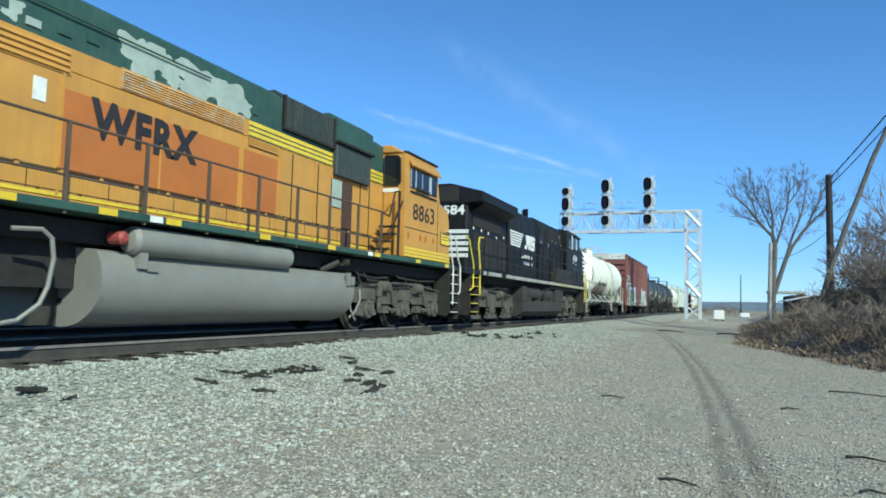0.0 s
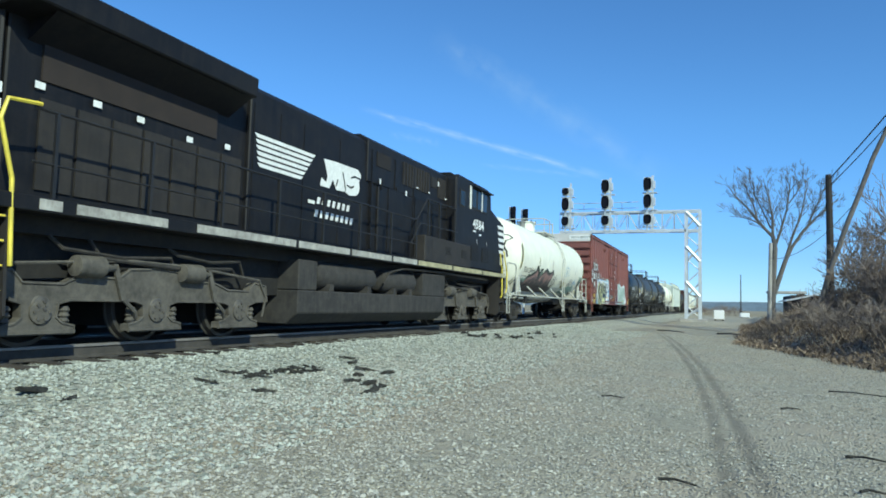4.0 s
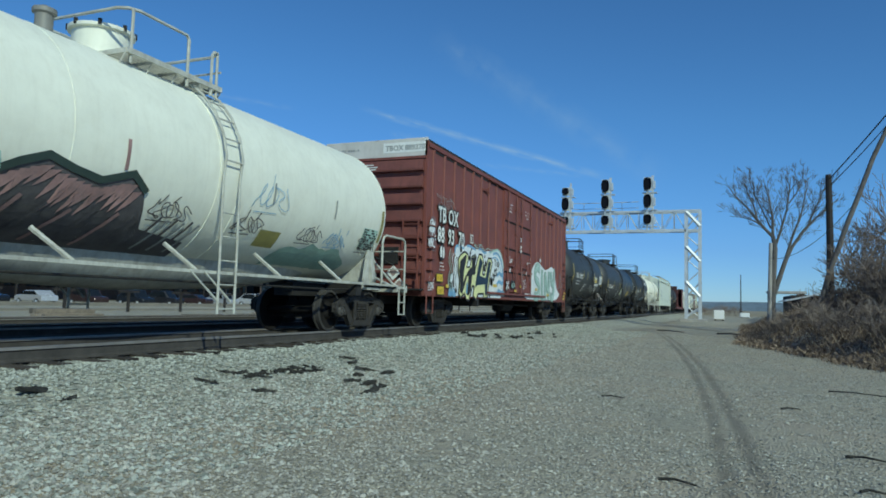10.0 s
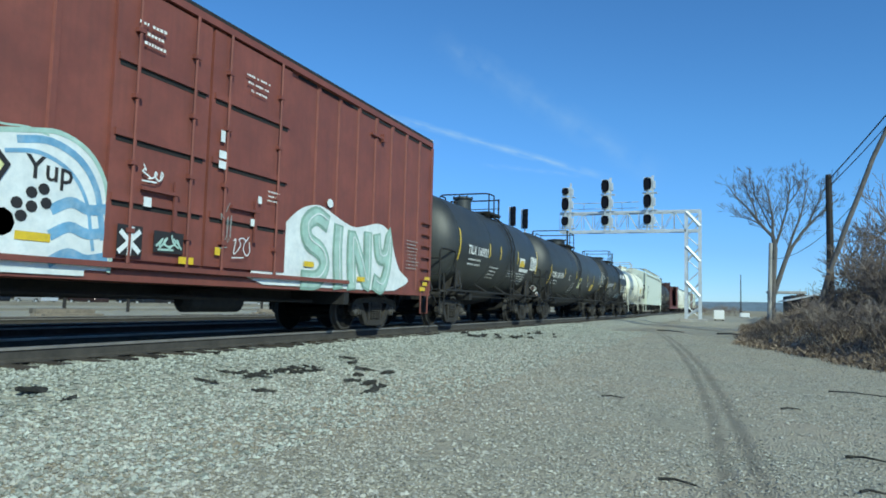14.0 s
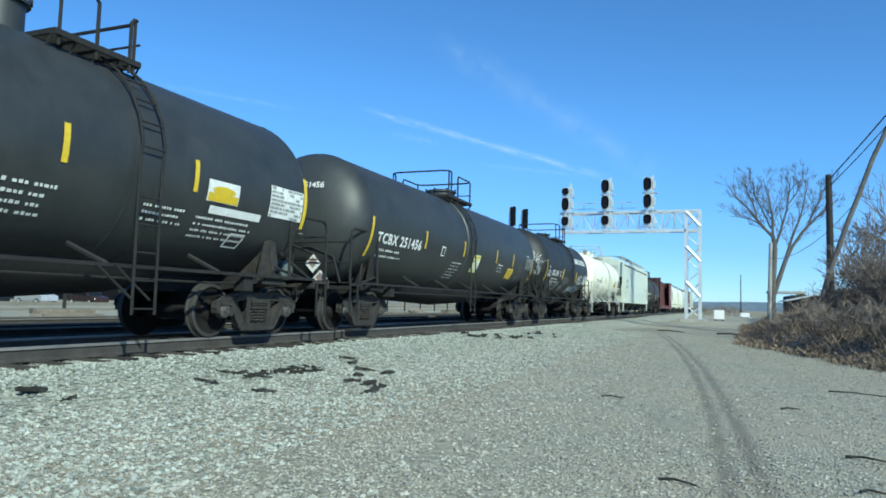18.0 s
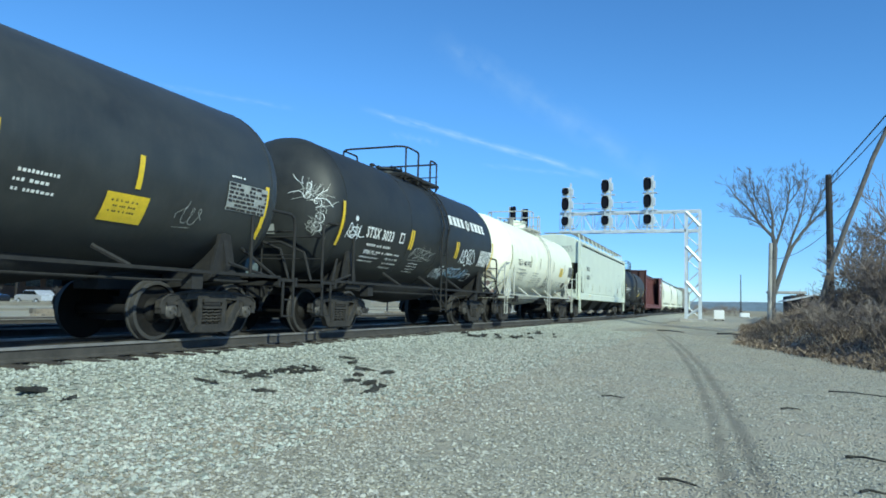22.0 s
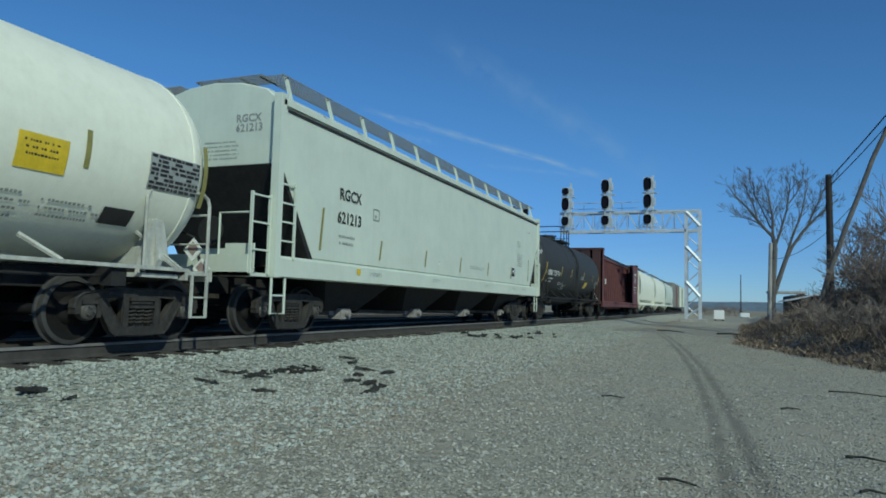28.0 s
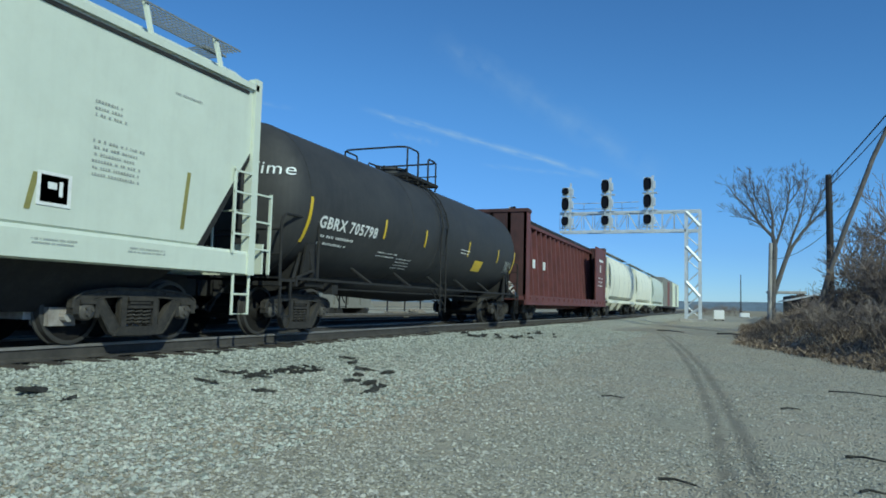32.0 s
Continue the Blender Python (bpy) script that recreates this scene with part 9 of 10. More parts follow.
def signal_unit(x, heights):
    c = thing("railway_signal", "stack of black signal faces on white backplates", "railway signal", (x, GY - 0.75, 0), group="signals on the bridge")
    part("post", Geo().box(0.32, 0.48, 0.1, 0.24, 7.4, heights[0][0] + 0.7), M_GALV, c)
    part("post", Geo().box(-0.10, 0.04, 0.1, 0.2, 7.4, heights[0][0] + 0.3), M_GALV, c)
    for z, w, h in heights:
        bp = part("backplate", Geo().box(-0.29, 0.33, 0.02, 0.08, z - h / 2 - 0.12, z + h / 2 + 0.10), M_GALV, c, "white backplate")
        g = Geo().prism([(a, z + b) for a, b in lens_oval(w, h)], -0.10, 0.03)
        part("signal_face", g, M_LENS, bp, "black oval signal face")
        rim = [(a * 1.04, z + b * 1.04) for a, b in lens_oval(w, h)]
        part("hood", Geo().tube([(a, -0.16, b) for a, b in rim + rim[:1]], 0.035), M_LENS, bp)
        part("bracket", Geo().box(-0.4, 0.75, 0.05, 0.5, z - h / 2 - 0.26, z - h / 2 - 0.2), M_GALV, bp)
        part("relay_box", Geo().box(0.40, 0.60, 0.05, 0.4, z - 0.35, z + 0.25), M_GALV, bp)
    return c


signal_bridge()
signal_unit(-12.2, ((10.82, 0.5, 0.48), (9.75, 0.52, 0.95), (8.3, 0.52, 0.66)))
signal_unit(-8.9, ((11.15, 0.55, 0.93), (9.8, 0.55, 0.97), (8.3, 0.54, 0.68)))
signal_unit(-5.55, ((11.2, 0.55, 0.93), (9.82, 0.55, 0.97), (8.32, 0.55, 0.70)))
for x, zt in ((-17.0, 9.75), (-15.9, 9.5)):
    c = thing("signal_mast", "tall signal mast with a long black head", "railway signal", (x, GY, 0), group="signal masts beyond the train")
    part("pole", Geo().turn([(0.2, 0.1), (zt - 0.2, 0.08)], 12, "z"), M_GALV, c)
    part("base", Geo().box(-0.4, 0.4, -0.4, 0.4, -0.1, 0.35), M_CONCRETE, c)
    part("signal_head", Geo().box(-0.14, 0.30, -0.35, -0.05, zt - 1.7, zt), M_LENS, c, "black signal head", bevel=0.05)
    part("backplate", Geo().box(-0.32, -0.14, -0.2, -0.1, zt - 1.7, zt), M_GALV, c)
    for z in (zt - 1.3, zt - 0.85, zt - 0.4):
        part("visor", Geo().turn([(-0.55, 0.15), (-0.35, 0.15)], 12, "y", (0.08, z)), M_LENS, c)


# ---- bare trees and brush ----
def limb(g, p, d, length, r, depth, rnd, spread=0.55, lift=0.12, seg=5, fine=0.010):
    """A tapering, forking branch; adds to g."""
    pts = [p]
    n = 4 if depth > 1 else 3
    q, w = Vector(p), Vector(d)
    for i in range(n):
        w = (w + Vector((rnd.uniform(-1, 1), rnd.uniform(-1, 1), rnd.uniform(-0.5, 0.9))) * 0.13 + Vector((0, 0, lift * 0.3))).normalized()
        q = q + w * length / n
        pts.append(tuple(q))
    r1 = max(fine, r * 0.62)
    g.tube(pts, r, seg if depth > 2 else (4 if depth > 1 else 3), 0, r1)
    if depth <= 0:
        return
    kids = rnd.choice((2, 3)) if depth > 1 else rnd.choice((3, 4, 5))
    for k in range(kids):
        at = rnd.uniform(0.55, 1.0) if k else 1.0
        i = min(n, max(1, round(at * n)))
        a = rnd.uniform(0, 6.283)
        side = w.orthogonal().normalized()
        side = side * math.cos(a) + w.cross(side) * math.sin(a)
        nd = (w + side * rnd.uniform(0.35, 1.0) * spread * 1.5 + Vector((0, 0, lift))).normalized()
        limb(g, pts[i], nd, length * rnd.uniform(0.58, 0.80), max(fine, r1 * rnd.uniform(0.55, 0.85)), depth - 1, rnd, spread, lift, seg, fine)


tree = thing("bare_tree", "leafless grey tree forking low into a wide vase-shaped crown", "tree", (2.75, 45.0, 0.7))
rnd = random.Random(12)
part("trunk", Geo().tube([(-0.06, 0, -0.4), (-0.04, 0, 0.4), (0.0, 0, 1.2), (0.04, 0, 2.1)], 0.22, 9, 0, 0.18), M_BARK, tree, smooth=True)
# each stem: its line, its thickness at both ends, how many twigs it carries and how they lean
STEMS = (
    (((0.02, 0, 1.9), (0.10, 0, 3.0), (0.17, 0, 4.2), (0.06, 0, 4.95)), 0.17, 0.12, 0, 0.0),
    (((0.08, 0, 1.5), (0.40, 0.05, 2.5), (0.72, 0.1, 3.5), (1.02, 0.1, 4.2)), 0.15, 0.11, 0, 0.0),
    (((0.06, 0, 4.9), (-0.45, 0.1, 5.5), (-1.15, 0.1, 6.5), (-1.95, 0.1, 7.4), (-2.35, 0.1, 8.0)), 0.10, 0.02, 13, -0.35),
    (((-0.5, 0.1, 5.55), (-0.95, -0.2, 5.85), (-1.5, -0.3, 6.05), (-2.3, -0.3, 6.15)), 0.05, 0.012, 8, -0.5),
    (((-0.75, 0.1, 5.9), (-0.95, 0.3, 6.8), (-1.3, 0.4, 7.7), (-1.5, 0.4, 8.5)), 0.06, 0.015, 10, -0.2),
    (((0.06, 0, 4.9), (0.05, -0.1, 6.0), (-0.15, -0.2, 7.2), (-0.45, -0.2, 8.4)), 0.085, 0.015, 14, -0.12),
    (((0.17, 0, 4.3), (0.5, 0.2, 5.3), (0.85, 0.2, 6.6), (1.0, 0.2, 7.8), (1.05, 0.2, 8.5)), 0.085, 0.015, 14, 0.0),
    (((0.72, 0.1, 3.6), (1.05, -0.2, 4.8), (1.5, -0.3, 6.0), (1.75, -0.3, 7.2), (1.95, -0.3, 8.3)), 0.085, 0.015, 13, 0.12),
    (((1.02, 0.1, 4.2), (1.65, 0.1, 5.2), (2.3, 0.1, 5.95), (2.9, 0.1, 6.5), (3.5, 0.1, 7.1)), 0.095, 0.018, 14, 0.3),
    (((1.9, 0.1, 5.5), (2.3, 0.3, 6.5), (2.7, 0.4, 7.4), (3.0, 0.4, 8.2)), 0.06, 0.014, 12, 0.22),
    (((0.95, 0.2, 6.9), (1.35, 0.1, 7.5), (1.55, 0.1, 8.3)), 0.04, 0.012, 7, 0.1),
    (((-0.05, 0, 5.4), (-0.5, 0.3, 6.6), (-0.95, 0.3, 7.6), (-1.0, 0.3, 8.6)), 0.05, 0.012, 10, -0.15),
)
for pts, r0, r1, twigs, way in STEMS:
    stem = part("stem", Geo().tube(pts, r0, 7, 0, r1), M_BARK, tree, smooth=True)
    P = [Vector(q) for q in pts]
    for i in range(twigs):
        a = 0.25 + 0.75 * (i + rnd.random()) / twigs * (len(P) - 1)
        k = min(len(P) - 2, int(a))
        q = P[k].lerp(P[k + 1], min(1.0, a - k))
        d = (P[k + 1] - P[k]).normalized() * 0.75 + Vector((way + rnd.uniform(-0.75, 0.75), rnd.uniform(-0.7, 0.7), rnd.uniform(0.1, 0.6)))
        g = Geo()
        limb(g, q, d.normalized(), rnd.uniform(0.42, 0.72), 0.022, 3, rnd, 0.55, 0.06, 4, 0.0055)
        part("twig", g, M_BARK, stem)

M_TWIG = mat("brown_twig", (0.185, 0.142, 0.116), 0.9, 0, 0.3, 8, 0.2)
M_VINE = mat("grey_vine", (0.235, 0.195, 0.165), 0.9, 0, 0.3, 8, 0.2)


def shrub_mesh(seed, height, stems, depth, r):
    g, rd = Geo(), random.Random(seed)
    for i in range(stems):
        a = rd.uniform(0, 6.283)
        limb(g, (rd.uniform(-0.3, 0.3) * height * 0.3, rd.uniform(-0.3, 0.3) * height * 0.3, -0.05), Vector((math.cos(a) * 0.5, math.sin(a) * 0.5, 1)).normalized(), height * rd.uniform(0.3, 0.45), r, depth, rd, 0.75, 0.02, 4)
    return g


SHRUBS = [shrub_mesh(40 + i, 2.2, 7, 3, 0.022).mesh("twigs", M_TWIG if i % 2 else M_VINE) for i in range(4)]
rnd = random.Random(77)
for i in range(120):
    y = rnd.uniform(15, 42)
    x = bank_edge(y) + rnd.uniform(0.9, 7.0)
    k = thing("shrub", "tangled leafless brown shrub on the bank", "shrub", (x, y, ground_z(x, y) - 0.05), group="brush on the bank")
    k.rotation_euler = (rnd.uniform(-0.15, 0.15), rnd.uniform(-0.15, 0.15), rnd.uniform(0, 6.28))
    q = rnd.uniform(0.5, 1.0) * (0.32 + 0.22 * min(3.6, x - bank_edge(y)))
    q *= 1.0 - 0.45 * smooth(27, 36, y)
    k.scale = (q * 1.2, q * 1.2, q)
    part("crown", SHRUBS[i % 4], None, k)
for i in range(14):
    y = rnd.uniform(25, 33)
    x = bank_edge(y) + rnd.uniform(3.6, 7.5)
    k = thing("shrub", "tall tangled leafless shrub beside the old shed", "shrub", (x, y, ground_z(x, y) - 0.05), group="brush on the bank")
    k.rotation_euler = (rnd.uniform(-0.1, 0.1), rnd.uniform(-0.1, 0.1), rnd.uniform(0, 6.28))
    q = rnd.uniform(0.9, 1.3)
    k.scale = (q * 0.9, q * 0.9, q)
    part("crown", SHRUBS[i % 4], None, k)
for i, (x, y, h) in enumerate(((7.4, 32, 5.2), (9.2, 36, 5.6), (6.6, 40, 5.0), (11.0, 42, 6.2), (5.4, 33.5, 3.6), (8.4, 48, 6.0), (12.5, 38, 6.0), (6.4, 27, 3.4))):
    k = thing("bare_tree", "thin leafless tree among the brush", "tree", (x, y, ground_z(x, y) - 0.05), group="trees behind the bank")
    rd = random.Random(90 + i)
    for j in range(3):
        g = Geo()
        limb(g, (0, 0, 0), Vector((rd.uniform(-0.35, 0.35), rd.uniform(-0.35, 0.35), 1)).normalized(), h * 0.36, 0.075, 4, rd, 0.6, 0.06, 5)
        part("limb", g, M_BARK if i % 2 else M_TWIG, k)

# dry weeds and fallen leaves over the bank
M_WEED = bpy.data.materials.new("dry_weeds")
M_WEED.use_nodes = True
nn, ll = M_WEED.node_tree.nodes, M_WEED.node_tree.links
gi = nn.new("ShaderNodeNewGeometry")
cr = nn.new("ShaderNodeValToRGB")
cr.color_ramp.elements[0].color, cr.color_ramp.elements[1].color = (0.115, 0.084, 0.061, 1), (0.40, 0.315, 0.235, 1)
e = cr.color_ramp.elements.new(0.55)
e.color = (0.215, 0.16, 0.115, 1)
ll.new(gi.outputs["Random Per Island"], cr.inputs["Fac"])
ll.new(cr.outputs["Color"], nn["Principled BSDF"].inputs["Base Color"])
nn["Principled BSDF"].inputs["Roughness"].default_value = 0.9
rnd = random.Random(3)
g = Geo()
for i in range(44000):
    y = 9 + 50 * rnd.random() ** 1.5
    x = bank_edge(y) + 7.5 * rnd.random() ** 1.6 - 0.25 + rnd.gauss(0, 0.15)
    z = ground_z(x, y)
    clump = 0.5 + 0.9 * max(0, noise.noise((x * 0.9, y * 0.6, 7)) + 0.25)
    h = rnd.uniform(0.10, 0.62) * clump * min(1.0, 0.45 + 0.4 * max(0, x - bank_edge(y)))
    a, w = rnd.uniform(0, 6.28), rnd.uniform(0.008, 0.02)
    lx, ly = rnd.uniform(-1.3, 1.3) * h, rnd.uniform(-1.3, 1.3) * h
    cx, cy = math.cos(a) * w, math.sin(a) * w
    if rnd.random() < 0.4:
        s = rnd.uniform(0.03, 0.07)
        zz = z + rnd.uniform(0.0, 0.12)
        tx, ty, tz = rnd.uniform(-s, s), rnd.uniform(-s, s), rnd.uniform(0.0, s)
        g.add([(x, y, zz), (x + s * math.cos(a), y + s * math.sin(a), zz + tz), (x + s * math.cos(a) + tx, y + s * math.sin(a) + ty, zz + tz + 0.02), (x + tx, y + ty, zz + 0.03)], [(0, 1, 2, 3)])
    else:
        g.add([(x - cx, y - cy, z - 0.02), (x + cx, y + cy, z - 0.02), (x + lx * 0.5 + cx * 0.7, y + ly * 0.5 + cy * 0.7, z + h * 0.7), (x + lx * 0.5 - cx * 0.7, y + ly * 0.5 - cy * 0.7, z + h * 0.7), (x + lx, y + ly, z + h)], [(0, 1, 2, 3), (3, 2, 4)])
me = bpy.data.meshes.new("weeds")
me.from_pydata(g.v, [], g.f)
me.materials.append(M_WEED)
tagged(new("weeds", me), "dry brown weeds and leaf litter over the bank", "weeds", kind="stuff")
# bare soil of the bank
g = Geo()
ny = [10 + 0.8 * i for i in range(66)]
for y in ny:
    e = bank_edge(y)
    for i in range(16):
        x = e - 0.15 + i * 0.75
        g.v.append((x, y, ground_z(x, y) + (0.008 if i else -0.03) + 0.05 * noise.noise((x * 1.3, y * 1.3, 2)) * (i > 0)))
g.f = [(j * 16 + i, j * 16 + i + 1, (j + 1) * 16 + i + 1, (j + 1) * 16 + i) for j in range(len(ny) - 1) for i in range(15)]
g.k = [0] * len(g.f)
M_SOIL = mat("leafy_soil", (0.12, 0.092, 0.068), 0.95, 0, 0.45, 2.5, 0.8, 30, dirt=(0.22, 0.17, 0.11), dirt_amount=0.6)
tagged(new("bank", g.mesh("bank", M_SOIL, True)), "brown earth bank under dry weeds", "bank", kind="structure")

# ---- poles and wires beside the road ----
pole = thing("utility_pole", "dark creosoted pole without crossarms", "utility pole", (4.45, 35.0, 0.6))
part("pole", Geo().tube([(0, 0, 0), (0.05, 0, 3.5), (0.03, 0, 6.75)], 0.17, 10, 0, 0.13), M_DARKWOOD, pole, smooth=True)
part("cap", Geo().turn([(6.75, 0.13), (6.82, 0.11)], 10, "z", (0.03, 0)), M_DARKWOOD, pole)
lean = thing("leaning_pole", "weathered pole leaning over the bank", "utility pole", (3.3, 30.0, 0.6))
part("pole", Geo().tube([(0, 0, 0), (0.42, 0, 1.76), (0.56, 0, 2.3), (0.76, 0, 2.85), (1.15, 0, 4.03), (1.55, 0, 5.11), (2.02, 0, 6.46), (2.48, 0, 7.52), (3.6, 0, 10.2)], 0.105, 10, 0, 0.08), mat("grey_weathered_pole", (0.12, 0.108, 0.10), 0.9, 0, 0.35, 4, 0.3), lean, smooth=True)
post = thing("wooden_post", "pale grey timber post beside the tree", "post", (2.48, 43.5, 0.6))
part("post", Geo().tube([(0, 0, 0), (0.12, 0, 4.5)], 0.12, 10, 0, 0.10), M_CONCRETE, post, smooth=True)
M_WIRE = mat("black_cable", (0.03, 0.03, 0.03), 0.6)


def wire(name, a, b, sag, r, label):
    a, b = Vector(a), Vector(b)
    pts = [a.lerp(b, i / 12) - Vector((0, 0, sag * 4 * (i / 12) * (1 - i / 12))) for i in range(13)]
    return tagged(new(name, Geo().tube(pts, r, 5).mesh(name, M_WIRE)), label, "cable")


wire("cable", (4.5, 35, 7.2), (7.2, 26, 10.6), 0.1, 0.028, "black cable from the dark pole")
wire("cable", (4.5, 35, 6.9), (7.0, 26, 10.0), 0.2, 0.02, "thin black cable from the dark pole")
wire("cable", (4.55, 30, 5.2), (2.58, 43.5, 4.2), 0.55, 0.014, "sagging black cable to the pale post")

# ---- old sheds, far things and hills ----
shed = thing("shed", "dark collapsed timber shed behind the brush", "shed", (9.2, 33.0, 1.2))
part("wall", Geo().box(-2.6, 2.6, -2.5, -2.4, -0.3, 1.5).box(-2.6, -2.5, -2.4, 2.4, -0.3, 1.7), M_DARKWOOD, shed)
part("roof", Geo().prism([(-3.1, 1.5), (0.2, 2.5), (3.2, 1.9), (3.2, 2.0), (0.2, 2.62), (-3.1, 1.62)], -2.9, 2.9), M_TIE, shed, "sagging dark board roof")
low = thing("low_building", "low shed with a pale metal roof", "shed", (8.6, 62.0, 1.0))
part("wall", Geo().box(-3.6, 3.6, -2, 6, -0.6, 1.5), M_DARKWOOD, low)
part("roof", Geo().prism([(-4.0, 1.0), (4.0, 2.9), (4.0, 3.0), (-4.0, 1.12)], -2.4, 6.4), M_SILVER, low, "pale sloping metal roof")
shelter = thing("open_shelter", "small flat-roofed open shelter", "shelter", (6.6, 86.0, 0.6))
part("roof", Geo().box(-1.9, 1.9, -1.5, 1.5, 2.6, 2.85), M_CONCRETE, shelter)
for x in (-1.5, 1.5):
    part("post", Geo().box(x - 0.3, x + 0.3, -1.2, 1.2, -0.6, 2.6), M_DARKWOOD, shelter)
M_BOXWHITE = mat("white_box_paint", (0.78, 0.78, 0.76), 0.5, 0, 0.05)
for x, y, w, h, lab in ((-0.33, 84.0, 1.12, 0.72, "small white box trailer on the far road"), (3.4, 121.0, 1.35, 0.38, "low white vehicle far down the road")):
    b = thing("box_trailer", lab, "trailer", (x, y, 0))
    part("body", Geo().box(-w / 2, w / 2, 0, 3.5, 0.14, 0.45 + h), M_BOXWHITE, b, bevel=0.05)
    for sx in (-1, 1):
        part("wheel", Geo().turn([(sx * w / 2 * 0.7 - 0.1, 0.3), (sx * w / 2 * 0.7 + 0.1, 0.3)], 14, "x", (0.6, 0.3)), M_UNDER, b)
fp = thing("utility_pole", "slender far utility pole", "utility pole", (3.7, 160.0, 0.0))
part("pole", Geo().tube([(0, 0, 0), (0, 0, 8.6)], 0.13, 8, 0, 0.09), M_DARKWOOD, fp)
part("cap", Geo().box(-0.12, 0.12, -0.12, 0.12, 8.6, 8.75), M_DARKWOOD, fp)
rnd = random.Random(8)
for i in range(16):
    x, y = -4.4 + rnd.uniform(-1.5, 1.2) + 0.8 * i * rnd.random(), rnd.uniform(160, 210)
    k = thing("bush", "dark bush far down the line", "bush", (x, y, 0), group="far bushes")
    q = rnd.uniform(0.7, 1.3)
    k.scale = (q, q, q)
    part("crown", SHRUBS[i % 4], None, k)
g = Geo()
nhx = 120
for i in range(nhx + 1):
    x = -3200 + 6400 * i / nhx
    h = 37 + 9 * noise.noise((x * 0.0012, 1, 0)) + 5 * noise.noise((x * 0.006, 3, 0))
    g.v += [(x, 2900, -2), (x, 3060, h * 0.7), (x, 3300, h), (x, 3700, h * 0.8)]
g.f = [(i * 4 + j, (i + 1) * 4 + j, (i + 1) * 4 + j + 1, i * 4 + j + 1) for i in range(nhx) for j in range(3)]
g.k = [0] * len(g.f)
# distance haze is mixed into the hills' blue-grey colour
tagged(new("hills", g.mesh("hills", mat("hazed_hill", (0.155, 0.195, 0.225), 0.95, 0, 0.3, 0.02, 0.0), True)), "low wooded hills on the horizon, with haze in their colour", "hills", kind="structure")

# ---- yard beyond the tracks ----
M_PAVE = mat("pale_yard_concrete", (0.20, 0.185, 0.155), 0.9, 0, 0.2, 0.5, 0.2, dirt=(0.25, 0.22, 0.17), dirt_amount=0.5)
for x0, x1, h, lab in ((-34.0, -33.4, 0.55, "low pale concrete kerb wall"), (-47.0, -46.6, 0.7, "pale retaining edge of the car park")):
    w = tagged(new("kerb_wall", Geo().box(x0, x1, -5, 170, -0.3, h - 0.2).mesh("kerb_wall", M_PAVE)), lab, "wall", kind="structure")
hall = thing("warehouse", "long low brick warehouse with a row of dark windows", "building", (-92.0, 60.0, -0.2))
M_BRICK = mat("dull_brick", (0.085, 0.06, 0.05), 0.9, 0, 0.3, 1.5, 0.3, 25)
part("wall", Geo().box(-8, 0, -75, 110, 0, 5.6), M_BRICK, hall)
part("roof", Geo().box(-8.4, 0.5, -75.5, 110.5, 5.6, 6.0), M_UNDER, hall)
WIN = Geo().box(-0.02, 0.06, -1.1, 1.1, 0, 1.7).mesh("window", M_GLASS)
for i in range(56):
    part("window", WIN, None, hall, at=(0.0, -70 + i * 3.2, 2.2))
part("canopy", Geo().box(0, 5.0, -75, 60, 3.9, 4.15), M_UNDER, hall)
for i in range(22):
    part("canopy_post", Geo().box(4.6, 4.8, -74 + i * 6, -73.8 + i * 6, 0, 3.9), M_DARKWOOD, hall)
CARS = [mat("car_paint_" + n, col, 0.25, 0.3, 0.05) for n, col in (("blue", (0.02, 0.025, 0.035)), ("white", (0.5, 0.5, 0.5)), ("silver", (0.45, 0.46, 0.47)), ("dark", (0.03, 0.03, 0.035)), ("red", (0.05, 0.03, 0.03)))]


def parked_car(paint, kind, label, m):
    c = thing("parked_car", label, "car", group="parked cars in the yard")
    c.matrix_basis = m
    h = 0.35 if kind else 0
    body = [(-2.2, 0.35), (-2.25, 0.75), (-2.05, 0.95), (-1.2, 1.0), (-0.6, 1.42 + h), (1.0, 1.45 + h), (1.75, 1.0 + h * 0.6), (2.2, 0.95 + h * 0.3), (2.25, 0.4)]
    part("body", Geo().prism(body, -0.85, 0.85, "x"), paint, c, bevel=0.06)
    part("side_window", Geo().prism([(-1.0, 1.02), (-0.55, 1.36 + h), (0.95, 1.38 + h), (1.5, 1.02 + h * 0.4)], -0.87, 0.87, "x"), M_GLASS, c)
    part("windscreen", Geo().add([(-0.7, -1.22, 1.02), (0.7, -1.22, 1.02), (0.6, -0.66, 1.40 + h), (-0.6, -0.66, 1.40 + h)], [(0, 1, 2, 3)]), M_GLASS, c)
    for y in (-1.4, 1.4):
        for x in (-0.78, 0.78):
            w = part("wheel", Geo().turn([(x - 0.1, 0.33), (x + 0.1, 0.33)], 16, "x", (y, 0.33)), M_UNDER, c)
            part("rim", Geo().turn([(x - 0.11, 0.2), (x + 0.11, 0.2)], 12, "x", (y, 0.33)), M_SILVER, w)
    return c


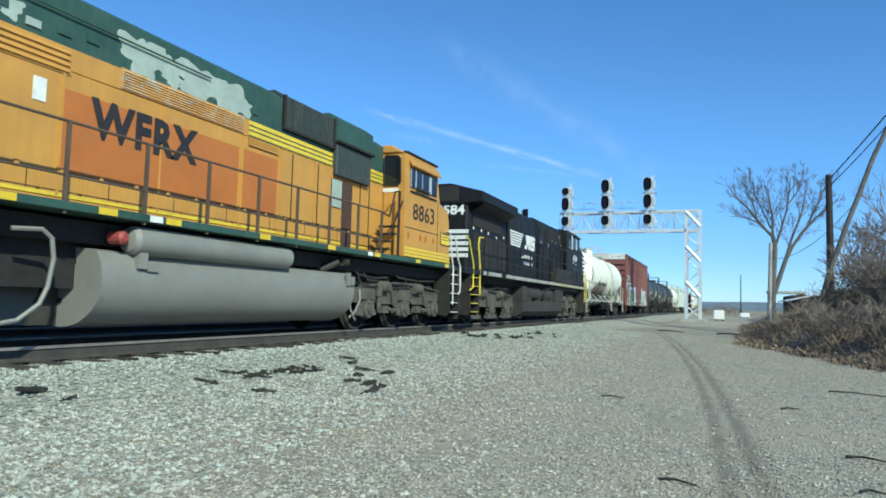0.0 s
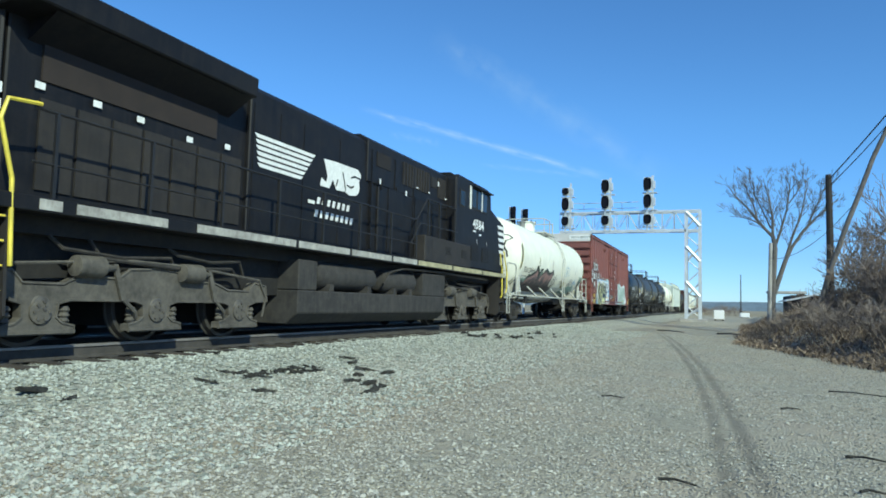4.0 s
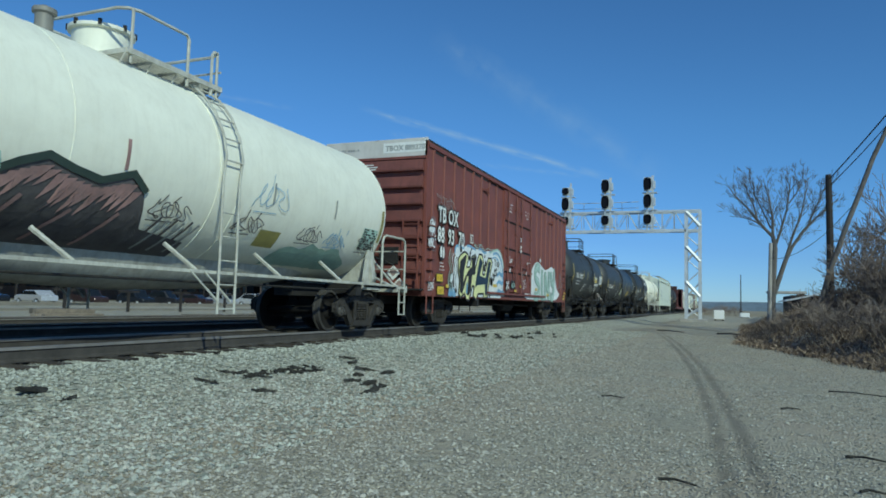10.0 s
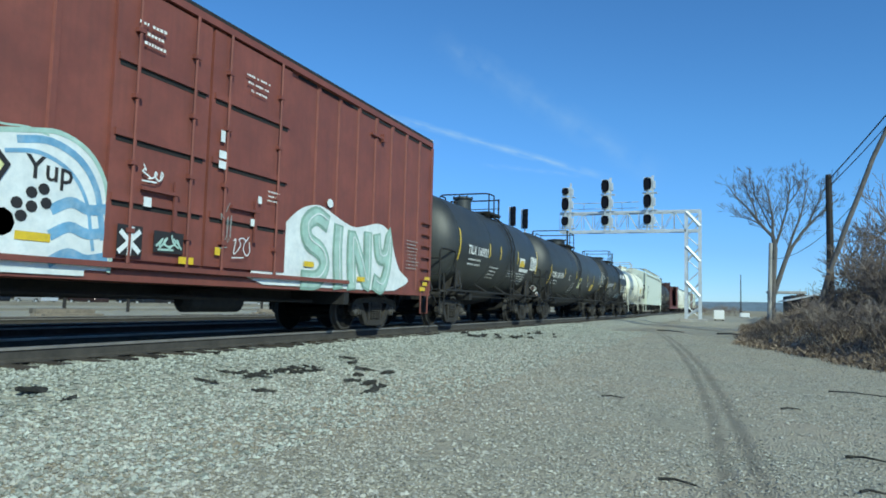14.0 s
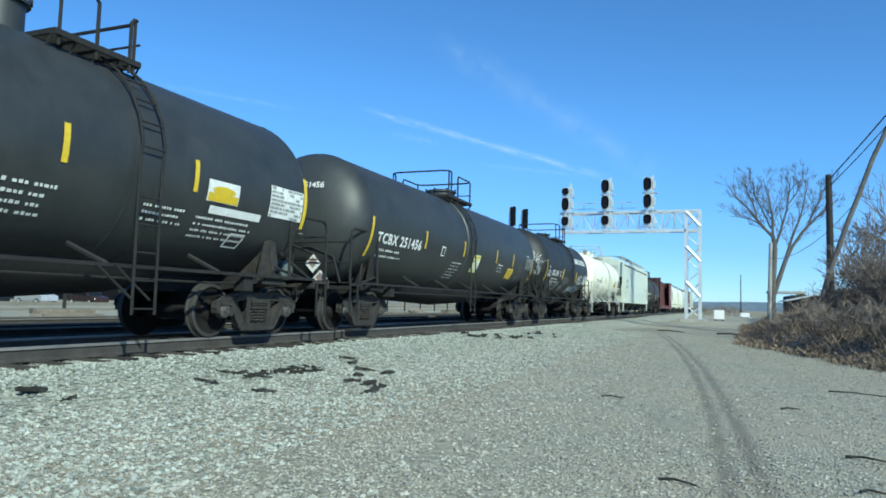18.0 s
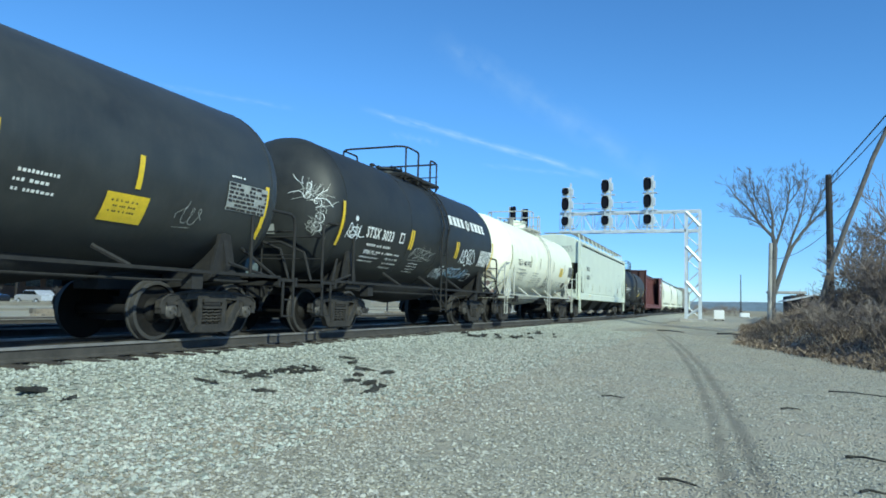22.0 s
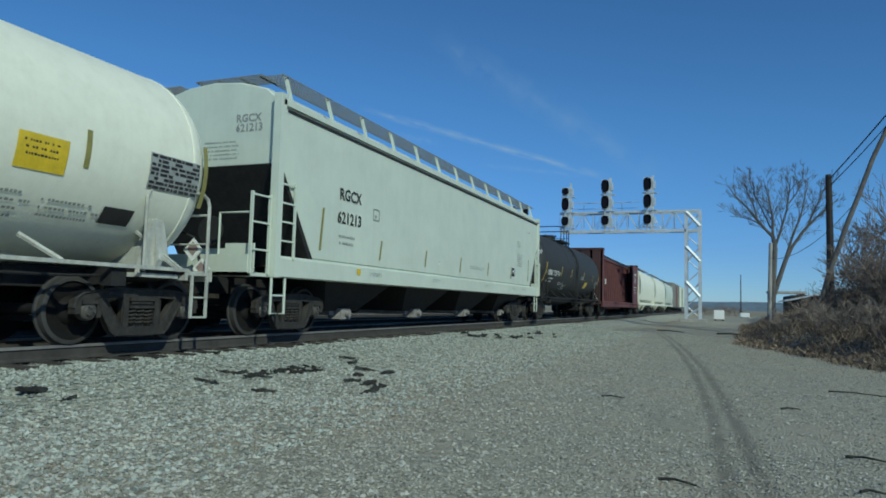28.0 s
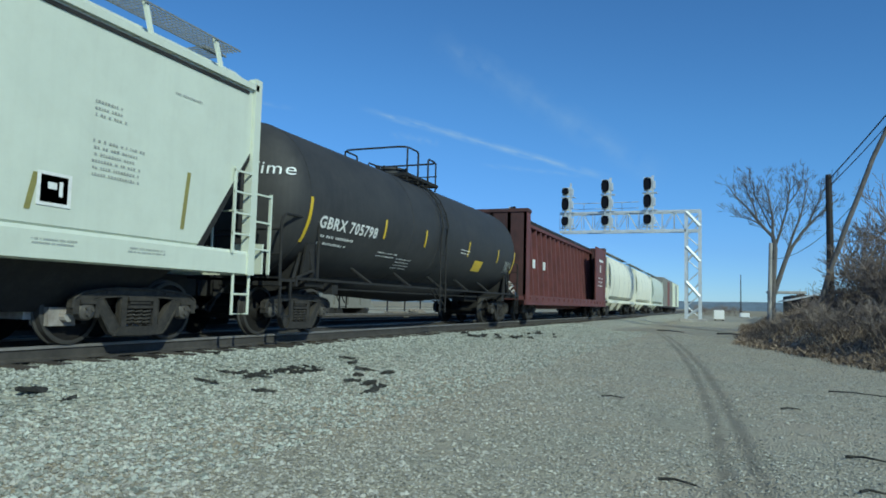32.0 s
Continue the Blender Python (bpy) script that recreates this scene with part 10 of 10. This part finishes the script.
rnd = random.Random(21)
names = ("dark blue", "dusty white", "silver", "black", "dark red")
for i in range(22):
    k = rnd.randrange(5)
    parked_car(CARS[k], rnd.random() < 0.4, names[k] + " car parked beside the far warehouse", pose(-62 + rnd.uniform(-0.5, 0.5), -6 + i * 5.4 + rnd.uniform(-1, 1), -0.05, 0, 0, rnd.choice((84, 90, 96, 264))))
M_BALK = mat("weathered_balk", (0.20, 0.17, 0.135), 0.9, 0, 0.35, 4, 0.3, rnd=0.5)
BALK = Geo().box(-0.11, 0.11, -1.3, 1.3, 0, 0.2).mesh("balk", M_BALK)
rnd = random.Random(55)
for i in range(16):
    st = thing("timber_stack", "low stack of weathered timber balks in the yard", "timber stack", (-22.5 - rnd.uniform(0, 5), 3 + i * 4.6 + rnd.uniform(-1, 1), -0.05), group="timber stacks in the yard")
    st.rotation_euler = (0, 0, rnd.uniform(-0.15, 0.15))
    for j in range(rnd.randrange(5, 12)):
        part("balk", BALK, None, st, at=((j % 4) * 0.26 - 0.4 + rnd.uniform(-0.03, 0.03), rnd.uniform(-0.3, 0.3), 0.2 * (j // 4)))
POST = Geo().box(-0.06, 0.06, -0.06, 0.06, -0.2, 1.5).mesh("fence_post", M_DARKWOOD)
for i in range(22):
    fp = thing("fence_post", "dark timber post at the yard's edge", "post", (-30.5, 1 + i * 4.0, -0.05), group="posts along the yard")
    part("post", POST, None, fp)
    part("arm", Geo().box(-0.06, 0.06, -0.7, 0.7, 1.35, 1.47), M_DARKWOOD, fp)
van = thing("flat_trailer", "grey flat trailer loaded with pale panels", "trailer", (-24.0, 40.0, 0.0))
part("deck", Geo().box(-1.2, 1.2, -3.5, 3.5, 0.7, 0.9), M_GREY, van)
for i in range(4):
    part("panel", Geo().box(-1.1, 1.1, -3.3 + i * 1.7, -1.9 + i * 1.7, 0.9, 1.5 + 0.12 * (i % 2)), M_GREY, van)
for y in (-2.2, -1.2, 2.2):
    part("wheel", Geo().turn([(-1.2, 0.4), (1.2, 0.4)], 14, "x", (y, 0.35)), M_UNDER, van)

# ---- stones, bark and sticks lying about ----
rng = np.random.default_rng(5)


def scatter(name, label, n, xr, yr, size, m, power=1.6, lean_in=1.0, patchy=-9.0):
    """Loose stones as small eight-sided chips."""
    base = np.array([(1, 0, 0), (0, 1, 0), (-1, 0, 0), (0, -1, 0), (0.3, 0.2, 0.75), (-0.2, 0.1, -0.6)], float)
    tri = np.array([(0, 1, 4), (1, 2, 4), (2, 3, 4), (3, 0, 4), (1, 0, 5), (2, 1, 5), (3, 2, 5), (0, 3, 5)])
    x = xr[0] + (xr[1] - xr[0]) * rng.random(n) ** lean_in
    y = yr[0] + (yr[1] - yr[0]) * rng.random(n) ** power
    keep = np.array([noise.noise((a * 0.9, b * 0.45, 3)) + 0.4 * noise.noise((a * 2.6, b * 1.4, 8)) > patchy for a, b in zip(x, y)])
    if "chippings" in name:
        # the tyres have pressed the loose chips down
        keep &= np.array([abs(abs(rut(a, b)) - 0.115) > 0.09 or b > 40 for a, b in zip(x, y)]) | (rng.random(n) < 0.25)
    x, y = x[keep], y[keep]
    n = len(x)
    z = np.array([ground_z(a, b) for a, b in zip(x, y)])
    a = rng.uniform(0, 6.283, n)
    s = size * rng.uniform(0.45, 1.25, n)
    p = base[None] * (1 + rng.uniform(-0.35, 0.35, (n, 6, 3)))
    p = p * s[:, None, None]
    q = np.empty_like(p)
    q[..., 0] = p[..., 0] * np.cos(a)[:, None] - p[..., 1] * np.sin(a)[:, None] + x[:, None]
    q[..., 1] = p[..., 0] * np.sin(a)[:, None] + p[..., 1] * np.cos(a)[:, None] + y[:, None]
    q[..., 2] = p[..., 2] * 0.8 + z[:, None] + 0.25 * s[:, None]
    me = bpy.data.meshes.new(name)
    me.from_pydata(q.reshape(-1, 3).tolist(), [], (tri[None] + 6 * np.arange(n)[:, None, None]).reshape(-1, 3).tolist())
    me.materials.append(m)
    return tagged(new(name, me), label, name.replace("_", " "), kind="stuff")


def stone_material(name, dark, light):
    m = bpy.data.materials.new(name)
    m.use_nodes = True
    n, l = m.node_tree.nodes, m.node_tree.links
    gm = n.new("ShaderNodeNewGeometry")
    rp = n.new("ShaderNodeValToRGB")
    rp.color_ramp.elements[0].color, rp.color_ramp.elements[1].color = (*dark, 1), (*light, 1)
    l.new(gm.outputs["Random Per Island"], rp.inputs["Fac"])
    l.new(rp.outputs["Color"], n["Principled BSDF"].inputs["Base Color"])
    n["Principled BSDF"].inputs["Roughness"].default_value = 0.9
    return m


M_STONE = stone_material("ballast_stone", (0.15, 0.16, 0.135), (0.52, 0.535, 0.465))
# oily stones, coloured darker still to include the shade under the train
M_OILYSHADE = stone_material("oily_shaded_stone", (0.035, 0.033, 0.03), (0.14, 0.13, 0.12))
M_CHIP = stone_material("road_chip", (0.17, 0.162, 0.136), (0.52, 0.50, 0.43))
scatter("ballast_stones", "pale angular ballast stones along the track", 50000, (-7.9, -3.2), (2.5, 36), 0.027, M_STONE, 1.5, 2.3)
scatter("ballast_stones", "oily ballast stones between the sleepers, darkened for the train's shade", 9000, (-10.6, -7.85), (2.5, 30), 0.034, M_OILYSHADE, 1.4)
scatter("ballast_stones", "ballast stones strayed onto the road's edge", 14000, (-5.8, -1.6), (2.5, 24), 0.022, M_CHIP, 1.6, 1.5)
scatter("ballast_stones", "pale ballast stones beside the near track", 9000, (-7.9, -4.3), (-8, 2.5), 0.026, M_STONE, 0.9, 1.5)
scatter("road_chippings", "grey chippings on the near gravel road", 14000, (-5.4, 3.4), (-6, 2.6), 0.014, M_CHIP, 0.8)
scatter("road_chippings", "grey chippings over the gravel road", 105000, (-5.4, 3.4), (2.6, 34), 0.0135, M_CHIP, 1.7, 1.0, -0.35)
scatter("road_chippings", "larger pale stones loose on the gravel road", 6000, (-5.4, 3.4), (2.6, 34), 0.021, M_CHIP, 1.6, 1.3)

M_BARKCHIP = mat("black_bark", (0.018, 0.017, 0.015), 0.9, 0, 0.4, 9, 0.8, dirt=(0.09, 0.085, 0.07), dirt_amount=0.6)


def chunk(x, y, length, width, height, turn, name="bark_piece", label="dark piece of rotten timber on the ballast"):
    rd = random.Random(int(x * 97 + y * 31))
    n = 7
    top = [((i / (n - 1) - 0.5) * length, width / 2 * (0.5 + rd.random() * 0.6) * (1 - abs(2 * i / (n - 1) - 1) ** 3 * 0.7)) for i in range(n)]
    outline = top + [(a, -b * (0.7 + rd.random() * 0.5)) for a, b in reversed(top)]
    g = Geo().prism(outline, 0, height, "z")
    g.v = [(a + rd.uniform(-0.02, 0.02), b + rd.uniform(-0.02, 0.02), c * (0.2 + 1.0 * rd.random())) for a, b, c in g.v]
    ob = new(name, g.mesh(name, M_BARKCHIP))
    ob.location = (x, y, ground_z(x, y) + 0.012)
    ob.rotation_euler = (rd.uniform(-0.2, 0.2), rd.uniform(-0.2, 0.2), turn)
    return tagged(ob, label, "timber piece", "debris on the ballast")


rnd = random.Random(17)
chunk(-6.38, 4.96, 0.55, 0.11, 0.06, 1.88)
chunk(-6.07, 5.10, 0.24, 0.05, 0.03, 1.80)
chunk(-6.00, 7.00, 0.34, 0.09, 0.04, 0.2)
chunk(-7.40, 8.85, 0.20, 0.10, 0.05, 2.2)
for i in range(26):
    u = (i + 0.8 * rnd.random()) / 26
    chunk(-6.14 + 0.20 * u + rnd.uniform(-0.16, 0.20), 7.7 + 1.7 * u + rnd.uniform(-0.25, 0.25), rnd.uniform(0.08, 0.30), rnd.uniform(0.03, 0.07), rnd.uniform(0.02, 0.05), rnd.uniform(0.2, 1.6))
for x, y, L0, w0 in ((-5.35, 7.32, 0.30, 0.07), (-6.20, 10.9, 0.34, 0.10), (-5.95, 10.6, 0.22, 0.12), (-5.45, 10.25, 0.40, 0.09), (-5.05, 10.1, 0.34, 0.08), (-4.95, 8.85, 0.30, 0.08), (-4.62, 8.72, 0.24, 0.07), (-4.38, 8.6, 0.22, 0.09), (-4.30, 8.15, 0.30, 0.06), (-5.2, 9.5, 0.16, 0.06)):
    chunk(x, y, L0, w0, 0.05, rnd.uniform(0.2, 1.3))
for i in range(16):
    u = i / 15
    chunk(-6.9 + 1.1 * u + rnd.uniform(-0.45, 0.45), 19.2 + 7.0 * u * u + rnd.uniform(-1.0, 1.0), rnd.uniform(0.15, 0.45), rnd.uniform(0.06, 0.14), 0.06, rnd.uniform(0, 2))
for x, y, L0, tn in ((1.86, 11.85, 0.8, -0.35), (0.78, 9.62, 0.24, 0.4), (-0.29, 5.1, 0.26, -0.2), (-1.34, 9.37, 0.3, 0.0), (1.1, 6.57, 0.35, -0.3), (0.92, 5.4, 0.16, 0.2)):
    g = Geo().tube([(-L0 / 2, 0, 0.015), (-L0 * 0.1, 0.02, 0.025), (L0 / 2, -0.01, 0.012)], 0.012, 5, 0, 0.007)
    ob = new("stick", g.mesh("stick", M_BARKCHIP))
    ob.location, ob.rotation_euler = (x, y, ground_z(x, y) + 0.004), (0, 0, tn)
    tagged(ob, "dark broken stick lying on the gravel", "stick", "sticks on the road")

# dark bars added for the shaded dark lines across the far road
for x, y, L0, tn in ((-2.5, 38.0, 1.9, -0.73), (0.4, 36.35, 1.6, -0.65)):
    g = Geo().tube([(-L0 / 2, 0, 0.02), (-L0 * 0.1, 0.05, 0.05), (L0 / 2, -0.03, 0.02)], 0.045, 6, 0, 0.02)
    ob = new("branch", g.mesh("branch", M_BARKCHIP))
    ob.location, ob.rotation_euler = (x, y, ground_z(x, y) + 0.01), (0, 0, tn)
    tagged(ob, "dark tapered bar across the far road, drawn for a shaded dip", "branch", "sticks on the road")

# ---- thin cloud and vapour trails ----
M_CLOUD = bpy.data.materials.new("thin_cloud")
M_CLOUD.use_nodes = True
nn, ll = M_CLOUD.node_tree.nodes, M_CLOUD.node_tree.links
for k in list(nn):
    if k.type == "BSDF_PRINCIPLED":
        nn.remove(k)
tr, em, mx = nn.new("ShaderNodeBsdfTransparent"), nn.new("ShaderNodeEmission"), nn.new("ShaderNodeMixShader")
em.inputs["Color"].default_value, em.inputs["Strength"].default_value = (0.75, 0.9, 1.0, 1), 0.85
uv, mp, nz, mr = nn.new("ShaderNodeUVMap"), nn.new("ShaderNodeMapping"), nn.new("ShaderNodeTexNoise"), nn.new("ShaderNodeMapRange")
mp.inputs["Scale"].default_value = (9, 1.5, 1)
nz.inputs["Scale"].default_value, nz.inputs["Detail"].default_value = 1.0, 6
mr.inputs["From Min"].default_value, mr.inputs["From Max"].default_value, mr.inputs["To Max"].default_value = 0.35, 0.75, 0.50
sp, ab, sb, ml = nn.new("ShaderNodeSeparateXYZ"), nn.new("ShaderNodeMath"), nn.new("ShaderNodeMapRange"), nn.new("ShaderNodeMath")
ab.operation, ml.operation = "PINGPONG", "MULTIPLY"
ab.inputs[1].default_value = 0.5
sb.inputs["From Max"].default_value = 0.5
ll.new(uv.outputs[0], mp.inputs["Vector"])
ll.new(mp.outputs[0], nz.inputs["Vector"])
ll.new(nz.outputs["Fac"], mr.inputs["Value"])
ll.new(uv.outputs[0], sp.inputs[0])
ll.new(sp.outputs["Y"], ab.inputs[0])
ll.new(ab.outputs[0], sb.inputs["Value"])
ll.new(mr.outputs[0], ml.inputs[0])
ll.new(sb.outputs[0], ml.inputs[1])
ex, fx = nn.new("ShaderNodeMath"), nn.new("ShaderNodeMapRange")
ex.operation = "PINGPONG"
ex.inputs[1].default_value = 0.5
fx.inputs["From Max"].default_value = 0.15
ll.new(sp.outputs["X"], ex.inputs[0])
ll.new(ex.outputs[0], fx.inputs["Value"])
m2 = nn.new("ShaderNodeMath")
m2.operation = "MULTIPLY"
ll.new(ml.outputs[0], m2.inputs[0])
ll.new(fx.outputs[0], m2.inputs[1])
ll.new(m2.outputs[0], mx.inputs[0])
ll.new(tr.outputs[0], mx.inputs[1])
ll.new(em.outputs[0], mx.inputs[2])
ll.new(mx.outputs[0], nn["Material Output"].inputs["Surface"])


M_VEIL = M_CLOUD.copy()
M_VEIL.name = "faint_cloud"
for k in M_VEIL.node_tree.nodes:
    if k.type == "MAP_RANGE" and abs(k.inputs["To Max"].default_value - 0.50) < 0.01:
        k.inputs["To Max"].default_value = 0.15


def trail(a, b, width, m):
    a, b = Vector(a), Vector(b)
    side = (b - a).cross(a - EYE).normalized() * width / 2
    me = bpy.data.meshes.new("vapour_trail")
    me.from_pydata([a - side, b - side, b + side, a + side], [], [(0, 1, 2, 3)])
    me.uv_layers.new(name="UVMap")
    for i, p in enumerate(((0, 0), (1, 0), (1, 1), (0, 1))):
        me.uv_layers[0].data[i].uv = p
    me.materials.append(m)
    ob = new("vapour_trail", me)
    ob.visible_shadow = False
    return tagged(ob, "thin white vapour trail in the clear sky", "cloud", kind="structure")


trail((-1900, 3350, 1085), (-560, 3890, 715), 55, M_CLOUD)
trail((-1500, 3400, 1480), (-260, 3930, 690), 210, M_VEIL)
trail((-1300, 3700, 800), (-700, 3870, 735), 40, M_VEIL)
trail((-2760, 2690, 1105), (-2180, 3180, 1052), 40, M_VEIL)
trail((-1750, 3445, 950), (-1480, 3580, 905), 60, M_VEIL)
# ---- what moves: every vehicle runs down the line, and its wheels turn ----
def motions():
    times = [i * 1.0 for i in range(33)]
    for ob, s in TRAIN:
        walk(ob, [(t, pose(TRACK_X, s - gone(t), RAIL_Z)) for t in times])
    for ws, y, r in SPIN:
        rows, t = [], 0.0
        while t < 32.0:
            rows.append((t, pose(0, y, r, math.degrees(gone(t) / r))))
            t += 0.133333
        rows.append((32.0, pose(0, y, r, math.degrees(gone(32.0) / r))))
        walk(ws, rows)


motions()
